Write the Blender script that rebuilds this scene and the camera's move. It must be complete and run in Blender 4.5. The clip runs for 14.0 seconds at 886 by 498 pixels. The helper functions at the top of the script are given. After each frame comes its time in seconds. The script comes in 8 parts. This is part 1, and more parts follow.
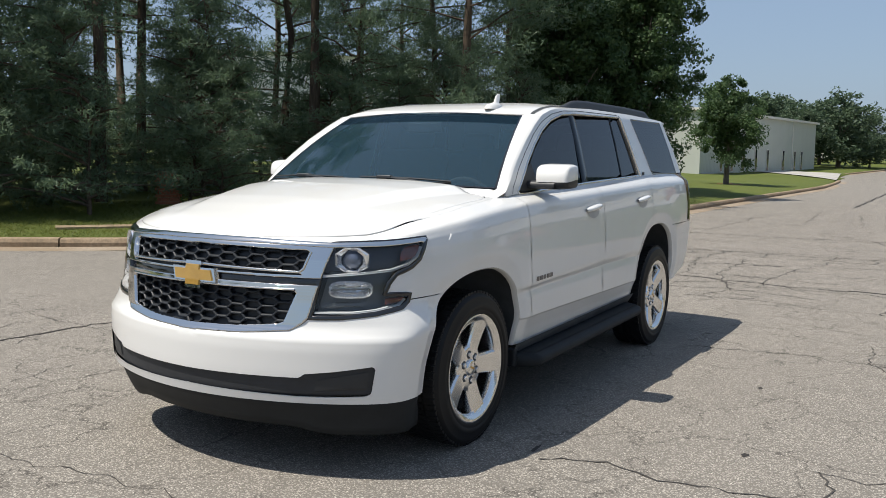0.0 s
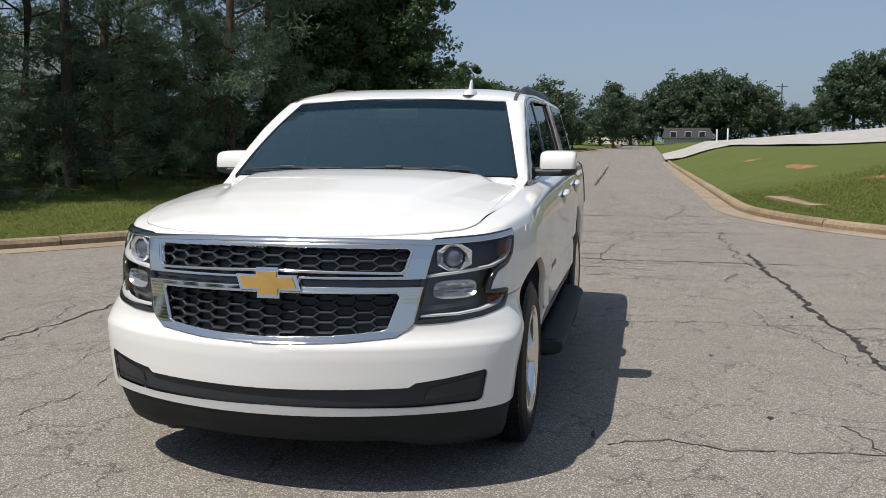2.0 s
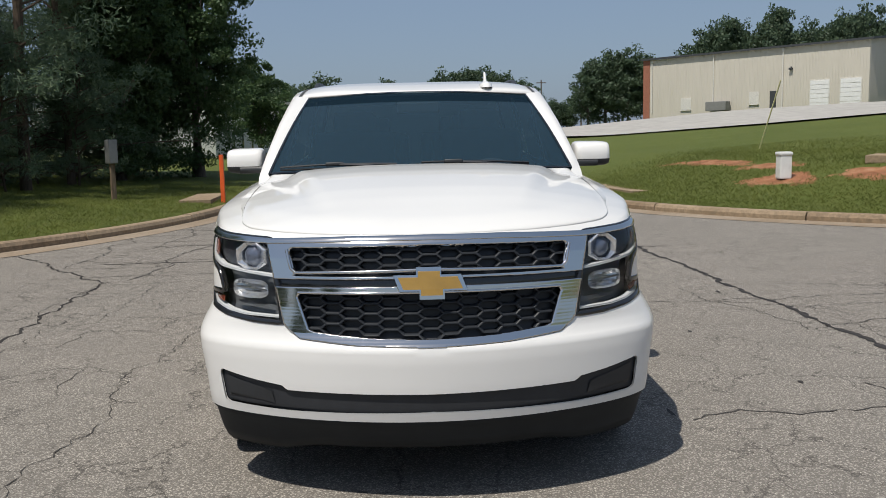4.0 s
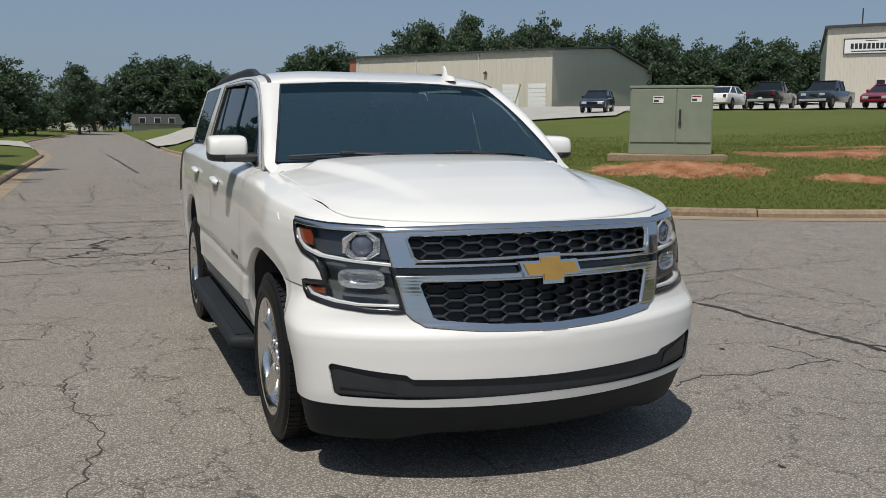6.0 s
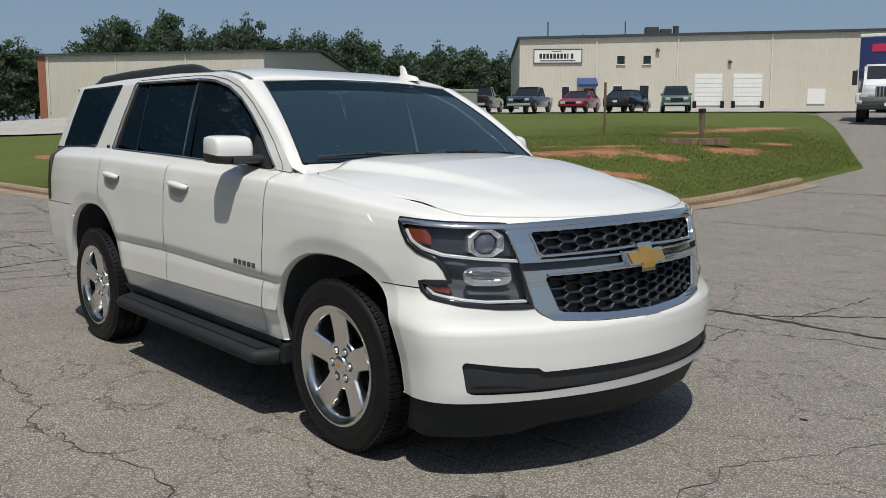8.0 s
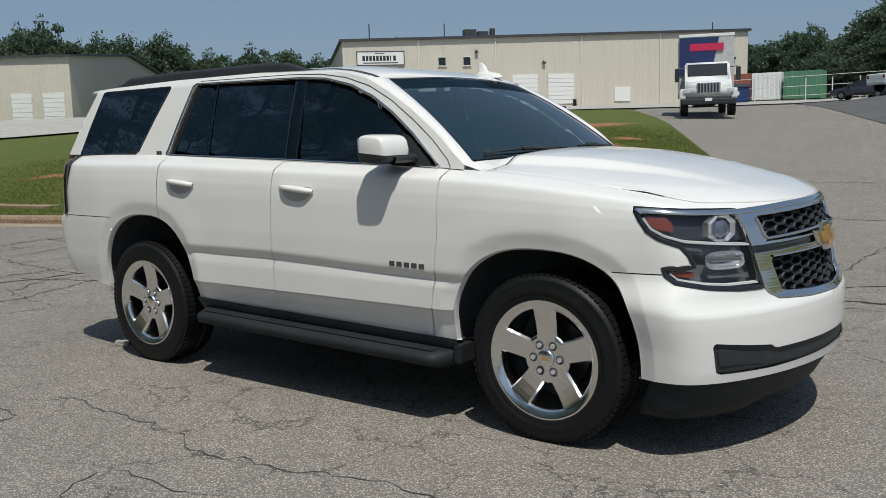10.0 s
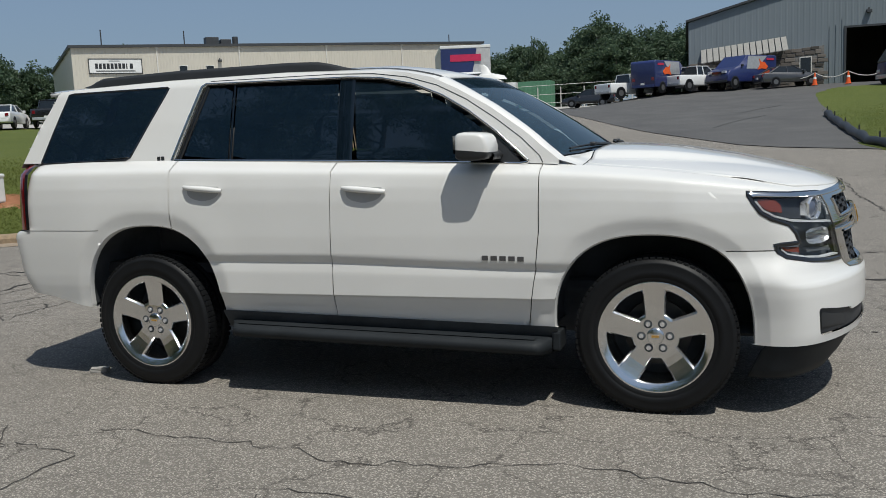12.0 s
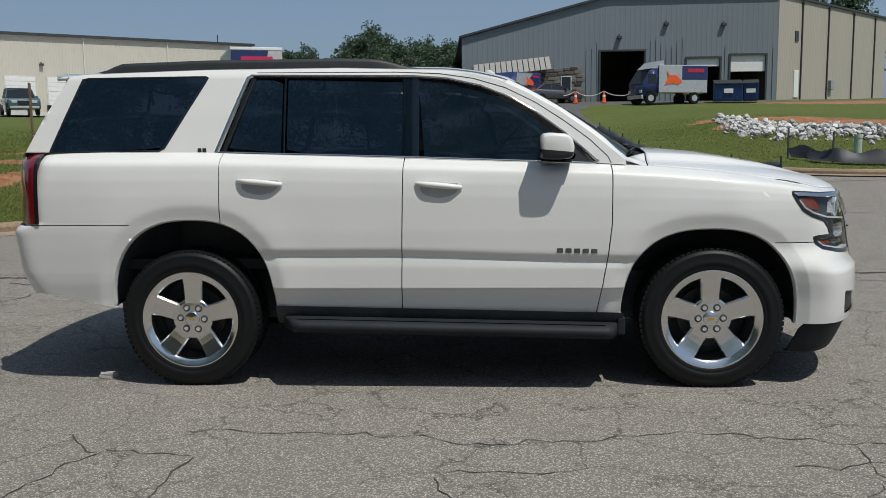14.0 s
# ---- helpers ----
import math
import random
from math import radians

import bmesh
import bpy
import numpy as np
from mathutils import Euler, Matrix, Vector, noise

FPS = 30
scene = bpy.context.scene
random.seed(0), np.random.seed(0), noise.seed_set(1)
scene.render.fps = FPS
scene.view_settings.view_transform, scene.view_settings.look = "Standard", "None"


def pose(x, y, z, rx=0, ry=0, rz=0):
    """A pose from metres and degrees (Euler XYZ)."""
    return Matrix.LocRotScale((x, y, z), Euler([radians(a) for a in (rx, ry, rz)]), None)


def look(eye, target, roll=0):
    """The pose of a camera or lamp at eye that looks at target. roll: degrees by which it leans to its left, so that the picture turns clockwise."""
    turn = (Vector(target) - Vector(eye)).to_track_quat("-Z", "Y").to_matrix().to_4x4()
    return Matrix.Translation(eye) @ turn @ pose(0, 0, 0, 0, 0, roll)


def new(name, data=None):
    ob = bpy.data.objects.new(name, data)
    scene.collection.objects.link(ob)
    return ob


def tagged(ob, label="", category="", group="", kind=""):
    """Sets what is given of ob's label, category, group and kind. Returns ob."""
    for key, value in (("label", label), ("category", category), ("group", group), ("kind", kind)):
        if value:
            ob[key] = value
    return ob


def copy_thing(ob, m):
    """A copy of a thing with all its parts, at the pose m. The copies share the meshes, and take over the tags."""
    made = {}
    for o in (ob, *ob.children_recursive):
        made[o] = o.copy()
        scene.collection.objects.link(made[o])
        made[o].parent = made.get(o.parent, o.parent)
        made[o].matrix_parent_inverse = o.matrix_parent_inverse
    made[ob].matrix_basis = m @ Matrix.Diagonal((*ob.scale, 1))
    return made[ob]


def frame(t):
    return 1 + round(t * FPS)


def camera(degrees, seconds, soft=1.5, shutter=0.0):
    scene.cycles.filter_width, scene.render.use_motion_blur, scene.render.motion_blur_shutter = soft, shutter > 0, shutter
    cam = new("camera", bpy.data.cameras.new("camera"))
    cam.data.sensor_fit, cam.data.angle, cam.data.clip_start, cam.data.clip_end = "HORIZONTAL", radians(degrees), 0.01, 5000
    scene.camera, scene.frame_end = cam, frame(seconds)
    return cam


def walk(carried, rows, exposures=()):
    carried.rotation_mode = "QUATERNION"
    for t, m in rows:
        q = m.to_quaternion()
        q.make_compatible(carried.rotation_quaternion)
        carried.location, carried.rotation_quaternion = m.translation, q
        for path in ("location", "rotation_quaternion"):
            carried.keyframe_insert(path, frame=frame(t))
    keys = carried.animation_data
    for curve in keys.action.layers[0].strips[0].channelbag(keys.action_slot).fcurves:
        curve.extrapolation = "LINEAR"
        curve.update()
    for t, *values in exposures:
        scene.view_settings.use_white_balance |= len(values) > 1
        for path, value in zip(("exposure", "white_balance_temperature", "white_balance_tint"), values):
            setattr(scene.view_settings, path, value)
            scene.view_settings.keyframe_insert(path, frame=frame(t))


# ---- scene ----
cam = camera(53.7, 14.0, soft=0.45)
PATH = [
    (0, (5.326, 3.072, 1.461), (3.619, 2.051, 1.253), 0.8),
    (0.5, (5.458, 2.658, 1.464), (3.665, 1.798, 1.252), 0.6),
    (1, (5.56, 2.262, 1.46), (3.704, 1.551, 1.239), 1.2),
    (1.5, (5.68, 1.869, 1.463), (3.784, 1.275, 1.239), 1.3),
    (2, (5.759, 1.477, 1.468), (3.821, 1.043, 1.231), -0.0),
    (2.5, (5.808, 1.095, 1.471), (3.842, 0.817, 1.228), 0.2),
    (3, (5.839, 0.7, 1.458), (3.863, 0.519, 1.209), -0.4),
    (5.5, (5.655, -1.306, 1.459), (3.763, -0.71, 1.206), -0.4),
    (6, (5.553, -1.736, 1.453), (3.716, -0.99, 1.188), 0.2),
    (6.5, (5.379, -2.12, 1.444), (3.578, -1.29, 1.182), 0.4),
    (7, (5.17, -2.493, 1.43), (3.406, -1.588, 1.168), -0.1),
    (7.5, (4.952, -2.835, 1.43), (3.322, -1.705, 1.17), 0.0),
    (10, (3.429, -4.352, 1.417), (2.248, -2.758, 1.16), -1.6),
    (10.5, (3.049, -4.601, 1.434), (1.961, -2.942, 1.18), -1.7),
    (11, (2.661, -4.866, 1.421), (1.704, -3.128, 1.173), -2.4),
    (11.5, (2.288, -5.071, 1.421), (1.483, -3.258, 1.166), -2.6),
    (12, (1.908, -5.272, 1.418), (1.248, -3.402, 1.162), -2.5),
    (12.5, (1.53, -5.478, 1.417), (0.974, -3.574, 1.16), -2.1),
    (13, (1.157, -5.607, 1.416), (0.765, -3.663, 1.159), -1.9),
    (13.5, (0.752, -5.718, 1.414), (0.486, -3.752, 1.157), -1.4),
    (14, (0.281, -5.823, 1.421), (0.158, -3.843, 1.165), -0.7),
]
walk(cam, [(t, look(eye, target, roll)) for t, eye, target, roll in PATH],
     exposures=[(0, 0.70, 6600, 9), (1.5, 0.54, 6600, 10), (3, 0.37, 6550, 10), (5.5, 0.16, 6550, 9), (7.5, 0.14, 6500, 8), (10, 0.13, 6350, 6.5), (14, 0.10, 6300, 7)])

# ---- light ----
SUN_DIR = Vector((0.50, -0.45, 1.35)).normalized()
world = bpy.data.worlds.new("sky")
scene.world = world
world.use_nodes = True
wn = world.node_tree
sky = wn.nodes.new("ShaderNodeTexSky")
sky.sky_type = "NISHITA"
sky.sun_disc = False
sky.sun_elevation = math.asin(SUN_DIR.z)
sky.sun_rotation = math.atan2(SUN_DIR.x, SUN_DIR.y)
sky.air_density, sky.dust_density, sky.ozone_density = 1.0, 1.8, 2.6
bg = wn.nodes["Background"]
bg.inputs["Strength"].default_value = 0.088
haze = wn.nodes.new("ShaderNodeMix")
haze.data_type = "RGBA"
haze.inputs[0].default_value = 0.62
haze.inputs[7].default_value = (2.10, 2.82, 4.02, 1)
wn.links.new(sky.outputs["Color"], haze.inputs[6])
wn.links.new(haze.outputs[2], bg.inputs["Color"])
sun_data = bpy.data.lights.new("sun", "SUN")
sun_data.energy, sun_data.angle, sun_data.color = 3.6, radians(0.53), (1.0, 0.95, 0.87)
sun = new("sun", sun_data)
sun.matrix_world = look(SUN_DIR * 50, (0, 0, 0))
scene.view_settings.exposure = 0.0

# ---- materials ----
class Mat:
    """A node material with short helpers."""

    def __init__(self, name, rough=0.6, metal=0.0, spec=0.5, coat=0.0):
        self.m = bpy.data.materials.new(name)
        self.m.use_nodes = True
        self.t = self.m.node_tree
        self.b = self.t.nodes["Principled BSDF"]
        self.b.inputs["Roughness"].default_value = rough
        self.b.inputs["Metallic"].default_value = metal
        self.b.inputs["Specular IOR Level"].default_value = spec
        self.b.inputs["Coat Weight"].default_value = coat
        self.b.inputs["Coat Roughness"].default_value = 0.03
        self.co = None

    def coords(self, world_space=True):
        if self.co is None:
            if world_space:
                self.co = self.t.nodes.new("ShaderNodeNewGeometry").outputs["Position"]
            else:
                self.co = self.t.nodes.new("ShaderNodeTexCoord").outputs["Object"]
        return self.co

    def noise(self, scale, detail=4.0, rough=0.6, stretch=None):
        n = self.t.nodes.new("ShaderNodeTexNoise")
        n.inputs["Scale"].default_value, n.inputs["Detail"].default_value = scale, detail
        n.inputs["Roughness"].default_value = rough
        v = self.coords()
        if stretch:
            mp = self.t.nodes.new("ShaderNodeMapping")
            mp.inputs["Scale"].default_value = stretch
            self.t.links.new(v, mp.inputs["Vector"])
            v = mp.outputs["Vector"]
        self.t.links.new(v, n.inputs["Vector"])
        return n.outputs["Fac"]

    def voronoi(self, scale, feature="F1", rnd=1.0, src=None):
        n = self.t.nodes.new("ShaderNodeTexVoronoi")
        n.feature = feature
        n.inputs["Scale"].default_value, n.inputs["Randomness"].default_value = scale, rnd
        self.t.links.new(src or self.coords(), n.inputs["Vector"])
        return n.outputs["Distance"]

    def ramp(self, fac, stops):
        n = self.t.nodes.new("ShaderNodeValToRGB")
        while len(n.color_ramp.elements) < len(stops):
            n.color_ramp.elements.new(0.5)
        for e, (p, c) in zip(n.color_ramp.elements, stops):
            e.position = p
            e.color = (*c, 1) if isinstance(c, tuple) else (c, c, c, 1)
        self.t.links.new(fac, n.inputs["Fac"])
        return n.outputs["Color"]

    def mix(self, fac, a, b, mode="MIX"):
        n = self.t.nodes.new("ShaderNodeMix")
        n.data_type, n.blend_type = "RGBA", mode
        for sock, v in ((n.inputs["Factor"], fac), (n.inputs["A"], a), (n.inputs["B"], b)):
            if isinstance(v, (int, float)):
                sock.default_value = v if sock.name == "Factor" else (v, v, v, 1)
            elif isinstance(v, tuple):
                sock.default_value = (*v, 1)
            else:
                self.t.links.new(v, sock)
        return n.outputs["Result"]

    def random(self, island=False):
        if island:
            return self.t.nodes.new("ShaderNodeNewGeometry").outputs["Random Per Island"]
        return self.t.nodes.new("ShaderNodeObjectInfo").outputs["Random"]

    def color(self, c):
        if isinstance(c, tuple):
            self.b.inputs["Base Color"].default_value = (*c, 1)
        else:
            self.t.links.new(c, self.b.inputs["Base Color"])
        return self

    def rough(self, f):
        self.t.links.new(f, self.b.inputs["Roughness"])
        return self

    def bump(self, h, strength=0.3, dist=0.01):
        n = self.t.nodes.new("ShaderNodeBump")
        n.inputs["Strength"].default_value, n.inputs["Distance"].default_value = strength, dist
        self.t.links.new(h, n.inputs["Height"])
        self.t.links.new(n.outputs["Normal"], self.b.inputs["Normal"])
        return self


def plain(name, c, rough=0.6, metal=0.0, vary=0.12, scale=6.0, coat=0.0, spec=0.5):
    """A painted or moulded surface with slight unevenness."""
    m = Mat(name, rough, metal, spec, coat)
    lo, hi = tuple(v * (1 - vary) for v in c), tuple(min(1.0, v * (1 + vary)) for v in c)
    m.color(m.ramp(m.noise(scale, 6), [(0.3, lo), (0.7, hi)]))
    return m.m


def make_road():
    m = Mat("road_concrete", 0.9, spec=0.25)
    grain = m.voronoi(84.0)
    speck = m.voronoi(50.0)
    fine = m.noise(150, 3, 0.7)
    big = m.noise(0.30, 5, 0.65)
    mid = m.noise(2.2, 6, 0.7)
    base = m.ramp(big, [(0.3, (0.335, 0.304, 0.264)), (0.55, (0.385, 0.352, 0.306)), (0.75, (0.440, 0.403, 0.350))])
    base = m.mix(m.ramp(mid, [(0.38, 0.55), (0.62, 0.0)]), base, (0.265, 0.245, 0.215))
    base = m.mix(m.ramp(grain, [(0.34, 0.0), (0.52, 0.9)]), base, (0.155, 0.140, 0.121))
    base = m.mix(m.ramp(speck, [(0.12, 0.85), (0.24, 0.0)]), base, (0.60, 0.555, 0.485))
    base = m.mix(m.ramp(fine, [(0.42, 0.85), (0.50, 0.0)]), base, (0.13, 0.122, 0.112))
    # crazing in worn areas
    wob = m.t.nodes.new("ShaderNodeVectorMath")
    wob.operation = "ADD"
    nz = m.t.nodes.new("ShaderNodeTexNoise")
    nz.inputs["Scale"].default_value, nz.inputs["Detail"].default_value = 2.2, 7.0
    nz.inputs["Roughness"].default_value = 0.65
    m.t.links.new(m.coords(), nz.inputs["Vector"])
    sc = m.t.nodes.new("ShaderNodeVectorMath")
    sc.operation = "SCALE"
    sc.inputs["Scale"].default_value = 0.55
    m.t.links.new(nz.outputs["Color"], sc.inputs[0])
    m.t.links.new(m.coords(), wob.inputs[0])
    m.t.links.new(sc.outputs[0], wob.inputs[1])
    net = m.voronoi(1.9, "DISTANCE_TO_EDGE", src=wob.outputs[0])
    line = m.ramp(net, [(0.003, 1.0), (0.015, 0.0)])
    where = m.ramp(m.noise(0.42, 3), [(0.36, 0.35), (0.54, 1.0)])
    broken = m.ramp(m.noise(3.0, 3), [(0.36, 0.0), (0.48, 1.0)])
    crack = m.mix(1.0, m.mix(1.0, line, where, "MULTIPLY"), broken, "MULTIPLY")
    base = m.mix(crack, base, (0.075, 0.068, 0.06))
    hair = m.ramp(m.voronoi(3.7, "DISTANCE_TO_EDGE", src=wob.outputs[0]), [(0.002, 0.85), (0.017, 0.0)])
    hair = m.mix(1.0, hair, m.ramp(m.noise(0.8, 4), [(0.46, 0.0), (0.58, 1.0)]), "MULTIPLY")
    base = m.mix(hair, base, (0.095, 0.084, 0.072))
    m.color(base)
    m.bump(m.mix(0.5, grain, fine), 0.6, 0.008)
    return m.m


def make_grass():
    m = Mat("grass", 0.85, spec=0.2)
    a, b, c = m.noise(0.25, 5), m.noise(3.0, 6), m.noise(45.0, 4, stretch=(1, 1, 0.3))
    col = m.ramp(a, [(0.3, (0.098, 0.116, 0.022)), (0.7, (0.132, 0.148, 0.032))])
    col = m.mix(m.ramp(b, [(0.35, 0.0), (0.75, 0.55)]), col, (0.160, 0.165, 0.050))
    col = m.mix(m.ramp(m.noise(0.9, 5), [(0.50, 0.0), (0.72, 0.45)]), col, (0.075, 0.110, 0.022))
    col = m.mix(m.ramp(c, [(0.35, 0.7), (0.65, 0.0)]), col, (0.040, 0.072, 0.014))
    # bare red soil, ragged at its edges
    soil = m.t.nodes.new("ShaderNodeAttribute")
    soil.attribute_name = "bare_soil"
    edge = m.t.nodes.new("ShaderNodeMath")
    edge.operation = "MULTIPLY_ADD"
    edge.inputs[1].default_value = 1.5
    m.t.links.new(m.noise(1.15, 9, 0.7, (1, 1, 0.2)), edge.inputs[0])
    lower = m.t.nodes.new("ShaderNodeMath")
    lower.operation, lower.inputs[1].default_value = "SUBTRACT", 0.62
    m.t.links.new(soil.outputs["Fac"], lower.inputs[0])
    m.t.links.new(lower.outputs[0], edge.inputs[2])
    earth = m.ramp(m.noise(2.6, 8), [(0.3, (0.17, 0.072, 0.034)), (0.52, (0.33, 0.150, 0.078)), (0.72, (0.42, 0.245, 0.145))])
    col = m.mix(m.ramp(edge.outputs[0], [(0.60, 0.0), (0.64, 1.0)]), col, earth)
    m.color(col)
    m.bump(m.mix(0.35, c, m.noise(9, 8)), 0.9, 0.05)
    return m.m


def make_kerb():
    m = Mat("kerb_concrete", 0.9, spec=0.25)
    col = m.ramp(m.noise(1.3, 6), [(0.3, (0.22, 0.155, 0.098)), (0.7, (0.35, 0.262, 0.175))])
    col = m.mix(m.ramp(m.noise(14, 6), [(0.4, 0.6), (0.62, 0.0)]), col, (0.13, 0.10, 0.07))
    col = m.mix(m.ramp(m.random(), [(0.0, 0.0), (1.0, 0.35)]), col, (0.38, 0.30, 0.20))
    m.color(col).bump(m.noise(60, 5), 0.4, 0.01)
    return m.m


def make_ribbed(name, c, pitch=0.3, relief=0.45):
    """Ribbed metal wall sheeting: the ribs run upright along the object's own x."""
    m = Mat(name, 0.5, spec=0.4)
    m.coords(False)
    sep = m.t.nodes.new("ShaderNodeSeparateXYZ")
    m.t.links.new(m.co, sep.inputs[0])
    mul = m.t.nodes.new("ShaderNodeMath")
    mul.operation, mul.inputs[1].default_value = "MULTIPLY", 1.0 / pitch
    m.t.links.new(sep.outputs["X"], mul.inputs[0])
    fr = m.t.nodes.new("ShaderNodeMath")
    fr.operation = "FRACT"
    m.t.links.new(mul.outputs[0], fr.inputs[0])
    st = m.noise(0.8, 6, stretch=(1, 1, 0.25))
    col = m.mix(m.ramp(st, [(0.35, 0.0), (0.75, 0.3)]), c, tuple(v * 0.8 for v in c))
    m.color(col)
    m.bump(m.ramp(fr.outputs[0], [(0.0, 0.0), (0.12, 1.0), (0.3, 1.0), (0.42, 0.0)]), relief, 0.05)
    return m.m


def make_leaf(name, c, c2, trans=0.25):
    m = Mat(name, 0.55, spec=0.35)
    r = m.random(True)
    col = m.mix(r, c, c2)
    col = m.mix(m.ramp(m.noise(0.6, 3), [(0.35, 0.45), (0.65, 0.0)]), col, tuple(v * 0.6 for v in c))
    m.color(col)
    tr = m.t.nodes.new("ShaderNodeBsdfTranslucent")
    m.t.links.new(col, tr.inputs["Color"])
    mx = m.t.nodes.new("ShaderNodeMixShader")
    mx.inputs[0].default_value = trans
    m.t.links.new(m.b.outputs[0], mx.inputs[1])
    m.t.links.new(tr.outputs[0], mx.inputs[2])
    m.t.links.new(mx.outputs[0], m.t.nodes["Material Output"].inputs["Surface"])
    return m.m


def make_bark(name, c):
    m = Mat(name, 0.95, spec=0.15)
    n = m.noise(14, 8, stretch=(1, 1, 0.2))
    m.color(m.ramp(n, [(0.3, tuple(v * 0.45 for v in c)), (0.7, c)])).bump(n, 0.9, 0.04)
    return m.m


def make_glass(name, tint, rough=0.0, ior=1.52, sky_sheen=None, haze=0.0):
    """A pane: sharp reflection over a tinted see-through body; a diffuse colour can add painted sky sheen."""
    m = bpy.data.materials.new(name)
    m.use_nodes = True
    t = m.node_tree
    t.nodes.remove(t.nodes["Principled BSDF"])
    gl, tr, mx = t.nodes.new("ShaderNodeBsdfGlossy"), t.nodes.new("ShaderNodeBsdfTransparent"), t.nodes.new("ShaderNodeMixShader")
    fr = t.nodes.new("ShaderNodeFresnel")
    fr.inputs["IOR"].default_value = ior
    gl.inputs["Roughness"].default_value = rough
    tr.inputs["Color"].default_value = (*tint, 1)
    t.links.new(fr.outputs[0], mx.inputs[0])
    t.links.new(tr.outputs[0], mx.inputs[1])
    t.links.new(gl.outputs[0], mx.inputs[2])
    if sky_sheen:
        df, m2 = t.nodes.new("ShaderNodeBsdfDiffuse"), t.nodes.new("ShaderNodeMixShader")
        df.inputs["Color"].default_value = (*sky_sheen, 1)
        m2.inputs[0].default_value = haze
        t.links.new(tr.outputs[0], m2.inputs[1])
        t.links.new(df.outputs[0], m2.inputs[2])
        t.links.new(m2.outputs[0], mx.inputs[1])
    t.links.new(mx.outputs[0], t.nodes["Material Output"].inputs["Surface"])
    return m


ROAD, GRASS, KERB = make_road(), make_grass(), make_kerb()
LOT = plain("lot_concrete", (0.36, 0.345, 0.315), 0.9, vary=0.15, scale=0.8, spec=0.3)
def make_asphalt():
    m = Mat("asphalt", 0.85, spec=0.3)
    col = m.ramp(m.noise(0.5, 6), [(0.3, (0.085, 0.083, 0.082)), (0.7, (0.125, 0.122, 0.118))])
    col = m.mix(m.ramp(m.noise(30, 4), [(0.4, 0.5), (0.6, 0.0)]), col, (0.06, 0.058, 0.056))
    m.color(col).bump(m.noise(40, 4), 0.4, 0.01)
    return m.m
ASPHALT = make_asphalt()
FINE_CRACK = plain("fine_crack", (0.050, 0.045, 0.040), 0.9, vary=0.4, scale=12)
CRACK = plain("crack_filler", (0.028, 0.024, 0.021), 0.8, vary=0.5, scale=20)
BEIGE = make_ribbed("beige_sheeting", (0.58, 0.54, 0.46))
GREY = make_ribbed("grey_sheeting", (0.180, 0.208, 0.228), 0.4, 0.25)
STONEGREY = make_ribbed("warm_grey_sheeting", (0.50, 0.47, 0.41), 0.3)
TRIM_DARK = plain("dark_trim", (0.045, 0.048, 0.052), 0.5)
TRIM_LIGHT = plain("light_trim", (0.62, 0.60, 0.55), 0.5)
WHITE = plain("white_painted", (0.74, 0.74, 0.72), 0.5, vary=0.06)
BLACK = plain("black_plastic", (0.022, 0.024, 0.027), 0.5, vary=0.2)
RUBBER = plain("rubber", (0.0085, 0.009, 0.010), 0.5, vary=0.15, scale=8, spec=0.22)
DARK_GLASS = plain("dark_window", (0.012, 0.016, 0.020), 0.05, vary=0.2, spec=0.6)
BRICK = plain("brick_red", (0.30, 0.12, 0.075), 0.9, vary=0.3, scale=9)
BLUE = plain("blue_paint", (0.015, 0.045, 0.16), 0.35)
NAVY = plain("navy_paint", (0.018, 0.028, 0.11), 0.3, coat=0.5)
RED = plain("red_paint", (0.20, 0.010, 0.026), 0.3, coat=0.8)
ORANGE = plain("orange_plastic", (0.75, 0.11, 0.02), 0.5)
SILVER = plain("silver_paint", (0.50, 0.51, 0.53), 0.3, metal=0.4, coat=0.5)
GREENBOX = plain("green_enamel", (0.215, 0.245, 0.185), 0.45, vary=0.08, scale=2.5)
WOOD = make_bark("weathered_wood", (0.26, 0.19, 0.13))
BARK = make_bark("pine_bark", (0.13, 0.10, 0.075))
BARK_GREY = make_bark("grey_bark", (0.22, 0.19, 0.16))
NEEDLE = make_leaf("pine_needles", (0.105, 0.165, 0.105), (0.165, 0.225, 0.125), 0.5)
LEAF = make_leaf("broad_leaves", (0.060, 0.112, 0.045), (0.100, 0.158, 0.060), 0.4)
# Distant leaves: bluish haze is put into the colour.
LEAF_HAZED = make_leaf("far_leaves", (0.068, 0.112, 0.066), (0.108, 0.152, 0.082), 0.4)
BLADE = make_leaf("grass_blades", (0.125, 0.160, 0.033), (0.205, 0.220, 0.055), 0.45)


# ---- mesh helpers ----
def mesh_from(name, verts, faces, mat=None, smooth=False):
    me = bpy.data.meshes.new(name)
    me.from_pydata([tuple(v) for v in verts], [], faces)
    if mat:
        me.materials.append(mat)
    if smooth:
        me.shade_smooth()
    me.update()
    return me


def part(name, bm, material, parent=None, label="", smooth=False):
    """Links a bmesh as one mesh object under a thing or a part."""
    me = bpy.data.meshes.new(name)
    bmesh.ops.recalc_face_normals(bm, faces=bm.faces)
    bm.to_mesh(me)
    bm.free()
    me.materials.append(material)
    if smooth:
        me.shade_smooth()
    ob = new(name, me)
    if parent:
        ob.parent = parent
    if label:
        ob["label"] = label
    return ob


def part_mesh(name, me, parent=None, label=""):
    ob = new(name, me)
    if parent:
        ob.parent = parent
    if label:
        ob["label"] = label
    return ob


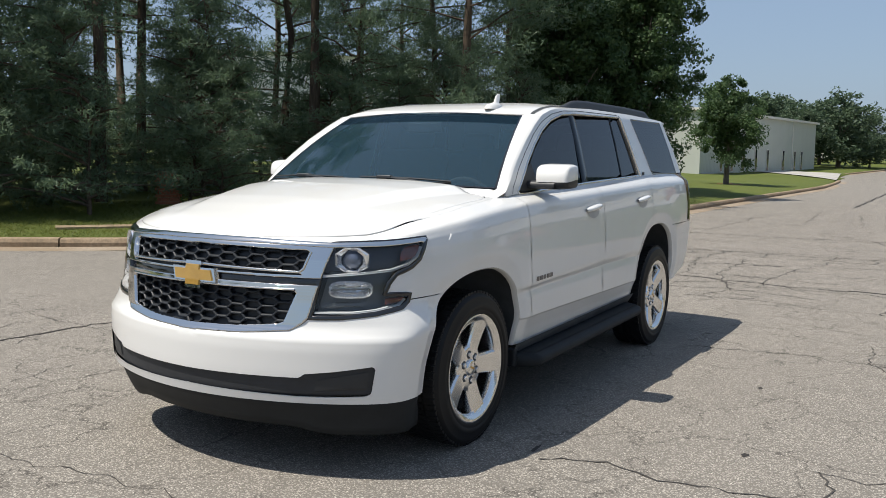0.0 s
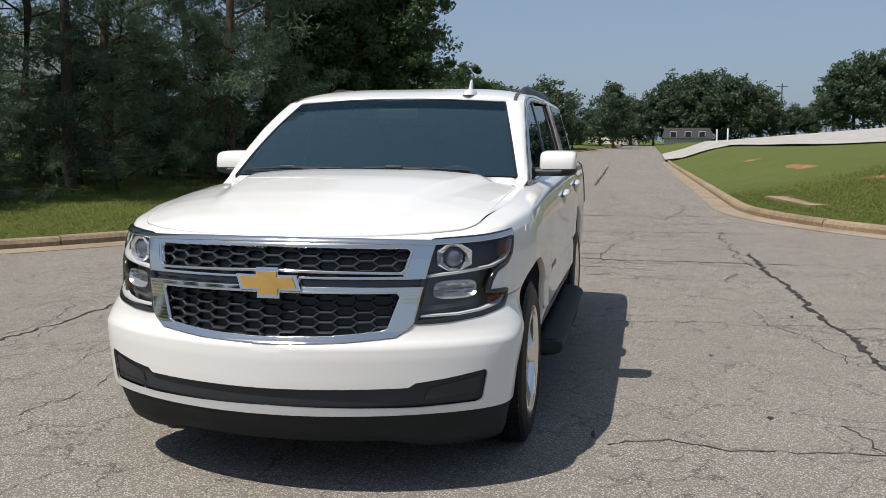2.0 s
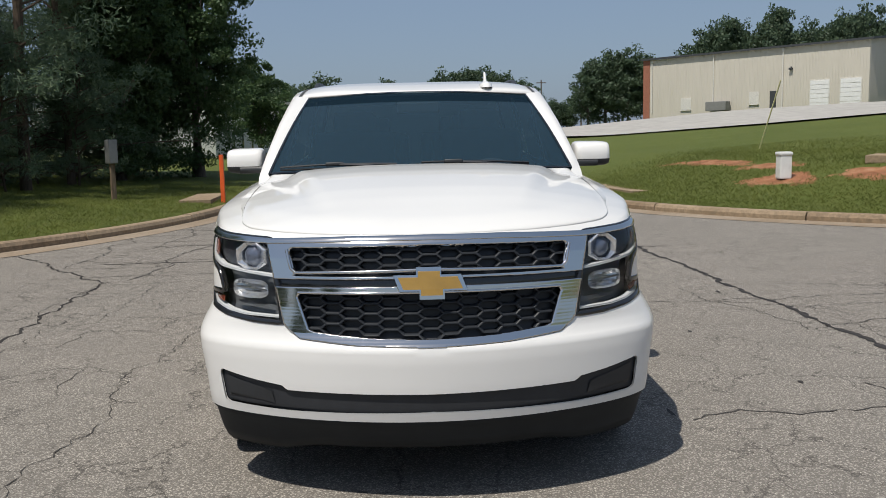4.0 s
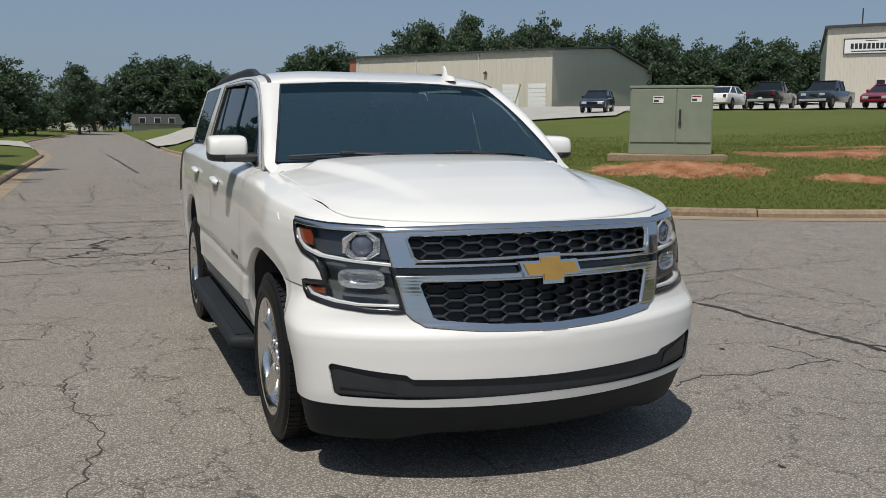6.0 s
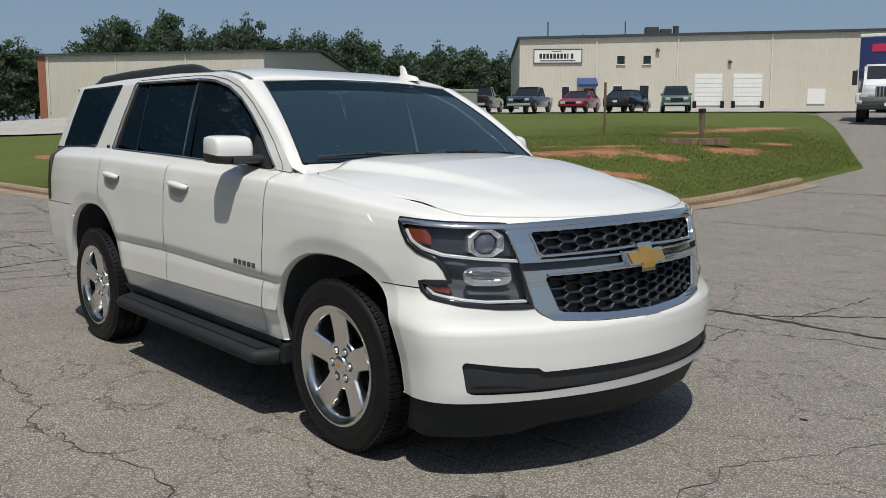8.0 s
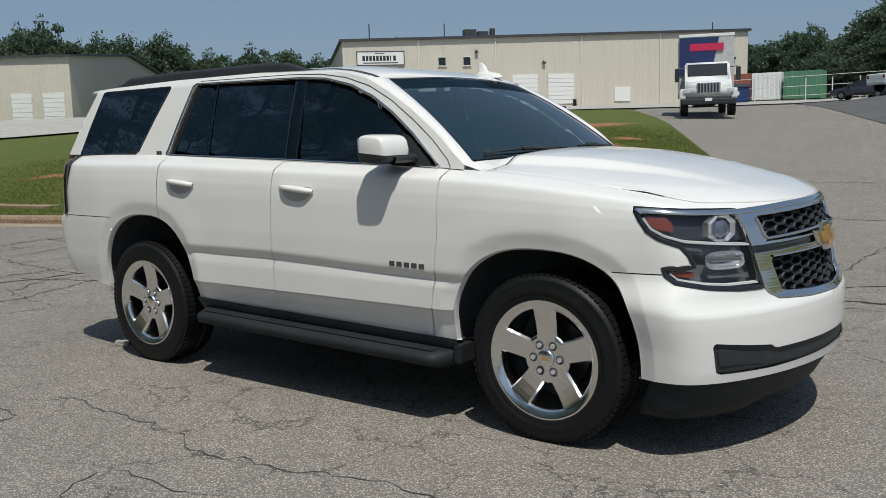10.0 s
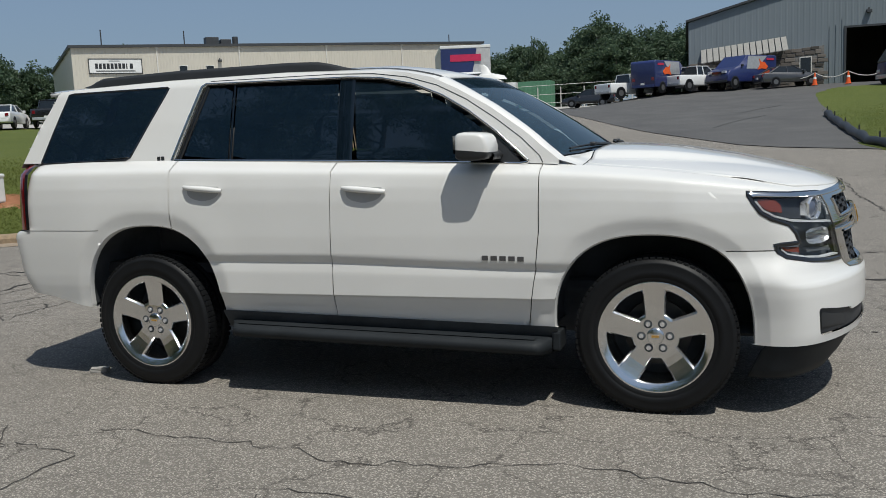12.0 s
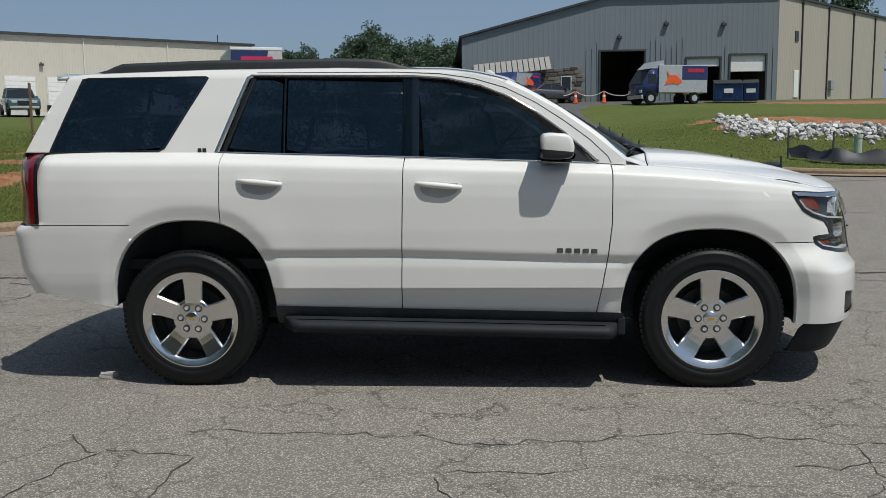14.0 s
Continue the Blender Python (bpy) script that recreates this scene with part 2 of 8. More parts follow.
def thing(name, m, label, category, group="", kind=""):
    ob = new(name)
    ob.matrix_world = m
    return tagged(ob, label, category, group, kind)


def add_box(bm, x0, x1, y0, y1, z0, z1, bevel=0.0):
    g = bmesh.ops.create_cube(bm, size=1.0)
    for v in g["verts"]:
        v.co = Vector((x0 + (v.co.x + 0.5) * (x1 - x0), y0 + (v.co.y + 0.5) * (y1 - y0), z0 + (v.co.z + 0.5) * (z1 - z0)))
    if bevel > 0:
        es = list({e for v in g["verts"] for e in v.link_edges})
        bmesh.ops.bevel(bm, geom=es, offset=bevel, segments=2, affect="EDGES", profile=0.6)
    return bm


def box(x0, x1, y0, y1, z0, z1, bevel=0.0):
    return add_box(bmesh.new(), x0, x1, y0, y1, z0, z1, bevel)


def cyl(p0, p1, r0, r1=None, n=16, bm=None):
    bm = bm or bmesh.new()
    p0, p1 = Vector(p0), Vector(p1)
    d = p1 - p0
    m = Matrix.Translation((p0 + p1) / 2) @ d.to_track_quat("Z", "Y").to_matrix().to_4x4()
    bmesh.ops.create_cone(bm, cap_ends=True, segments=n, radius1=r0, radius2=r0 if r1 is None else r1, depth=d.length, matrix=m)
    return bm


def smooth(a, b, v):
    k = np.clip((v - a) / (b - a), 0, 1)
    return k * k * (3 - 2 * k)


# ---- terrain ----
def corner(x, y, cx, cy, sx, sy, r):
    """Signed distance to a rounded quarter of the plane with its corner at (cx, cy); negative inside."""
    qx, qy = (cx - x) * sx + r, (cy - y) * sy + r
    return np.hypot(np.maximum(qx, 0), np.maximum(qy, 0)) + np.minimum(np.maximum(qx, qy), 0) - r


def bend(x):
    """How far the southern road edge swings off its straight line towards the far end."""
    return np.interp(x, [-220, -163, -104, -84, -64, -48], [6.5, 3.5, -1.3, -2.9, -1.0, 0.0])


def lawn_nw(x, y):
    d = corner(x, y, -5.0, 3.6, -1, 1, 10.3)
    return np.maximum(d, ((x + 5.0) * 0.882 + (y - 20.0) * 0.471))


def lawn_sw(x, y):
    return corner(x, y - bend(x), 0.0, -3.9, -1, -1, 13.5)


def lawn_ne(x, y):
    return corner(x, y, 4.7, 16.8, 1, 1, 6.0)


def lawn_se(x, y):
    return corner(x, y, 11.0, -4.2, 1, -1, 9.0)


def lawn_sd(x, y):
    return np.minimum(np.minimum(lawn_nw(x, y), lawn_sw(x, y)), np.minimum(lawn_ne(x, y), lawn_se(x, y)))


def tab(*pairs):
    xs, ys = [p[0] for p in pairs], [p[1] for p in pairs]
    return lambda v: np.interp(v, xs, ys)


rise = tab((0, 0.2), (14, 0.45), (17, 0.72), (20, 0.93), (25, 1.25), (30, 1.44), (42, 2.10), (58, 2.85), (92, 4.12), (140, 4.7), (400, 6))
rise_az = tab((60, 0.85), (112, 0.95), (125, 1.0), (140, 1.0), (148, 0.88), (155, 0.72), (163, 0.50), (172, 0.38), (180, 0.30))


rise_far = tab((60, 0.85), (112, 0.95), (125, 1.0), (150, 0.98), (158, 0.87), (165, 0.66), (172, 0.44), (180, 0.30))


def hill(x, y):
    """The hillside north-west of the crossing."""
    r, az = np.hypot(x - 4, y + 3), np.degrees(np.arctan2(np.maximum(y + 3, 0.01), x - 4))
    k = smooth(48, 85, r)
    return rise(r) * (rise_az(az) * (1 - k) + rise_far(az) * k)


def terrain(x, y):
    x, y = np.asarray(x, float), np.asarray(y, float)
    w = np.clip(y, 12, 62) - 12
    east = 0.062 * w + 0.0003 * w * w
    k = smooth(-3, -12, x) * smooth(14, 24, y)
    return east * (1 - k) + hill(x, y) * k + 0.0145 * np.clip(-60 - x, 0, 200) * (1 - smooth(4, 14, y))


def lawn_z(x, y):
    x, y = np.asarray(x, float), np.asarray(y, float)
    s_nw, s_sw, s_ne = np.maximum(-lawn_nw(x, y), 0), np.maximum(-lawn_sw(x, y), 0), np.maximum(-lawn_ne(x, y), 0)
    s = s_nw + s_sw + s_ne
    bank = 0.035 * np.minimum(s_sw, 25) + 0.5 * smooth(0, 8, s_ne) * (1 - smooth(40, 58, y))
    rough = 0.03 * np.sin(x * 0.9 + 0.5 * np.sin(y)) * np.sin(y * 0.7) * smooth(0.5, 3, s) * (1 - smooth(9, 14, s_nw))
    edge = terrain(x, y) + (0.085 + 0.045 * smooth(0.25, 0.9, s)) * (1 - smooth(16, 24, y)) + 0.015
    k = smooth(0.1, 4.5, s_nw)
    return edge * (1 - k) + np.maximum(hill(x, y), edge) * k + bank + rough


def axis(fine0, fine1, step, far0, far1):
    a = list(np.arange(fine0, fine1 + 1e-6, step))
    for lim, sgn in ((far1, 1), (far0, -1)):
        v, s = (a[-1] if sgn > 0 else a[0]), step
        while (lim - v) * sgn > 0:
            s = min(s * 1.25, 60)
            v += s * sgn
            a.append(v) if sgn > 0 else a.insert(0, v)
    return np.array(a)


def sheet(name, xs, ys, zf, mat):
    gx, gy = np.meshgrid(xs, ys, indexing="ij")
    gx, gy = gx.ravel(), gy.ravel()
    gx, gy, gz = zf(gx, gy)
    n, m = len(xs), len(ys)
    i, j = np.meshgrid(np.arange(n - 1), np.arange(m - 1), indexing="ij")
    a = (i * m + j).ravel()
    faces = np.stack([a, a + m, a + m + 1, a + 1], 1)
    ob = new(name, mesh_from(name, np.stack([gx, gy, gz], 1), faces.tolist(), mat, True))
    return ob


def lawn_shape(x, y):
    d = lawn_sd(x, y)
    e = 0.01
    gx, gy = (lawn_sd(x + e, y) - d) / e, (lawn_sd(x, y + e) - d) / e
    near = (d > -0.35) & (d < 0.12)
    x, y = np.where(near, x - gx * (d + 0.14), x), np.where(near, y - gy * (d + 0.14), y)
    foot = (d >= 0.12) & (d < 0.55)
    x, y = np.where(foot, x - gx * (d + 0.10), x), np.where(foot, y - gy * (d + 0.10), y)
    d2 = np.where(near, -0.14, d)
    return x, y, np.where(d2 < 0, lawn_z(x, y), terrain(x, y) - 0.3)


SOIL = [(-9.7, 9.8, 1.7, 0.62, 54), (-10.4, 8.9, 1.0, 0.45, 54), (-10.4, 12.5, 0.7, 0.3, 60), (-9.4, 13.6, 2.0, 0.62, 65), (-9.8, 15.4, 1.1, 0.45, 60), (-11.1, 14.6, 0.8, 0.25, 60),
        (-7.5, 12.6, 1.0, 0.28, 60), (-8.0, 15.4, 0.6, 0.3, 60), (-12.8, 23.6, 1.0, 0.6, 80), (-12.5, 26.8, 2.4, 1.0, 80), (-7.9, 18.2, 1.1, 0.45, 70), (-8.4, 21.5, 0.8, 0.4, 70),
        (-37.8, 6.6, 1.4, 0.3, 5), (-27.3, 7.0, 2.0, 0.3, 3), (-15.0, 7.3, 2.2, 0.3, 14), (-12.9, 7.8, 0.9, 0.35, 30), (-11.4, 7.44, 0.9, 0.5, 40), (-41.5, -7.8, 1.3, 0.9, 0),
        (9.4, 34.4, 0.8, 0.35, 0), (10.3, 35.2, 1.1, 0.5, 0), (9.5, 31.0, 1.4, 0.3, 70), (13.0, 33.5, 2.4, 1.5, 0), (12.8, 29.0, 1.7, 1.0, 60), (14.8, 31.0, 2.6, 1.7, 0), (16.5, 28.0, 2.6, 1.6, 0),
        (23.0, 59.0, 7.0, 2.2, 10), (28.0, 57.0, 7.0, 2.6, 30)]


def soil_at(x, y):
    """How bare the ground is: 1 in the middle of a worn patch, 0 outside."""
    out = np.zeros_like(np.asarray(x, float))
    for cx, cy, rx, ry, yaw in SOIL:
        c, s = math.cos(radians(yaw)), math.sin(radians(yaw))
        u, v = ((x - cx) * c + (y - cy) * s) / rx, ((y - cy) * c - (x - cx) * s) / ry
        out = np.maximum(out, np.clip(1.0 - 0.52 * np.hypot(u, v), 0, 1))
    return out


lawn = sheet("ground", axis(-30, 17, 0.3, -1500, 1500), axis(-14, 38, 0.3, -1500, 1500), lawn_shape, GRASS)
tagged(lawn, "green mown grass verge and lawn rising from the kerb", "lawn", kind="structure")
at = np.array([v.co[:2] for v in lawn.data.vertices])
lawn.data.attributes.new("bare_soil", "FLOAT", "POINT").data.foreach_set("value", soil_at(at[:, 0], at[:, 1]))
road = sheet("road", axis(-20, 16, 1.0, -140, 90), axis(-12, 28, 1.0, -70, 75), lambda x, y: (x, y, terrain(x, y) - 0.6 * smooth(-0.8, -2.6, lawn_sd(x, y))), ROAD)
tagged(road, "worn pale grey concrete road with cracks", "road", kind="structure")


def patch(name, left, right, mat, lift, label, n=24, m=12, zf=terrain, kind="structure", category="pavement"):
    """A paved sheet between two edge lines, laid on the slope."""
    def along(line, k):
        ls = [0.0]
        for a, b in zip(line, line[1:]):
            ls.append(ls[-1] + math.dist(a, b))
        t = k * ls[-1]
        for a, b, l0, l1 in zip(line, line[1:], ls, ls[1:]):
            if t <= l1 + 1e-9:
                u = (t - l0) / (l1 - l0)
                return a[0] + u * (b[0] - a[0]), a[1] + u * (b[1] - a[1])
    vs, fs = [], []
    for i in range(n + 1):
        a, b = along(left, i / n), along(right, i / n)
        for j in range(m + 1):
            u = j / m
            x, y = a[0] + u * (b[0] - a[0]), a[1] + u * (b[1] - a[1])
            vs.append((x, y, float(zf(x, y)) + lift))
    for i in range(n):
        for j in range(m):
            k = i * (m + 1) + j
            fs.append((k, k + 1, k + m + 2, k + m + 1))
    ob = new(name, mesh_from(name, vs, fs, mat, True))
    return tagged(ob, label, category, kind=kind)


patch("pavement", [(5.6, 20.4), (2.0, 22.6), (-1.8, 29.8), (-6.3, 40.5), (-12.2, 55.4), (-13.5, 66)], [(5.9, 20.4), (5.2, 23.8), (4.9, 30), (5.2, 37), (9, 50), (40, 56)], ASPHALT, 0.022,
      "dark grey asphalt drive climbing to a warehouse", 30, 20)
patch("pavement", [(-13, 58), (-20, 54), (-30, 46), (-45, 33), (-52, 28)], [(-10, 80), (-20, 100), (-32, 95), (-60, 64), (-80, 48)], LOT, 0.07,
      "pale concrete parking lot before metal buildings", 30, 16, lawn_z)
patch("pavement", [(-66, 3.4), (-64, 6.3), (-54, 9.6), (-47, 15.6), (-41, 19), (-37, 26)], [(-84, 3.6), (-88, 12), (-91, 20), (-88, 27), (-78, 37), (-64, 46)], LOT, 0.10,
      "pale concrete driveway curving up to a building", 24, 8, lawn_z)
patch("pavement", [(-64, -5.2), (-70, -9), (-74, -14)], [(-82, -7.0), (-81, -10), (-80, -15)], LOT, 0.06,
      "pale concrete driveway entrance", 8, 6, lawn_z)


# ---- kerbs ----
def kerb_run(points, group, gap=0.012, run=6):
    """Kerb stones with a flat gutter along a line of points, the lawn on the left hand."""
    top = thing("kerb", pose(0, 0, 0), "tan stained concrete kerb edging the road", "kerb", group, "structure")
    prof = [(0.0, -0.1), (0.0, 0.085), (0.03, 0.135), (0.06, 0.15), (0.20, 0.15), (0.20, -0.1)]
    pts = [Vector((*p, 0)) for p in points]
    dirs = [(pts[min(i + 1, len(pts) - 1)] - pts[max(i - 1, 0)]).normalized() for i in range(len(pts))]
    for k in range(0, len(pts) - 1, run):
        ids = list(range(k, min(k + run, len(pts) - 1) + 1))
        bm, g = bmesh.new(), bmesh.new()
        rows, flat = [], []
        jit = random.uniform(-0.006, 0.006)
        for i in ids:
            d, p = dirs[i], pts[i]
            nrm = Vector((-d.y, d.x, 0))
            z = float(terrain(p.x, p.y))
            flat.append((g.verts.new(p + Vector((0, 0, z + 0.018))), g.verts.new(p - nrm * 0.45 + Vector((0, 0, z + 0.006)))))
            p = p + d * (gap if i == ids[0] else -gap if i == ids[-1] else 0)
            rows.append([bm.verts.new(p + nrm * o + Vector((0, 0, h + z + jit))) for o, h in prof])
        for u, v in zip(rows, rows[1:]):
            for i in range(len(prof) - 1):
                bm.faces.new((u[i], v[i], v[i + 1], u[i + 1]))
        bm.faces.new(rows[0])
        bm.faces.new(rows[-1][::-1])
        part("stone", bm, KERB, top)
        for u, v in zip(flat, flat[1:]):
            g.faces.new((u[0], v[0], v[1], u[1]))
        part("gutter", g, GUTTER, top)
    return top


def make_gutter():
    m = Mat("gutter_concrete", 0.9, spec=0.25)
    col = m.ramp(m.noise(0.9, 6), [(0.3, (0.25, 0.185, 0.12)), (0.7, (0.36, 0.30, 0.235))])
    col = m.mix(m.ramp(m.noise(30, 5), [(0.4, 0.5), (0.62, 0.0)]), col, (0.17, 0.13, 0.09))
    m.color(col).bump(m.noise(80, 4), 0.4, 0.008)
    return m.m


GUTTER = make_gutter()


def rounded(cx, cy, sx, sy, r, x_far, y_far, step):
    """Points of a rounded street corner, from along x to along y."""
    ox, oy = cx + sx * r, cy + sy * r
    pts = []
    n = int(abs(x_far - ox) / step)
    pts += [(x_far + (ox - x_far) * i / n, cy) for i in range(n)]
    k = int(r * 1.57 / step)
    pts += [(ox - sx * r * math.sin(a), oy - sy * r * math.cos(a)) for a in [math.pi / 2 * i / k for i in range(k + 1)]]
    n = max(1, int(abs(y_far - oy) / step))
    pts += [(cx, oy + (y_far - oy) * i / n) for i in range(1, n + 1)]
    return pts


kerb_run([p for p in rounded(-5.0, 3.6, -1, 1, 10.3, -100, 16.5, 0.51) if p[0] > -66], "road kerbs")
kerb_run([(x, y + float(bend(x))) for x, y in rounded(0.0, -3.9, -1, -1, 13.5, -64, -45, 0.51)][::-1], "road kerbs")
kerb_run([(x, y + float(bend(x))) for x, y in [(-150 + 1.0 * i, -3.9) for i in range(67)]][::-1], "road kerbs")
kerb_run([p for p in rounded(4.7, 16.8, 1, 1, 6.0, 60, 26, 0.51) if p[0] > 7.4][::-1], "road kerbs")
kerb_run(rounded(11.0, -4.2, 1, -1, 9.0, 70, -45, 0.51), "road kerbs")

# ---- buildings ----
def wall_frame(a, b, z):
    """Pose whose x runs along the wall from a to b and whose y points inwards, away from the viewer."""
    ang = math.degrees(math.atan2(b[1] - a[1], b[0] - a[0]))
    return pose(a[0], a[1], z, 0, 0, ang), math.dist(a, b)


def slab(outline, y0, y1):
    """An upright slab from an outline in x and z."""
    bm = bmesh.new()
    f = [bm.verts.new((x, y0, z)) for x, z in outline]
    g = [bm.verts.new((x, y1, z)) for x, z in outline]
    bm.faces.new(f)
    bm.faces.new(g[::-1])
    n = len(f)
    for i in range(n):
        bm.faces.new((f[i], f[(i + 1) % n], g[(i + 1) % n], g[i]))
    return bm


def opening_window(parent, x0, x1, z0, z1, y=0.0, mat=None, frame_mat=None):
    fr = part("window", box(x0 - 0.07, x1 + 0.07, y - 0.06, y + 0.02, z0 - 0.07, z1 + 0.07, 0.01), frame_mat or TRIM_LIGHT, parent)
    part("pane", box(x0, x1, y - 0.075, y - 0.05, z0, z1), mat or DARK_GLASS, fr)
    part("sill", box(x0 - 0.1, x1 + 0.1, y - 0.14, y - 0.02, z0 - 0.13, z0 - 0.075, 0.01), frame_mat or TRIM_LIGHT, fr)
    return fr


def roller_door(parent, x0, x1, z0, z1, mat, slats=7, y=0.0):
    fr = part("roller_door", box(x0 - 0.09, x1 + 0.09, y - 0.05, y + 0.02, z0, z1 + 0.09), TRIM_LIGHT, parent, "ribbed white roller door")
    h = (z1 - z0) / slats
    for i in range(slats):
        part("panel", box(x0, x1, y - 0.085, y - 0.045, z0 + i * h + 0.02, z0 + (i + 1) * h - 0.02, 0.008), mat, fr)
    return fr


def downspout(parent, x, h, y=0.0, mat=None):
    bm = box(x - 0.06, x + 0.06, y - 0.12, y - 0.005, 0.15, h, 0.01)
    add_box(bm, x - 0.12, x + 0.12, y - 0.16, y - 0.004, h - 0.3, h - 0.02, 0.01)
    part("downspout", bm, mat or TRIM_LIGHT, parent)


def wall_light(parent, x, z, y=0.0):
    bm = box(x - 0.18, x + 0.18, y - 0.3, y - 0.01, z, z + 0.22, 0.03)
    add_box(bm, x - 0.05, x + 0.05, y - 0.12, y + 0.01, z + 0.2, z + 0.35)
    part("wall_light", bm, TRIM_DARK, parent)


# beige shop with the name board
m, L = wall_frame((-58.9, 63.4), (-27.8, 95.5), 4.0)
shop = thing("warehouse", m, "long beige metal warehouse with name board and white dock doors", "building")
body = part("wall", slab([(0, -1.0), (L, -1.0), (L, 7.95), (0, 7.2)], 0, 30), BEIGE, shop)
roofm = slab([(-0.25, 7.2), (L + 0.25, 7.95), (L + 0.25, 8.2), (-0.25, 7.45)], -0.3, 30.3)
part("roof", roofm, TRIM_DARK, shop, "dark metal roof edge")
bd = part("name_board", box(1.5, 6.3, -0.12, -0.01, 4.85, 6.15, 0.02), WHITE, shop, "white name board with dark border")
bf = bmesh.new()
for bx in ((1.42, 6.38, 6.15, 6.22), (1.42, 6.38, 4.78, 4.85), (1.42, 1.5, 4.78, 6.22), (6.3, 6.38, 4.78, 6.22)):
    add_box(bf, bx[0], bx[1], -0.15, -0.01, bx[2], bx[3])
part("border", bf, TRIM_DARK, bd)
for k in range(10):
    part("bar", box(2.02 + k * 0.355, 2.02 + k * 0.355 + (0.26 if k not in (8,) else 0.12), -0.14, -0.115, 5.25, 5.75), BLACK, bd)
part("bar", box(2.1, 5.7, -0.135, -0.115, 4.99, 5.08), BLACK, bd)
part("bar", box(3.3, 4.3, -0.135, -0.115, 5.96, 6.02), BLACK, bd)
for x0, x1, z0, z1 in ((9.95, 10.7, 4.7, 5.5), (12.6, 13.35, 4.7, 5.5), (9.6, 10.5, 0.9, 2.45), (12.3, 13.2, 0.9, 2.5), (4.4, 5.1, 0.7, 2.4)):
    opening_window(shop, x0, x1, z0, z1)
dr = part("door", box(6.6, 7.7, -0.08, 0.02, 0, 2.2, 0.02), DARK_GLASS, shop, "dark glazed entrance door")
aw = bmesh.new()
pts = [(5.9, -0.02, 3.3), (7.9, -0.02, 3.3), (7.9, -1.2, 2.6), (5.9, -1.2, 2.6), (7.9, -1.2, 2.4), (5.9, -1.2, 2.4), (5.9, -0.02, 2.4), (7.9, -0.02, 2.4)]
vv = [aw.verts.new(p) for p in pts]
for f in ((0, 1, 2, 3), (3, 2, 4, 5), (0, 3, 5, 6), (1, 7, 4, 2), (0, 6, 7, 1), (5, 4, 7, 6)):
    aw.faces.new([vv[i] for i in f])
part("awning", aw, BLUE, shop, "blue canvas awning")
for x0, x1 in ((17.9, 20.6), (21.8, 24.6)):
    roller_door(shop, x0, x1, 0.45, 3.6, WHITE)
    part("dock_bumper", box(x0 - 0.2, x0 + 0.1, -0.4, -0.02, 0.0, 0.9, 0.03), RUBBER, shop)
    part("dock_bumper", box(x1 - 0.1, x1 + 0.2, -0.4, -0.02, 0.0, 0.9, 0.03), RUBBER, shop)
part("hatch", box(29.2, 31.0, -0.1, 0.02, 0.6, 2.1, 0.02), WHITE, shop, "white square wall hatch")
for x in (7.85, 16.05, 25.5, 34.4):
    downspout(shop, x, 7.3 + x * 0.0168)
wall_light(shop, 21.3, 4.7)
wall_light(shop, 43.0, 4.9)
wall_light(shop, 14.0, 5.9)
bm = box(13.0, 14.3, 1.0, 2.2, 7.4, 8.5, 0.03)
add_box(bm, 14.5, 15.6, 1.0, 1.9, 7.4, 8.3, 0.05)
cyl((16.1, 1.5, 7.4), (16.1, 1.5, 8.6), 0.3, bm=bm)
part("roof_unit", bm, TRIM_DARK, shop)
for x in (3.0, 11.0, 41.5):
    part("vent_pipe", cyl((x, 2, 7.3), (x, 2, 9.2), 0.06, n=8), TRIM_DARK, shop)

# beige gabled building further west
m, L = wall_frame((-99.4, 28.7), (-79.3, 45.4), 3.9)
barn = thing("warehouse", m, "beige gabled metal building with brick corner and dock doors", "building")
part("wall", slab([(0, -1.5), (L, -1.5), (L, 6.45), (0, 6.35)], 0, 0.3), BEIGE, barn)
part("brick_corner", box(-0.15, 0.75, -0.06, 0.25, -1.0, 6.35), BRICK, barn, "red brick corner pier")
gable = bmesh.new()
out = [(0.3, -1.5), (40.6, -1.5), (40.6, 6.4), (20.3, 8.2), (0.3, 6.45)]
f = [gable.verts.new((L, y, z)) for y, z in out]
g = [gable.verts.new((L - 0.3, y, z)) for y, z in out]
gable.faces.new(f)
gable.faces.new(g[::-1])
for i in range(5):
    gable.faces.new((f[i], f[(i + 1) % 5], g[(i + 1) % 5], g[i]))
gb = part("gable_wall", gable, STONEGREY, barn)
rf = bmesh.new()
for z0, y0, z1, y1 in ((6.35, -0.35, 8.3, 20.3), (8.3, 20.3, 6.4, 40.9)):
    a = [rf.verts.new(p) for p in ((-0.3, y0, z0), (L + 0.4, y0, z0), (L + 0.4, y1, z1), (-0.3, y1, z1))]
    b = [rf.verts.new(v.co + Vector((0, 0, 0.22))) for v in a]
    rf.faces.new(a[::-1])
    rf.faces.new(b)
    for i in range(4):
        rf.faces.new((a[i], a[(i + 1) % 4], b[(i + 1) % 4], b[i]))
part("roof", rf, TRIM_DARK, barn)
for x0, x1 in ((20.3, 22.2), (23.4, 25.4)):
    roller_door(barn, x0, x1, 0.05, 2.75, WHITE, 6)
    part("dock_pit", box(x0, x1, -0.3, -0.02, -0.3, 0.0), TRIM_DARK, barn)
part("door", box(15.9, 16.6, -0.07, 0.02, 0.0, 1.95, 0.02), TRIM_DARK, barn, "grey personnel door")
for x0, x1, z0, z1 in ((13.6, 14.6, 0.7, 1.9), (5.1, 6.3, 0.4, 1.65)):
    opening_window(barn, x0, x1, z0, z1, mat=TRIM_LIGHT)
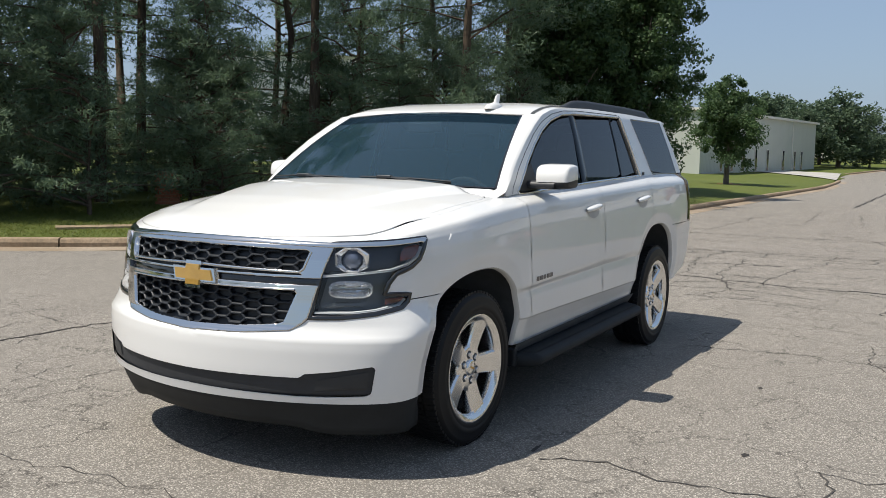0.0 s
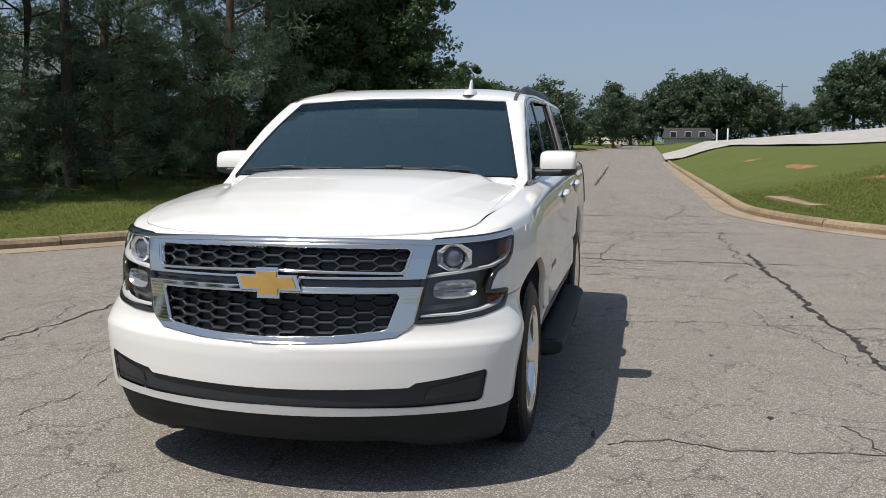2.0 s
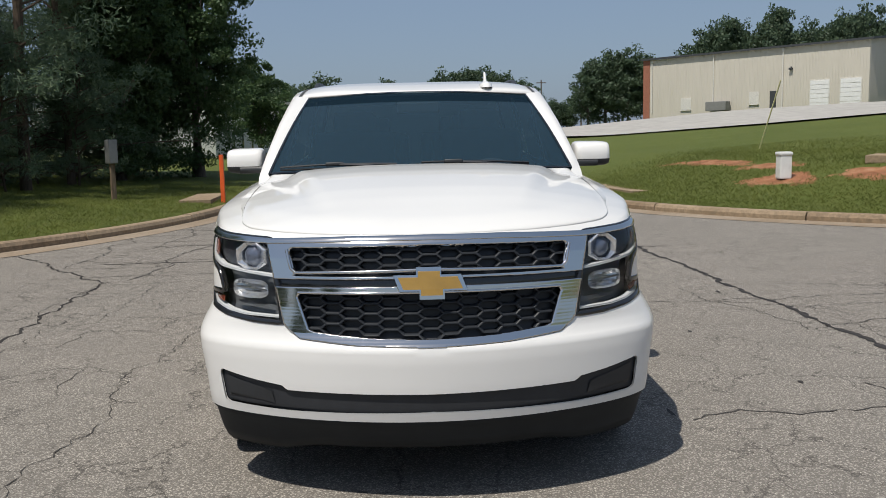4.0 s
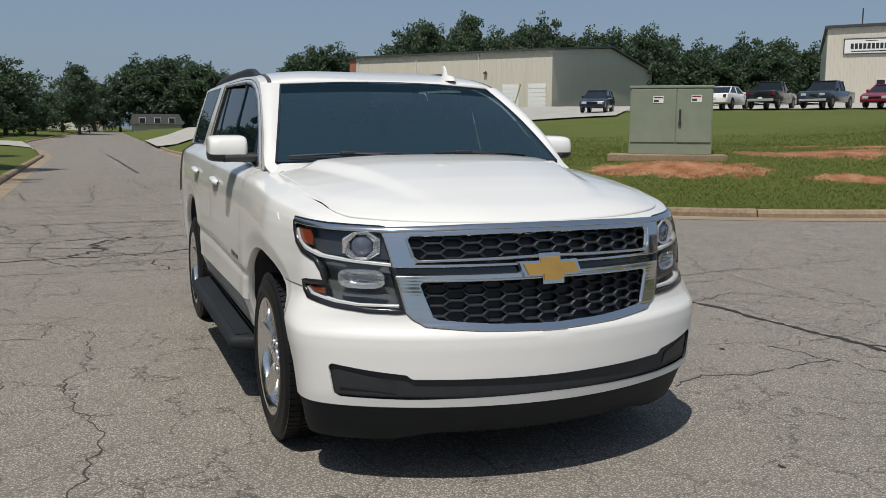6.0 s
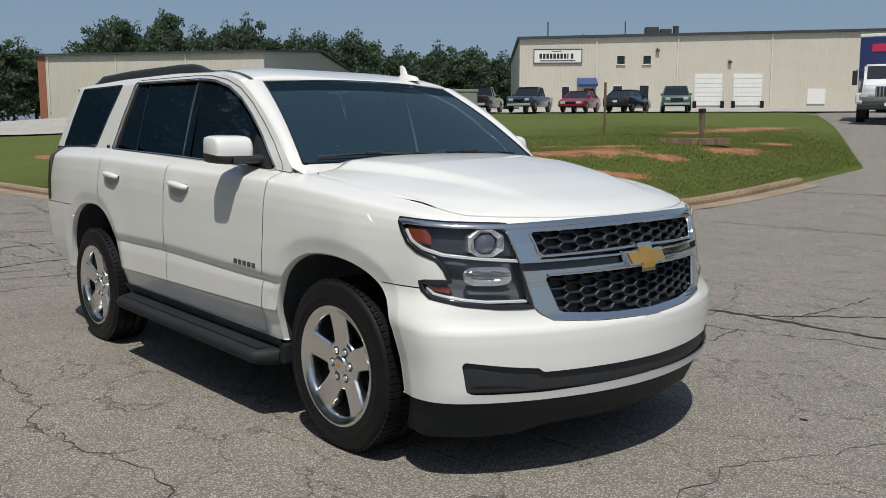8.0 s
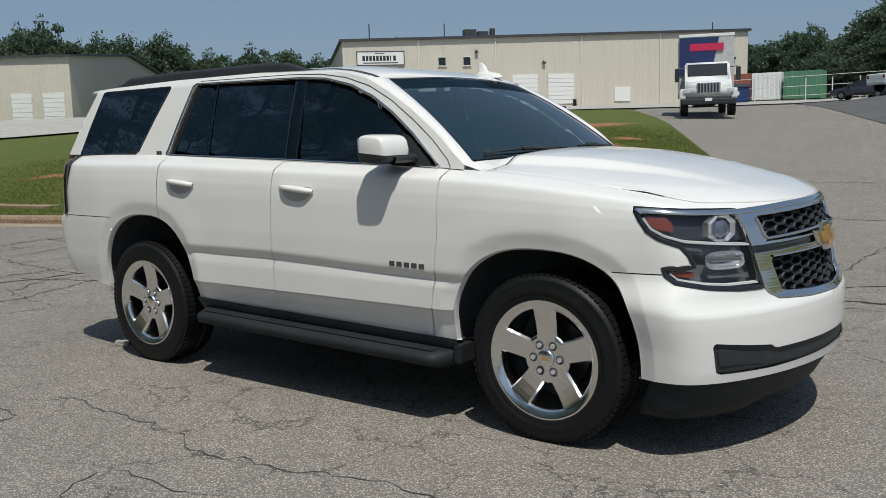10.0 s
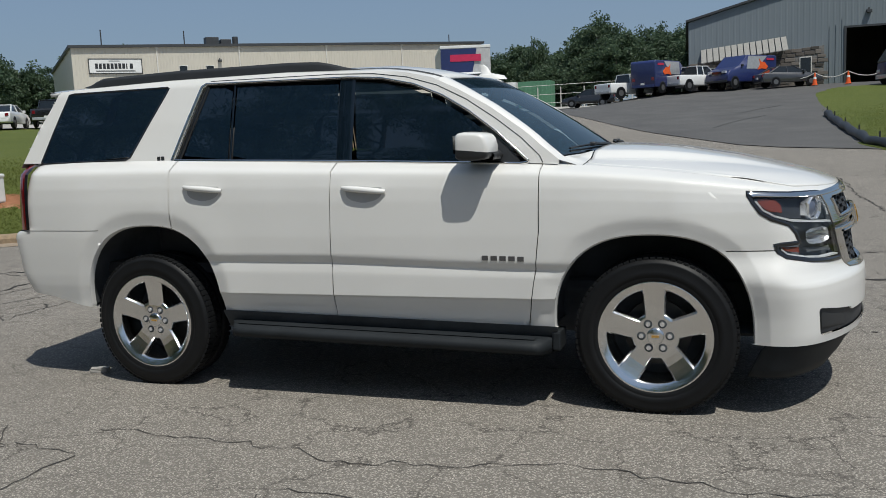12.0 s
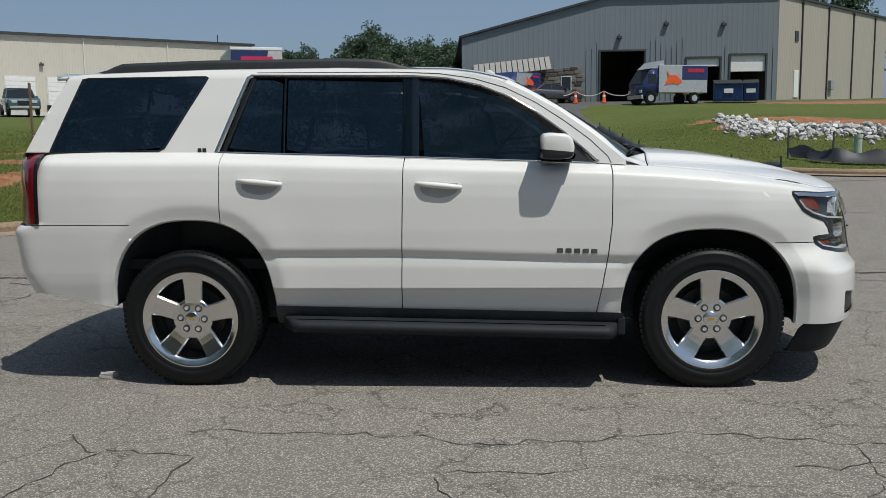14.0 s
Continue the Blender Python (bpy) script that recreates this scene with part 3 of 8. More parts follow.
part("wall_unit", box(8.9, 11.4, -1.2, -0.2, 0.1, 1.1, 0.05), plain("grey_unit", (0.20, 0.20, 0.19), 0.6), barn, "grey air-conditioning unit")
for x in (1.1, 9.2, 17.3):
    downspout(barn, x, 6.3)
wall_light(barn, 18.2, 4.0)

# grey warehouse with open bays
m, L = wall_frame((-2.4, 64.3), (22.4, 65.9), 3.8)
depot = thing("warehouse", m, "grey ribbed metal warehouse with open bay doors and stone-faced office", "building")
bays = ((10.9, 14.35, 4.05), (17.7, 20.3, 3.45), (21.15, 23.9, 3.65))
top = lambda x: 5.2 + x * 0.262 if x < 11.5 else 8.21 + (x - 11.5) * 0.012
xs = [0.0, 10.9, 11.5, 14.35, 17.7, 20.3, 21.15, 23.9, L]
for a, b in zip(xs, xs[1:]):
    z0 = -1.5
    for x0, x1, zt in bays:
        if a >= x0 - 0.01 and b <= x1 + 0.01:
            z0 = zt
    part("wall", slab([(a, z0), (b, z0), (b, top(b)), (a, top(a))], 0, 0.3), GREY, depot)
rf = bmesh.new()
for a, b in ((-0.2, 11.5), (11.5, L + 0.1)):
    za, zb = top(max(a, 0)), top(b)
    q = [rf.verts.new(p) for p in ((a, -0.25, za), (b, -0.25, zb), (b, 34, zb), (a, 34, za))]
    q2 = [rf.verts.new(v.co + Vector((0, 0, 0.16))) for v in q]
    rf.faces.new(q[::-1]); rf.faces.new(q2)
    for i in range(4):
        rf.faces.new((q[i], q[(i + 1) % 4], q2[(i + 1) % 4], q2[i]))
part("roof", rf, TRIM_DARK, depot)
for i, (x0, x1, zt) in enumerate(bays):
    jm = bmesh.new()
    for bx in ((x0 - 0.14, x0, 0, zt + 0.14), (x1, x1 + 0.14, 0, zt + 0.14), (x0, x1, zt, zt + 0.14)):
        add_box(jm, bx[0], bx[1], -0.08, 0.35, bx[2], bx[3])
    part("door_frame", jm, TRIM_DARK, depot)
    if i:
        sh = part("roller_shutter", box(x0, x1, 0.1, 0.16, zt - (0.5, 0.62, 1.25)[i], zt), WHITE, depot, "half-raised pale roller shutter")
inner = bmesh.new()
for bx in ((10.0, 24.6, 14.0, 14.2, 0, 6), (9.8, 10.0, 0.3, 14.2, 0, 6), (24.5, 24.7, 0.3, 14.2, 0, 6), (9.8, 24.7, 0.31, 14.2, 6, 6.2), (16.0, 16.2, 0.31, 14.0, 0, 6)):
    add_box(inner, *bx)
part("inner_wall", inner, plain("inner_grey", (0.22, 0.21, 0.19), 0.8), depot)
part("floor_slab", box(-0.2, L, 0.31, 14, -0.3, 0.02), LOT, depot)
st = part("stone_wall", slab([(0.02, -1.2), (9.4, -1.2), (9.4, 2.9), (0.02, 2.1)], -0.35, -0.02), plain("grey_stone", (0.16, 0.15, 0.14), 0.9, vary=0.5, scale=3), depot, "grey stone veneer office front")
veneer = []
for w, h in ((0.55, 0.22), (0.4, 0.3), (0.7, 0.26)):
    bm = box(-w / 2, w / 2, -0.04, 0.04, -h / 2, h / 2, 0.025)
    me = bpy.data.meshes.new("veneer_stone")
    bm.to_mesh(me)
    bm.free()
    me.materials.append(None)
    veneer.append((w, h, me))
def make_veneer():
    m = Mat("veneer_stone", 0.9, spec=0.2)
    c = m.mix(m.random(), (0.06, 0.055, 0.05), (0.20, 0.175, 0.155))
    m.color(c).bump(m.noise(12, 6), 0.5, 0.02)
    return m.m
VENEER = make_veneer()
rv = random.Random(4)
zz = -0.1
while zz < 2.45:
    xx = 0.1
    while xx < 9.0:
        w, h, me = rv.choice(veneer)
        me.materials[0] = VENEER
        if not (7.6 < xx + w / 2 < 8.7 and 0.4 < zz + 0.13 < 1.9):
            o = part_mesh("stone", me, st)
            o.location = (xx + w / 2, -0.36, zz + 0.13 + 0.085 * (xx - 5.5) + rv.uniform(-0.02, 0.02))
        xx += w + 0.04
    zz += 0.31
opening_window(depot, 7.8, 8.5, 0.85, 2.1, -0.36)
opening_window(depot, 1.2, 2.0, 0.75, 1.7, -0.36)
aw = bmesh.new()
for i in range(14):
    x0 = 0.9 + i * 0.43
    a = [aw.verts.new(p) for p in ((x0, -1.5, 1.95 + 0.1 * x0), (x0 + 0.36, -1.5, 1.99 + 0.1 * x0), (x0 + 0.36, -0.04, 3.04 + 0.1 * x0), (x0, -0.04, 3.0 + 0.1 * x0))]
    b = [aw.verts.new(v.co + Vector((0, 0, 0.05))) for v in a]
    aw.faces.new(a[::-1]); aw.faces.new(b)
    for k in range(4):
        aw.faces.new((a[k], a[(k + 1) % 4], b[(k + 1) % 4], b[k]))
part("canopy", aw, plain("canopy_metal", (0.30, 0.29, 0.27), 0.5, metal=0.2), depot, "pale standing-seam metal canopy")
for x, z in ((12.35, 5.0), (20.5, 5.9), (16.0, 6.0)):
    wall_light(depot, x, z)
for x in np.arange(9.8, L, 0.42):
    if not any(x0 - 0.2 < x < x1 + 0.2 for x0, x1, _ in bays):
        part("rib", box(x - 0.03, x + 0.03, -0.05, -0.003, 0, 4.6 + 0.4 * math.sin(x * 3)), GREY, depot)
side, SL = wall_frame((22.4, 65.9), (37.6, 82.4), 3.8)
sw = part("side_wall", slab([(0.02, -1.5), (SL, -1.5), (SL, 8.2), (0.02, 8.2)], 0.0, 0.3), make_ribbed("warm_side_sheeting", (0.42, 0.38, 0.32)), depot, "warm beige ribbed side wall")
sw.matrix_local = m.inverted() @ side
for x in (4.1, 9.2, 14.5, 19.5):
    downspout(sw, x, 8.1, mat=TRIM_DARK)
part("side_door", box(2.9, 3.7, -0.08, 0.02, 0.4, 2.6, 0.02), WHITE, sw, "white personnel door")
part("vent", box(2.9, 3.5, -0.08, 0.02, 4.9, 5.7, 0.02), TRIM_DARK, sw)
part("meter_box", box(9.6, 10.3, -0.3, 0.0, 1.2, 2.0, 0.03), plain("meter_grey", (0.3, 0.31, 0.32), 0.5), sw)
part("side_roof", slab([(-0.1, 8.2), (SL, 8.2), (SL, 8.36), (-0.1, 8.36)], -0.15, 0.35), TRIM_DARK, sw)

# pale office hall by the road
m, L = wall_frame((-93.7, -11.0), (-60.5, -14.2), 0.5)
m = m @ pose(L, 0, 0, 0, 0, 180)
hall = thing("office_hall", m, "pale grey-green metal hall with tall narrow windows", "building")
part("wall", slab([(0, -1), (L, -1), (L, 4.9), (0, 4.7)], 0, 14), make_ribbed("pale_green_sheeting", (0.46, 0.48, 0.43)), hall)
part("roof", slab([(-0.3, 4.7), (L + 0.3, 4.9), (L + 0.3, 5.1), (-0.3, 4.9)], -0.3, 14.4), TRIM_LIGHT, hall)
for x in (4.5, 7.0, 9.9, 13.3, 16.7, 21.6, 25.5, 28.0):
    fr = part("window", box(x - 0.3, x + 0.3, -0.08, 0.02, 0.1, 2.1, 0.01), TRIM_LIGHT, hall)
    part("pane", box(x - 0.22, x + 0.22, -0.1, -0.05, 0.2, 2.0), DARK_GLASS, fr)
part("trim_strip", box(24.6, 24.75, -0.06, 0.01, 0, 4.8), TRIM_LIGHT, hall)

# low houses at the road's far end
def far_house(name, x, y, z, w, d, h, roof_h, wall_mat, roof_mat, label, yaw=0):
    hs = thing(name, pose(x, y, z, 0, 0, yaw), label, "house")
    part("wall", box(-d / 2, d / 2, -w / 2, w / 2, -1, h), wall_mat, hs)
    bm = bmesh.new()
    q = [bm.verts.new(p) for p in ((-d / 2 - 0.4, -w / 2 - 0.4, h), (d / 2 + 0.4, -w / 2 - 0.4, h), (d / 2 + 0.4, w / 2 + 0.4, h), (-d / 2 - 0.4, w / 2 + 0.4, h), (0, -w / 2, h + roof_h), (0, w / 2, h + roof_h))]
    for f in ((0, 1, 4), (1, 2, 5, 4), (2, 3, 5), (3, 0, 4, 5), (3, 2, 1, 0)):
        bm.faces.new([q[i] for i in f])
    part("roof", bm, roof_mat, hs)
    for k in (-0.32, 0.0, 0.3):
        fr = part("window", box(d / 2, d / 2 + 0.06, k * w - 0.5, k * w + 0.5, 0.9, 2.0), TRIM_LIGHT, hs)
        part("pane", box(d / 2 + 0.03, d / 2 + 0.08, k * w - 0.42, k * w + 0.42, 0.98, 1.92), DARK_GLASS, fr)
    return hs


ROOF_DARK = plain("dark_shingles", (0.035, 0.034, 0.036), 0.9, vary=0.3, scale=3)
far_house("house", -140, 8.7, 1.5, 7.0, 6, 1.0, 1.6, plain("pale_siding", (0.45, 0.44, 0.42), 0.7), ROOF_DARK, "low house with dark shingle roof at the road's end")
far_house("house", -158, -3.2, 1.9, 9.0, 8, 2.8, 0.6, plain("cream_render", (0.72, 0.69, 0.60), 0.8), plain("cream_roof", (0.5, 0.48, 0.43), 0.8), "cream flat-roofed house behind trees")
far_house("house", -165, -22, 1.9, 12, 8, 3.2, 0.6, plain("cream_wall", (0.70, 0.67, 0.58), 0.8), plain("tan_roof", (0.45, 0.42, 0.38), 0.8), "cream building behind roadside trees")
far_house("house", -48, -42, 1.6, 16, 12, 7.0, 0.5, plain("white_wall", (0.72, 0.71, 0.68), 0.8), plain("pale_roof", (0.55, 0.54, 0.5), 0.8), "white building glimpsed through the pines", 50)

# ---- trees ----
def leaf_mesh(name, centres, radii, per, size, mat, seed, flat=0.75, long=1.0):
    """Many small leaf blades scattered in clumps."""
    r = np.random.default_rng(seed)
    c = np.repeat(np.asarray(centres, float), per, 0)
    rad = np.repeat(np.asarray(radii, float), per)
    n = len(c)
    d = r.normal(size=(n, 3))
    d /= np.linalg.norm(d, axis=1)[:, None]
    p = c + d * (rad * r.random(n) ** 0.45)[:, None] * np.array([1, 1, flat])
    u = r.normal(size=(n, 3))
    u /= np.linalg.norm(u, axis=1)[:, None]
    w = np.cross(u, r.normal(size=(n, 3)))
    w /= np.linalg.norm(w, axis=1)[:, None]
    s = size * (0.6 + 0.8 * r.random(n))[:, None]
    u, w = u * s * long, w * s
    v = np.stack([p - u * 0.7 - w * 0.6, p - u * 0.7 + w * 0.6, p + u], 1).reshape(-1, 3)
    me = bpy.data.meshes.new(name)
    me.vertices.add(3 * n)
    me.vertices.foreach_set("co", v.ravel())
    me.loops.add(3 * n)
    me.loops.foreach_set("vertex_index", np.arange(3 * n))
    me.polygons.add(n)
    me.polygons.foreach_set("loop_start", np.arange(n) * 3)
    me.materials.append(mat)
    me.update(calc_edges=True)
    me.validate()
    return me


def limb(bm, pts, radii, n=7):
    rings = []
    for i, (p, r) in enumerate(zip(pts, radii)):
        d = (pts[min(i + 1, len(pts) - 1)] - pts[max(i - 1, 0)]).normalized()
        q = d.to_track_quat("Z", "Y")
        rings.append([bm.verts.new(p + q @ Vector((r * math.cos(a), r * math.sin(a), 0))) for a in [2 * math.pi * k / n for k in range(n)]])
    for a, b in zip(rings, rings[1:]):
        for k in range(n):
            bm.faces.new((a[k], a[(k + 1) % n], b[(k + 1) % n], b[k]))


def pine(seed, h, mat_leaf, low=0.25, per=26, spread=1.0, size=0.17):
    r = random.Random(seed)
    bm = bmesh.new()
    pts = [Vector((r.uniform(-0.1, 0.1) * i, r.uniform(-0.1, 0.1) * i, h * i / 6)) for i in range(7)]
    limb(bm, pts, [0.135 * (1 - 0.13 * i) * h / 14 for i in range(7)], 9)
    twigs = bmesh.new()
    cs, rs = [], []
    z = h * low
    while z < h * 0.98:
        k = (z / h - low) / (1 - low)
        reach = spread * (2.6 * (1 - k) ** 0.7 + 0.5) * r.uniform(0.6, 1.15)
        a = r.uniform(0, 6.28)
        base = pts[min(6, int(z / h * 6))].copy()
        base.z = z
        tip = base + Vector((math.cos(a) * reach, math.sin(a) * reach, reach * r.uniform(-0.05, 0.35)))
        midp = base.lerp(tip, 0.5) + Vector((0, 0, r.uniform(0, 0.2)))
        limb(twigs, [base, midp, tip], [0.035, 0.022, 0.008], 5)
        for j in range(6):
            q = base.lerp(tip, 0.35 + 0.16 * j) + Vector((r.uniform(-0.4, 0.4), r.uniform(-0.4, 0.4), r.uniform(-0.15, 0.3)))
            cs.append(q)
            rs.append(r.uniform(0.28, 0.62) * spread)
        z += r.uniform(0.15, 0.42) * h / 14
    return bm, leaf_mesh("crown", cs, rs, per, size, mat_leaf, seed, 0.6, 3.4), twigs


def full_tree(seed, h, spread, mat_leaf, clumps, per, size, base=0.12, r_clump=0.9, lobes=9):
    """A broadleaf tree whose crown is built of overlapping lobes, dense outside, with an uneven outline."""
    r = random.Random(seed)
    bm = bmesh.new()
    rad = 0.02 * h + 0.03
    limb(bm, [Vector((0, 0, -0.2)), Vector((r.uniform(-.1, .1), r.uniform(-.1, .1), h * 0.3)), Vector((0, 0, h * 0.62))], [rad * 1.2, rad * 0.85, rad * 0.3], 8)
    z0 = h * base
    blobs = []
    for i in range(lobes):
        a, k = 2.4 * i + r.uniform(-0.4, 0.4), (i + 0.5) / lobes
        out = spread * 0.58 * math.sqrt(max(0.0, 1 - (2 * k - 0.85) ** 2)) * r.uniform(0.75, 1.1)
        c = Vector((out * math.cos(a), out * math.sin(a), z0 + (h - z0) * (0.16 + 0.68 * k)))
        blobs.append((c, spread * r.uniform(0.40, 0.56), (h - z0) * r.uniform(0.17, 0.25)))
        limb(bm, [Vector((0, 0, max(h * 0.16, c.z * 0.55))), c * 0.55 + Vector((0, 0, c.z * 0.25)), c], [rad * 0.4, rad * 0.25, rad * 0.08], 5)
    cs, rs = [], []
    for _ in range(clumps):
        c, w, t = r.choice(blobs)
        d = Vector((r.gauss(0, 1), r.gauss(0, 1), r.gauss(0.1, 1))).normalized() * r.uniform(0.5, 1.0)
        cs.append(c + Vector((d.x * w, d.y * w, d.z * t)))
        rs.append(r_clump * r.uniform(0.45, 1.1))
    return bm, leaf_mesh("crown", cs, rs, per, size, mat_leaf, seed, 0.75)


def tree(name, made, m, bark, label, group):
    t = thing(name, m, label, "tree", group)
    bm, crown = made[:2]
    part("trunk", bm, bark, t, smooth=True)
    part_mesh("crown", crown, t)
    if len(made) > 2:
        tagged(part("branch_work", made[2], bark, t), kind="stuff")
    return t


rt = random.Random(11)
pines = [tree("pine_tree", pine(31 + k, (15.5, 17.0, 14.0, 16.0)[k], NEEDLE, (0.26, 0.36, 0.08, 0.16)[k], 100, (1.1, 0.95, 1.15, 1.2)[k], 0.028), pose(*p, 0, 0, 0, 40 * k), BARK,
               "tall dark pine with bare lower trunk in the roadside wood", "roadside pines") for k, p in enumerate([(-7.5, -13.5), (-13.0, -12.0), (-2.8, -15.0), (-17.5, -10.0)])]
spots = [(-10.2, -15.5), (-5.0, -17.5), (-15.2, -15.0), (-20.5, -10.5), (-9.0, -19.0), (0.5, -17.5), (-12.8, -19.5), (-18.5, -15.0), (-3.0, -22.0), (-23.0, -14.5),
         (-15.5, -23.5), (-21.5, -20.5), (-27.0, -12.5), (-1.0, -26.0), (-26.5, -18.5), (-9.0, -28.0)]
for k, (x, y) in enumerate(spots):
    x, y = x + rt.uniform(-0.6, 0.6), y + rt.uniform(-0.6, 0.6)
    src = pines[(k * 7 + k // 3) % 4]
    o = copy_thing(src, pose(x, y, float(lawn_z(x, y)), 0, 0, rt.uniform(0, 360)))
    o.scale = (1, 1, rt.uniform(0.9, 1.12))
for o in pines:
    o.location.z = float(lawn_z(o.location.x, o.location.y))

bush_src = [tree("young_conifer", pine(71 + k, 4.4 + k * 0.9, NEEDLE, 0.04, 54, 0.62, 0.022), pose(*p, 0), BARK, "dense dark young conifer below the pines", "undergrowth")
            for k, p in enumerate([(-8.5, -11.8), (-4.2, -12.9)])]
for o in bush_src:
    o.location.z = float(lawn_z(o.location.x, o.location.y))
for k in range(15):
    x, y = 1.5 - k * 2.1 + rt.uniform(-0.6, 0.6), -16.5 + 0.2 * k - (k % 2) * 2.6 + rt.uniform(-0.5, 0.5)
    o = copy_thing(bush_src[k % 2], pose(x, y, float(lawn_z(x, y)), 0, 0, rt.uniform(0, 360)))
    s = rt.uniform(0.75, 1.15)
    o.scale = (s * 1.3, s * 1.3, s * rt.uniform(0.35, 0.55))
for k in range(23):
    x = -1.5 - k * 1.25 + rt.uniform(-0.5, 0.5)
    y = -12.6 + 0.18 * k - (k % 3) * 1.9 + rt.uniform(-0.6, 0.6)
    y = min(y, -8.2)
    o = copy_thing(bush_src[k % 2], pose(x, y, float(lawn_z(x, y)), 0, 0, rt.uniform(0, 360)))
    s = rt.uniform(0.55, 0.95)
    o.scale = (s, s, s * rt.uniform(0.9, 1.3))

edge_tree = tree("broadleaf_tree", full_tree(91, 11.0, 2.4, LEAF, 420, 150, 0.075, 0.0, 0.62, 14), pose(-26.9, -7.7, 0.3), BARK_GREY, "tall dense broadleaf tree at the edge of the wood", "roadside trees")
for x, y, yaw, k in ((-23.8, -9.6, 120, 0.92), (-28.5, -10.6, 220, 1.05)):
    o2 = copy_thing(edge_tree, pose(x, y, 0.3, 0, 0, yaw))
    o2.scale = (k, k, k)
lone = tree("broadleaf_tree", full_tree(92, 5.3, 2.0, LEAF, 190, 120, 0.075, 0.14, 0.5), pose(-41.5, -7.8, 0.4, 0, 0, 30), BARK_GREY, "small rounded street tree on a mulched lawn", "roadside trees")

FAR_KIND = [full_tree(101 + k, 10, 4.2, LEAF_HAZED, 190, 52, 0.20, 0.06, 1.1, 11) for k in range(4)]
far_src = []
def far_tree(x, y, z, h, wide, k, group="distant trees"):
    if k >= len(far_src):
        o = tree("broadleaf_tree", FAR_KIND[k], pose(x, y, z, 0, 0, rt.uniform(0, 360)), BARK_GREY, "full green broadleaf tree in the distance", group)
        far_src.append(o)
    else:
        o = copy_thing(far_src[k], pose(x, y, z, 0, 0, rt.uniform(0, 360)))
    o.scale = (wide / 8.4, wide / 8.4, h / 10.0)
    return o


west = [(-146.1, 3.6, 9.5, 8), (-146.0, 7.1, 11.8, 10), (-145.8, 10.5, 13.0, 11), (-145.6, 13.9, 13.2, 11), (-145.2, 17.4, 11.5, 10), (-144.9, 20.5, 9, 8.5), (-141.1, 30.6, 9.5, 8),
        (-140.5, 33.4, 12.2, 10), (-139.7, 37.0, 12.6, 11), (-138.9, 40.0, 10.5, 10), (-137.6, 44.6, 9, 9), (-157.3, 25.7, 4.6, 5), (-156.9, 27.6, 5.8, 6), (-156.6, 29.9, 5, 5.5),
        (-124.3, -2.4, 9.4, 7), (-134.3, -4.7, 6, 8), (-110.2, -7.2, 4.2, 5.5), (-104.0, -9.9, 8.6, 9), (-136.1, -10.2, 7.5, 9), (-111.8, -13.0, 8, 8), (-97.7, -13.3, 7.2, 7.5),
        (-149.3, -0.2, 8, 9), (-113.2, -17.8, 9, 9), (-101.0, -18.2, 8.6, 9), (-96.6, -20.4, 8.5, 8)]
for k, (x, y, h, w) in enumerate(west):
    far_tree(x, y, float(terrain(x, y)) + 0.2, h, w, k % 4)
for k in range(16):
    u = k / 15
    x, y = -142 + 34 * u + rt.uniform(-3, 3), 50 + 28 * u + rt.uniform(-3, 3)
    far_tree(x, y, 4, (17.2, 15.0, 16.4, 16.0, 15.5)[k % 5] - 3.5 * u + rt.uniform(-1, 1), 10, k % 3)
for k in range(22):
    u = k / 21
    x, y = -150 + 50 * u + rt.uniform(-4, 4), 85 + 62 * u + rt.uniform(-4, 4)
    far_tree(x, y, 4, 14.5 + rt.uniform(-2, 2), 12, k % 3)
for k in range(20):
    u = k / 19
    x, y = -100 + 75 * u + rt.uniform(-4, 4), 145 - 10 * u + rt.uniform(-4, 4)
    far_tree(x, y, 4.2, 9.8 + rt.uniform(-1.5, 1.5), 11, k % 3)
for x, y, h, w in ((-34, 132, 10, 10), (-29, 128, 9.5, 9), (-25, 112, 9.8, 6), (-21, 118, 8, 8), (-16, 100, 9.3, 9), (-13.5, 96, 10.2, 8), (-18, 104, 8.5, 8), (-11, 90, 7.5, 8), (-9, 100, 8.8, 8), (-8.5, 108, 9.5, 7),
                   (-6, 96, 8, 8), (-5, 104, 9, 7), (-3.5, 92, 7, 7), (-24, 125, 9, 9), (-38, 138, 10, 10), (-14, 92, 6, 8), (-1, 100, 8.5, 7), (-20, 96, 5, 7), (38, 105, 14, 10), (44, 110, 15, 11)):
    far_tree(x, y, 4.0, h, w, k % 3)
    k += 1
for k in range(12):
    a = radians(-25 - 130 * k / 11)
    far_tree(70 * math.cos(a) + 8, 75 * math.sin(a), 0.2, 7 + rt.uniform(-2, 2), 13, k % 3, "trees behind the road")

bare = bmesh.new()
rb = random.Random(3)
limb(bare, [Vector((0, 0, 0)), Vector((0.1, 0, 2.5))], [0.22, 0.16])
for _ in range(42):
    a, o = rb.uniform(0, 6.28), rb.uniform(1.0, 3.2)
    limb(bare, [Vector((0.1, 0, rb.uniform(1.5, 2.6))), Vector((o * 0.5 * math.cos(a), o * 0.5 * math.sin(a), rb.uniform(3.2, 4.5))), Vector((o * math.cos(a), o * math.sin(a), rb.uniform(4.6, 6.6)))], [0.06, 0.04, 0.012], 5)
bt = thing("bare_tree", pose(-108, -16, 0.6), "leafless grey tree behind the pale hall", "tree")
part("branches", bare, BARK_GREY, bt)

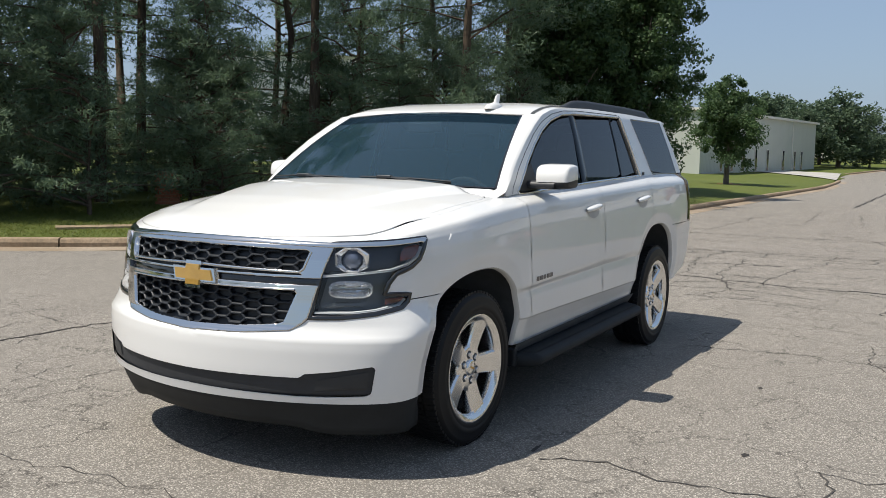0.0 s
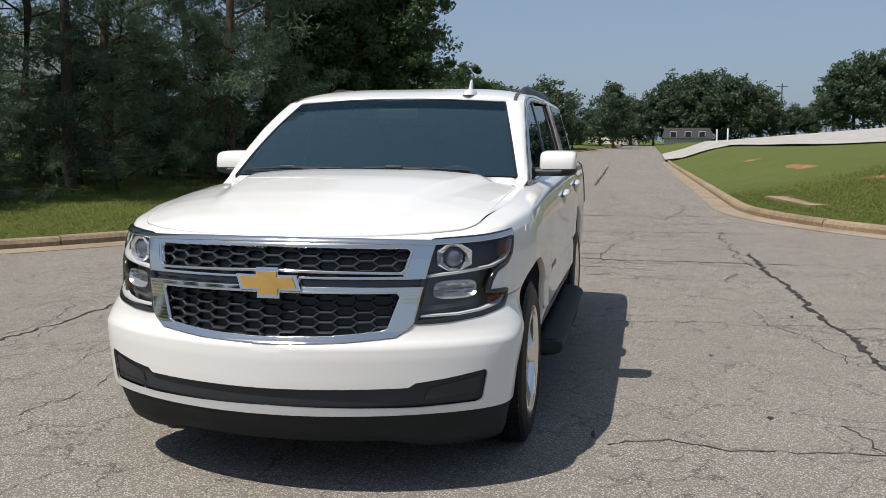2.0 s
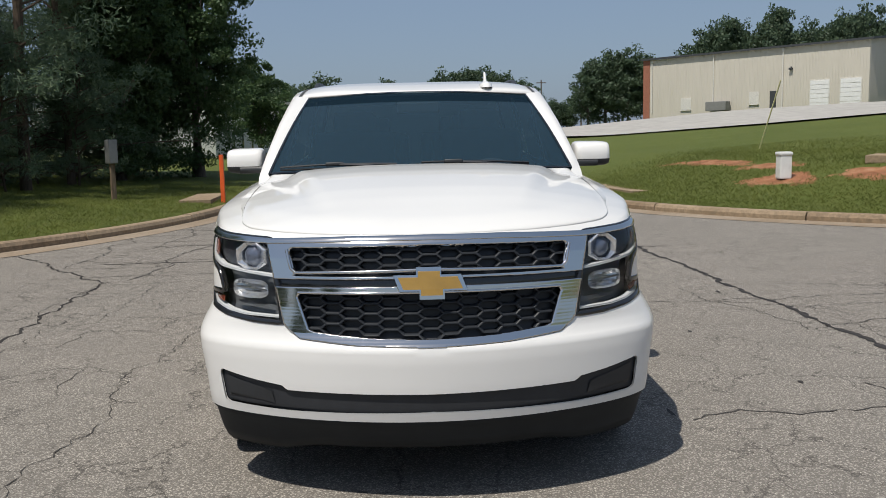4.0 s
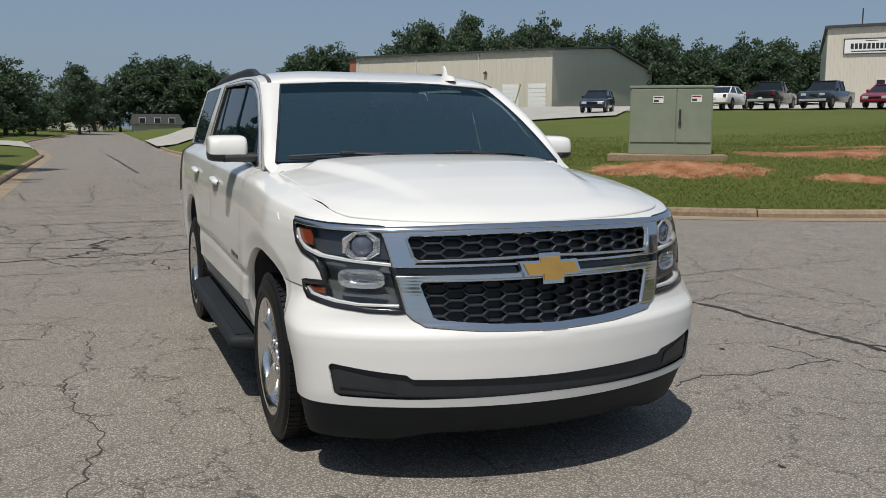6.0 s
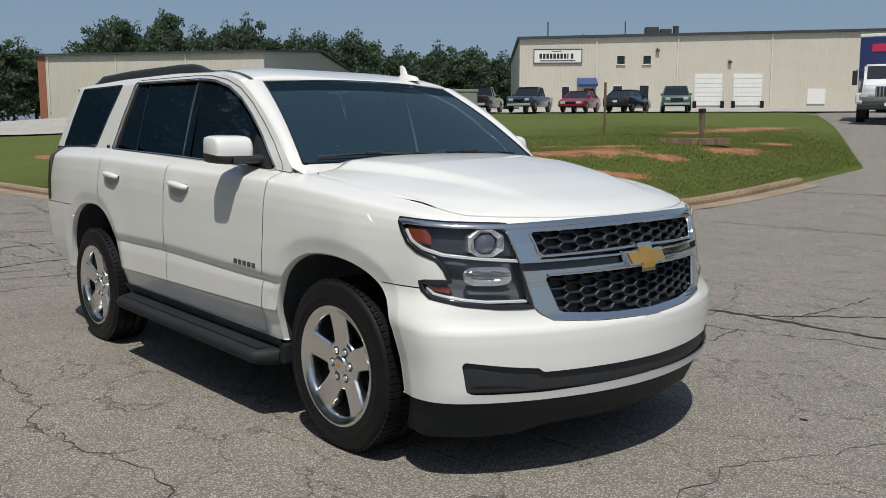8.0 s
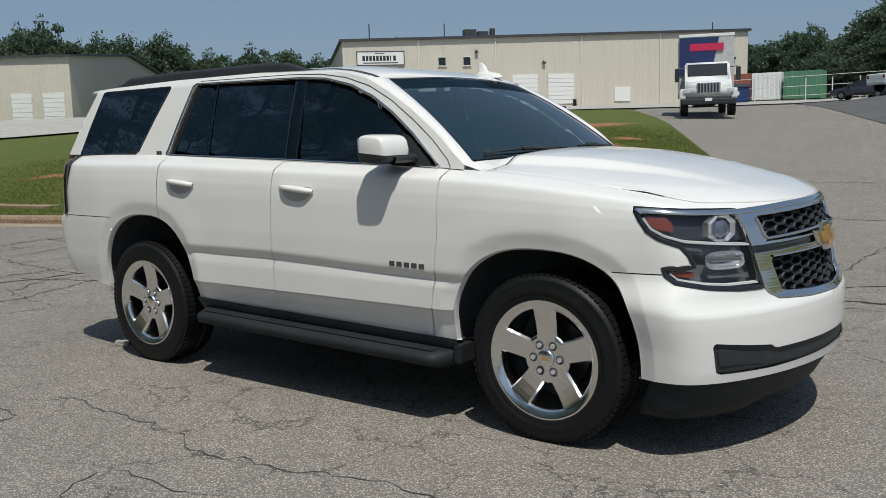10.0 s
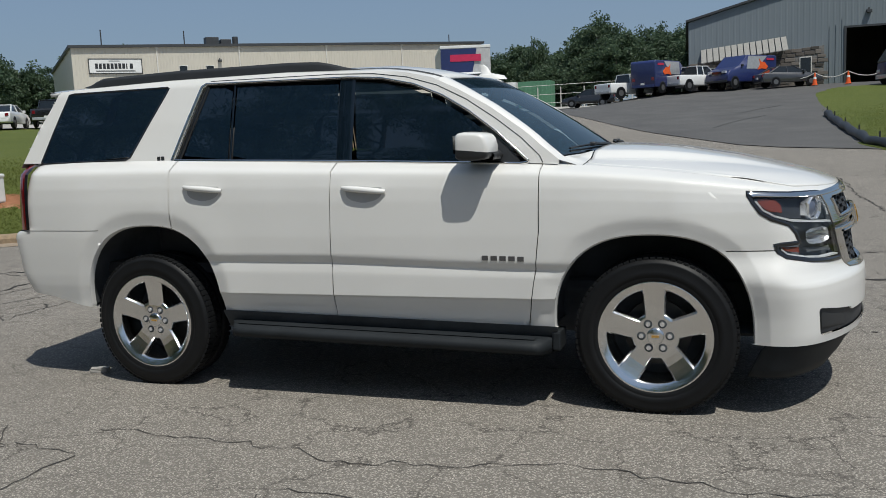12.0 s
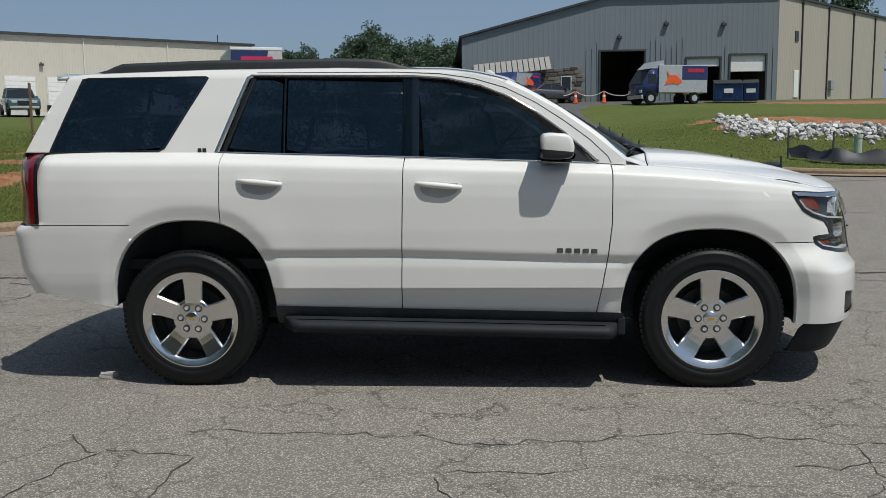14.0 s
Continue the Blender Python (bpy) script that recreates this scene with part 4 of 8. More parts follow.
# ---- the white sport utility vehicle ----
def make_paint():
    m = Mat("white_pearl_paint", 0.42, spec=0.35, coat=0.9)
    m.color(m.ramp(m.noise(1.2, 4), [(0.3, (0.700, 0.692, 0.668)), (0.7, (0.740, 0.731, 0.706))]))
    m.rough(m.ramp(m.noise(60, 3), [(0.3, 0.36), (0.7, 0.44)]))
    return m.m


def make_chrome():
    m = Mat("chrome", 0.07, 1.0)
    m.color((0.66, 0.655, 0.645))
    m.rough(m.ramp(m.noise(8, 3), [(0.3, 0.07), (0.7, 0.13)]))
    return m.m


def make_alloy():
    m = Mat("polished_alloy", 0.17, 1.0)
    m.color(m.ramp(m.noise(4, 3), [(0.3, (0.74, 0.74, 0.735)), (0.7, (0.80, 0.80, 0.795))]))
    m.rough(m.ramp(m.noise(6, 3), [(0.3, 0.13), (0.7, 0.21)]))
    return m.m


PAINT, CHROME, ALLOY = make_paint(), make_chrome(), make_alloy()
GLOSS_BLACK = plain("gloss_black", (0.012, 0.012, 0.014), 0.12, vary=0.2, coat=0.6)
TRIM_GREY = plain("charcoal_plastic", (0.022, 0.024, 0.028), 0.55, vary=0.15, scale=18)
DAM = plain("air_dam_black", (0.016, 0.019, 0.022), 0.65, vary=0.2, spec=0.25)
GRILLE_BLACK = plain("grille_black", (0.008, 0.010, 0.014), 0.42, vary=0.1, spec=0.4)
LINER = plain("wheel_liner", (0.052, 0.057, 0.062), 0.9, vary=0.3)
GOLD = plain("gold_badge", (0.60, 0.34, 0.075), 0.28, metal=0.6, coat=0.8)
AMBER = plain("amber_lens", (0.20, 0.038, 0.014), 0.15, coat=1.0)
TAIL_RED = plain("red_lens", (0.16, 0.006, 0.010), 0.12, coat=1.0)
HOUSING = plain("lamp_housing", (0.13, 0.135, 0.14), 0.4, metal=0.3)
BOWL = plain("lamp_bowl", (0.035, 0.038, 0.045), 0.3, vary=0.2)
LENS_CHROME = plain("lamp_reflector", (0.80, 0.81, 0.83), 0.16, metal=0.8, vary=0.04)
PROJECTOR = plain("projector_glass", (0.20, 0.22, 0.28), 0.05, metal=0.5, coat=1.0)
STRIP = plain("light_guide", (0.60, 0.61, 0.62), 0.25, vary=0.05)
CLEAR = make_glass("clear_lens", (0.86, 0.88, 0.90))
# The bluish diffuse colours stand in for sky reflected in the panes.
WINDSCREEN = make_glass("windscreen_glass", (0.34, 0.46, 0.52), 0.0, 1.72, (0.042, 0.115, 0.165), 0.22)
TINT = make_glass("tinted_glass", (0.035, 0.05, 0.07), 0.0, 1.6, (0.010, 0.023, 0.042), 0.6)
TINT_FRONT = make_glass("front_door_glass", (0.075, 0.105, 0.125), 0.0, 1.6, (0.011, 0.025, 0.044), 0.45)
PILLAR = plain("pillar_black", (0.004, 0.009, 0.016), 0.10, spec=0.45)
NAME_METAL = plain("satin_name_metal", (0.16, 0.16, 0.165), 0.35, metal=0.8)
SEAT = plain("dark_seat", (0.045, 0.045, 0.048), 0.8, vary=0.2)
INTERIOR = plain("dark_interior", (0.022, 0.022, 0.024), 0.8, vary=0.2)
HEADLINER = plain("grey_headliner", (0.20, 0.20, 0.20), 0.9)

suv = thing("suv", pose(0, 0, 0), "clean white full-size sport utility vehicle parked on cracked concrete", "car")
KF, DF = 0.345, 0.30


x_nose = tab((0.19, 2.415), (0.30, 2.45), (0.36, 2.494), (0.40, 2.503), (0.50, 2.508), (0.60, 2.508), (0.650, 2.503), (0.668, 2.485), (0.705, 2.464), (0.745, 2.458), (0.90, 2.438), (1.00, 2.416), (1.06, 2.392), (1.10, 2.355))
x_tail = tab((0.40, -2.42), (0.46, -2.49), (0.55, -2.565), (0.66, -2.615), (0.80, -2.632), (0.90, -2.645), (0.935, -2.62), (0.95, -2.54), (1.10, -2.545), (1.36, -2.47))
z_belt = tab((-2.6, 1.358), (-1.3, 1.343), (0.84, 1.263), (1.19, 1.238), (1.45, 1.212), (1.70, 1.180), (1.90, 1.148), (2.106, 1.104), (2.30, 1.090), (2.5, 1.086))
z_bot = tab((-2.7, 0.552), (-2.44, 0.548), (-2.25, 0.530), (-1.93, 0.458), (-0.97, 0.458), (0.97, 0.418), (1.92, 0.365), (2.5, 0.362))
w_low = tab((0.15, 0.93), (0.30, 0.948), (0.36, 0.955), (0.42, 0.943), (0.50, 0.962), (0.567, 0.986), (0.575, 0.993), (0.70, 0.995), (0.757, 0.987), (0.787, 1.001), (0.80, 1.006), (0.90, 1.008), (1.0, 1.004))
w_end = tab((0.15, 0.93), (0.36, 0.952), (0.50, 0.968), (0.60, 0.986), (0.66, 0.993), (0.80, 1.002), (0.90, 1.006), (1.0, 1.004))
w_up = tab((0.0, 1.004), (0.3, 1.000), (0.55, 0.992), (0.74, 0.980), (0.815, 0.972), (0.85, 0.962), (0.88, 0.947), (1.0, 0.872))


def sag(x, z):
    """How far the lower body crease has dropped at x: it falls slightly towards the front."""
    return 0.036 * np.clip(x + 0.3, 0, 1.2) * smooth(1.5, 1.15, x) * np.clip(1 - np.abs(z - 0.765) / 0.12, 0, 1)


def width(x, z):
    zb = z_belt(x)
    z = z + sag(x, z)
    low = w_end(z) + (w_low(z) - w_end(z)) * smooth(1.12, 0.94, np.abs(x))
    w = np.where(z < 1.0, low, w_up(np.clip((z - 1.0) / (zb - 1.0), 0, 1)))
    for wx, wz, hw, hh in ((1.452, 0.385, 0.485, 0.520), (-1.457, 0.400, 0.478, 0.570)):
        k = (np.abs((x - wx) / hw) ** 2.5 + np.abs((z - wz) / hh) ** 2.5) ** 0.4
        w = w + 0.004 * smooth(1.50, 1.15, k) - 0.015 * np.clip((1.14 - k) / 0.13, 0, 1)
    return w - (0.03 * smooth(-1.9, -2.6, x) + 0.066 * smooth(1.55, 2.0, x) * smooth(0.66, 0.82, z)) * np.ones_like(w)


def zmap(r, x):
    """Height of a row: the lower rows follow the sill, the upper ones the belt line."""
    if r < 0.56:
        zb = z_bot(x)
        return zb + (r - 0.36) / 0.20 * (0.56 - zb)
    if r > 1.0:
        return 1.0 + (r - 1.0) / 0.33 * (z_belt(x) - 1.0)
    return r - float(sag(x, r))


P_COLS = [(p, None) for p in np.linspace(0, 0.9, 66)] + [(None, t) for t in np.linspace(0.0, 1.0, 40)[1:]]


def corner_pq(p, t, z):
    """Across and along the rounded front corner: blunt at the bumper, rounder at the lamps. t runs round the corner itself."""
    n = 8.0 - 2.8 * float(smooth(0.66, 0.82, z))
    if p is None:
        q = (1 - 0.9 ** n) ** (1 / n) * (1 - t)
        return (1 - q ** n) ** (1 / n), q
    return p, (1 - p ** n) ** (1 / n)



def front_xy(p, t, r=None, z=None):
    x = 2.2
    for _ in range(4):
        zz = z if r is None else zmap(r, x)
        k, q = corner_pq(p, t, zz)
        y = float(width(x, zz)) * k
        x = float(x_nose(zz)) - KF * y * y - DF * (1 - q)
    return x, y, float(zz)


def rear_xy(p, q, r):
    n = 5.0
    if p is None:
        p = (1 - q ** n) ** (1 / n)
    else:
        q = (1 - p ** n) ** (1 / n)
    x = -2.4
    for _ in range(4):
        zz = zmap(r, x)
        y = float(width(x, zz)) * p
        x = float(x_tail(zz)) + 0.08 * y * y + 0.26 * (1 - q)
    return x, y, float(zz)


FRONT_CACHE = {}
END_CACHE = {}


def front_line(z):
    """The body's outline from the nose centre round the corner and back along the side, with its running length."""
    key = round(z, 3)
    if key not in FRONT_CACHE:
        z = key
        across, along = np.array([corner_pq(p, t, z) for p, t in P_COLS]).T
        x = np.full(len(across), 2.2)
        for _ in range(4):
            y = width(x, np.full_like(x, z)) * across
            x = x_nose(z) - KF * y * y - DF * (1 - along)
        xs = np.linspace(x[-1] - 0.02, 0.9, 40)
        pts = np.stack([np.concatenate([x, xs]), np.concatenate([y, width(xs, np.full_like(xs, z))])], 1)
        s = np.concatenate([[0], np.cumsum(np.hypot(*np.diff(pts, axis=0).T))])
        FRONT_CACHE[key] = (pts, s)
    return FRONT_CACHE[key]


def body_y(x, z):
    """Half width of the body at x and height z, round the front corner too."""
    pts, _ = front_line(z)
    return float(np.interp(x, pts[::-1, 0], pts[::-1, 1])) if x > 0.95 else float(width(x, z))


def nose(s, z, off=0.0, side=1):
    """The point at running length s and height z on the front, moved out by off."""
    pts, ss = front_line(z)
    x, y = np.interp(s, ss, pts[:, 0]), np.interp(s, ss, pts[:, 1])
    x2, y2 = np.interp(s + 0.01, ss, pts[:, 0]), np.interp(s + 0.01, ss, pts[:, 1])
    tx, ty = x2 - x, y2 - y
    l = math.hypot(tx, ty) or 1
    nx, ny = ty / l, -tx / l
    return Vector((x + nx * off, (y + ny * off) * side, z))


def s_of(x, y, z):
    pts, ss = front_line(z)
    return float(ss[np.argmin(np.hypot(pts[:, 0] - x, pts[:, 1] - y))])


def inside(poly, a, b):
    hit = False
    for (x0, y0), (x1, y1) in zip(poly, poly[1:] + poly[:1]):
        if (y0 > b) != (y1 > b) and a < (x1 - x0) * (b - y0) / (y1 - y0) + x0:
            hit = not hit
    return hit


def snap(poly, a, b):
    best = None
    for (x0, y0), (x1, y1) in zip(poly, poly[1:] + poly[:1]):
        dx, dy = x1 - x0, y1 - y0
        t = max(0, min(1, ((a - x0) * dx + (b - y0) * dy) / (dx * dx + dy * dy + 1e-12)))
        q = (x0 + t * dx, y0 + t * dy)
        d = math.dist(q, (a, b))
        if best is None or d < best[0]:
            best = (d, q)
    return best


# outlines on the nose, as running length and height
HEADLAMP = [(0.612, 0.742), (0.668, 1.070), (0.90, 1.078), (1.09, 1.092), (1.112, 1.075), (1.120, 1.042), (1.108, 0.998), (1.065, 0.966), (0.985, 0.936), (0.955, 0.895), (0.940, 0.848), (1.068, 0.844), (1.060, 0.812), (1.030, 0.787), (0.90, 0.762), (0.75, 0.746)]
GRILLE_UP = [(0.0, 1.052), (0.565, 1.042), (0.578, 1.030), (0.556, 0.955), (0.540, 0.943), (0.0, 0.958)]
GRILLE_LOW = [(0.0, 0.866), (0.530, 0.862), (0.542, 0.848), (0.495, 0.722), (0.470, 0.712), (0.25, 0.695), (0.0, 0.688)]
GRILLE_ALL = [(0.0, 1.086), (0.69, 1.074), (0.612, 0.742), (0.585, 0.715), (0.535, 0.684), (0.30, 0.664), (0.0, 0.656)]
FOG = [(0.0, 0.476), (0.595, 0.480), (0.62, 0.498), (0.75, 0.512), (0.925, 0.536), (0.940, 0.526), (0.918, 0.412), (0.895, 0.398), (0.60, 0.392), (0.0, 0.400)]


def arch_r(wx, wz, hw, hh):
    return lambda x, z: (abs((x - wx) / hw) ** 2.5 + abs((z - wz) / hh) ** 2.5) ** (1 / 2.5)


ARCHES = [(1.452, 0.385, 0.485, 0.520), (-1.457, 0.400, 0.478, 0.570)]
door_f = tab((0.40, 0.830), (0.60, 0.868), (0.92, 0.912), (1.40, 0.918))
door_b = tab((0.40, -0.258), (1.40, -0.234))
door_r = tab((0.40, -1.277), (1.40, -1.277))

ROWS_Z = list(np.linspace(0.36, 0.56, 11)) + [0.564, 0.571, 0.575, 0.579] + list(np.linspace(0.59, 0.74, 11)) + [0.753, 0.757, 0.761, 0.771, 0.781, 0.785, 0.789, 0.800, 0.815, 0.820] + list(np.linspace(0.835, 0.938, 8)) + [0.943] + list(np.linspace(0.955, 1.33, 26))
cols = [("f", p, q) for p, q in P_COLS]
anchors = [("x0",), ("df", 0.003), ("df", -0.003), ("db", 0.003), ("db", -0.003), ("dr", 0.003), ("dr", -0.003), ("x1",)]
counts = [60, 1, 52, 1, 48, 1, 60]
for (a, b, n) in zip(anchors, anchors[1:], counts):
    for i in range(n):
        cols.append(("s", a, b, i / n))
cols += [("r", None, q) for q in np.linspace(0.0, 0.93, 34)] + [("r", p, None) for p in np.linspace(0.86, 0.0, 20)]


def body_point(col, r):
    if col[0] == "f":
        return front_xy(col[1], col[2], r)
    if col[0] == "r":
        return rear_xy(col[1], col[2], r)
    if r not in END_CACHE:
        END_CACHE[r] = (front_xy(None, 1.0, r)[0], rear_xy(None, 0.0, r)[0])
    xa, xb = END_CACHE[r]
    z = zmap(r, 0.0)
    def at(k):
        if k[0] == "x0":
            return xa
        if k[0] == "x1":
            return xb
        f = {"df": door_f, "db": door_b, "dr": door_r}[k[0]]
        return float(f(z)) + k[1]
    x0, x1 = at(col[1]), at(col[2])
    x = x0 + (x1 - x0) * col[3]
    z = float(zmap(r, x))
    return x, float(width(x, z)), z


grid = [[list(body_point(c, r)) for r in ROWS_Z] for c in cols]
nose_s = {}
for i, c in enumerate(cols):
    if c[0] != "f":
        break
    for j in range(len(ROWS_Z)):
        x, y, z = grid[i][j]
        nose_s[i, j] = s_of(x, y, z)
NF = len([c for c in cols if c[0] == "f"])
i_df = NF + counts[0]
i_db = i_df + 1 + counts[2]
i_dr = i_db + 1 + counts[4]
j_bf = ROWS_Z.index(0.820) - 1
j_br = ROWS_Z.index(0.943) - 1
face_part, drop_v = {}, {}
for i in range(len(cols) - 1):
    for j in range(len(ROWS_Z) - 1):
        cx = sum(grid[a][b][0] for a in (i, i + 1) for b in (j, j + 1)) / 4
        cz = sum(grid[a][b][2] for a in (i, i + 1) for b in (j, j + 1)) / 4
        kind = "body"
        if i in (i_df, i_db, i_dr):
            kind = None
        elif i_df < i < i_db:
            kind = "front_door"
        elif i_db < i < i_dr:
            kind = "rear_door"
        if j == j_bf and i < i_df and cx > 1.80:
            kind = None
        if j == j_br and cx < -1.80:
            kind = None
        for wx, wz, hw, hh in ARCHES:
            if arch_r(wx, wz, hw, hh)(cx, cz) < 1.0:
                kind = None
                for a in (i, i + 1):
                    for b in (j, j + 1):
                        drop_v[a, b] = ("arch", wx, wz, hw, hh)
        if i < NF - 1:
            s = sum(nose_s[a, b] for a in (i, i + 1) for b in (j, j + 1)) / 4
            for poly in (HEADLAMP, GRILLE_ALL, FOG):
                if inside(poly, s, cz):
                    kind = None
                    for a in (i, i + 1):
                        for b in (j, j + 1):
                            drop_v[a, b] = ("poly", poly)
            if kind == "body" and cz < 0.815 and cx > 1.8:
                kind = "front_bumper"
        if kind == "body" and cx > 1.80 and cz < 0.815 and i < i_df:
            kind = "front_bumper"
        if kind == "body" and cx < -1.80 and cz < 0.94:
            kind = "rear_bumper"
        face_part[i, j] = kind
for (i, j), how in drop_v.items():
    x, y, z = grid[i][j]
    if how[0] == "arch":
        _, wx, wz, hw, hh = how
        k = arch_r(wx, wz, hw, hh)(x, z)
        if k > 0.5:
            x, z = wx + (x - wx) / k, wz + (z - wz) / k
            grid[i][j] = [x, body_y(x, z), z]
    else:
        s, z2 = nose_s[i, j], z
        d, q = snap(how[1], s, z)
        if d < 0.03:
            p = nose(q[0] if s > 0.001 else 0.0, q[1])
            grid[i][j] = [p.x, p.y, p.z]


def shell(name, keys, mat, parent, label="", both=True):
    """Meshes a set of grid faces on both sides of the vehicle, or on one."""
    out = []
    for sides in ([(1, -1)] if both else [(1,), (-1,)]):
        bm = bmesh.new()
        for sd in sides:
            vs = {}
            for i, j in keys:
                q = []
                for a, b in ((i, j), (i + 1, j), (i + 1, j + 1), (i, j + 1)):
                    if (a, b) not in vs:
                        x, y, z = grid[a][b]
                        vs[a, b] = bm.verts.new((x, y * sd, z))
                    q.append(vs[a, b])
                try:
                    bm.faces.new(q if sd < 0 else q[::-1])
                except ValueError:
                    pass
        bmesh.ops.remove_doubles(bm, verts=bm.verts, dist=0.0004)
        bmesh.ops.dissolve_degenerate(bm, edges=bm.edges, dist=0.0002)
        o = part(name, bm, mat, parent, label, True)
        sol = o.modifiers.new("thickness", "SOLIDIFY")
        sol.thickness, sol.offset, sol.use_rim = 0.008, -1, False
        out.append(o)
    return out


groups = {}
for k, v in face_part.items():
    if v:
        groups.setdefault(v, []).append(k)
shell("front_fender", [k for k in groups["body"] if grid[k[0]][k[1]][0] > 0], PAINT, suv, both=False)
shell("rear_quarter", [k for k in groups["body"] if grid[k[0]][k[1]][0] <= 0], PAINT, suv)
shell("front_bumper", groups["front_bumper"], PAINT, suv)
shell("rear_bumper", groups["rear_bumper"], PAINT, suv)
doors_f = shell("front_door", groups["front_door"], PAINT, suv, both=False)
doors_r = shell("rear_door", groups["rear_door"], PAINT, suv, both=False)


def strip_mesh(rows, closed=False):
    """A bmesh of quads between rows of points."""
    bm = bmesh.new()
    vs = [[bm.verts.new(p) for p in row] for row in rows]
    for a, b in zip(vs, vs[1:]):
        n = len(a)
        for k in range(n if closed else n - 1):
            bm.faces.new((a[k], a[(k + 1) % n], b[(k + 1) % n], b[k]))
    return bm


def merged(parts):
    bm = bmesh.new()
    for b in parts:
        me = bpy.data.meshes.new("tmp")
        b.to_mesh(me)
        b.free()
        bm.from_mesh(me)
        bpy.data.meshes.remove(me)
    return bm


# dark inner shells seen through gaps, floor and wheel wells
inner = []
for sd in (1, -1):
    rows = []
    for r in (0.40, 0.5, 0.56, 0.6, 0.7, 0.757, 0.8, 0.9, 1.0, 1.05, 1.1, 1.15, 1.2, 1.25, 1.3):
        rows.append([Vector((x, sd * (float(width(x, zmap(r, x))) - 0.016), zmap(r, x))) for x in ([-1.30 if r > 0.99 else -0.96] + list(np.linspace(-0.95, 0.955, 36)))])
    part("inner_shell", strip_mesh(rows), LINER, suv, "black inner body")
# Added plate: stops sunlight leaking through under the nose.
part("splash_plate", strip_mesh([[Vector((1.60, nose(abs(t), 0.42).y * (1 if t >= 0 else -1) * 0.9, 0.41)), Vector((nose(abs(t), 0.42, -0.02).x, nose(abs(t), 0.42, -0.02).y * (1 if t >= 0 else -1), 0.41))] for t in np.linspace(-1.05, 1.05, 40)]), LINER, suv, "added black plate under the nose, blocks leaking sun")
part("underbody", box(-2.05, 2.1, -0.62, 0.62, 0.32, 0.62, 0.05), LINER, suv, "black underbody")
bm = box(-0.95, 0.95, -0.93, 0.93, 0.40, 0.70, 0.02)
part("floor_pan", bm, INTERIOR, suv)
for wx, wz, hw, hh in ARCHES:
    for sd in (1, -1):
        angs = np.linspace(-0.10 * math.pi, 1.10 * math.pi, 40)
        def ring(k, y):
            out = []
            for a in angs:
                c, s_ = math.cos(a), math.sin(a)
                rad = (abs(c / hw) ** 2.5 + abs(s_ / hh) ** 2.5) ** (-1 / 2.5)
                x, z = wx + rad * c * k, wz + rad * s_ * k
                z = max(z, float(z_bot(x)) + 0.001)
                out.append(Vector((x, sd * (body_y(x, z) - y if y < 0.2 else 0.995 - y), z)))
            return out
        part("arch_lip", strip_mesh([ring(1.0, 0.0005), ring(0.985, 0.012), ring(0.985, 0.03)]), PAINT, suv, "", True)
        part("wheel_liner", strip_mesh([ring(0.99, 0.022), ring(1.03, 0.10), ring(1.03, 0.45), ring(0.05, 0.452)]), LINER, suv, "black wheel arch liner", True)


# ---- nose: grille, lamps, lower intake ----
def fill_nose(poly, off, side, mat, name, parent, label="", grow=0.0, nz=26, ns=26, smooth_it=True):
    """A panel over an outline on the nose."""
    z0, z1 = min(q[1] for q in poly), max(q[1] for q in poly)
    rows = []
    for k in range(nz + 1):
        z = z0 + (z1 - z0) * (0.002 + 0.996 * k / nz)
        xs = []
        for (a0, b0), (a1, b1) in zip(poly, poly[1:] + poly[:1]):
            if (b0 > z) != (b1 > z):
                xs.append(a0 + (a1 - a0) * (z - b0) / (b1 - b0))
        if len(xs) < 2:
            continue
        lo, hi = min(xs) - grow, max(xs) + grow
        if min(q[0] for q in poly) == 0.0 and side == 0:
            lo = -hi
        row = []
        for t in np.linspace(lo, hi, ns):
            v = nose(abs(t), z, off)
            if t < 0:
                v.y = -v.y
            if side == -1:
                v.y = -v.y
            row.append(v)
        rows.append(row)
    if grow:
        rows.insert(0, [v - Vector((0, 0, grow)) for v in rows[0]])
        rows.append([v + Vector((0, 0, grow)) for v in rows[-1]])
    return part(name, strip_mesh(rows), mat, parent, label, smooth_it)


def bar_nose(path, w, off0, off1, mat, name, parent, label="", side=1, closed=False, mirror=False):
    """A raised moulding with a rounded section that follows a path of (running length, height)."""
    dense = []
    seq = path + ([path[0]] if closed else [])
    for (a0, b0), (a1, b1) in zip(seq, seq[1:]):
        n = max(1, int(math.dist((a0, b0), (a1, b1)) / 0.02))
        dense += [(a0 + (a1 - a0) * i / n, b0 + (b1 - b0) * i / n) for i in range(n)]
    if not closed:
        dense.append(seq[-1])
    parts = []
    for sd in ((1, -1) if mirror else (side,)):
        rows = []
        n = len(dense)
        for i, (a, b) in enumerate(dense):
            a0, b0 = dense[(i - 1) % n] if (closed or i) else dense[0]
            a1, b1 = dense[(i + 1) % n] if (closed or i < n - 1) else dense[-1]
            d = math.dist((a0, b0), (a1, b1)) or 1
            na, nb = -(b1 - b0) / d, (a1 - a0) / d
            row = []
            for u, o in ((-0.5, off0), (-0.5, off1 * 0.7), (-0.3, off1), (0.3, off1), (0.5, off1 * 0.7), (0.5, off0)):
                sa, zb = a + na * u * w, b + nb * u * w
                v = nose(abs(sa), zb, o)
                v.y *= sd * (1 if sa >= 0 else -1)
                row.append(v)
            rows.append(row)
        if closed:
            rows.append(rows[0])
        parts.append(strip_mesh(rows))
    return part(name, merged(parts), mat, parent, label, True)


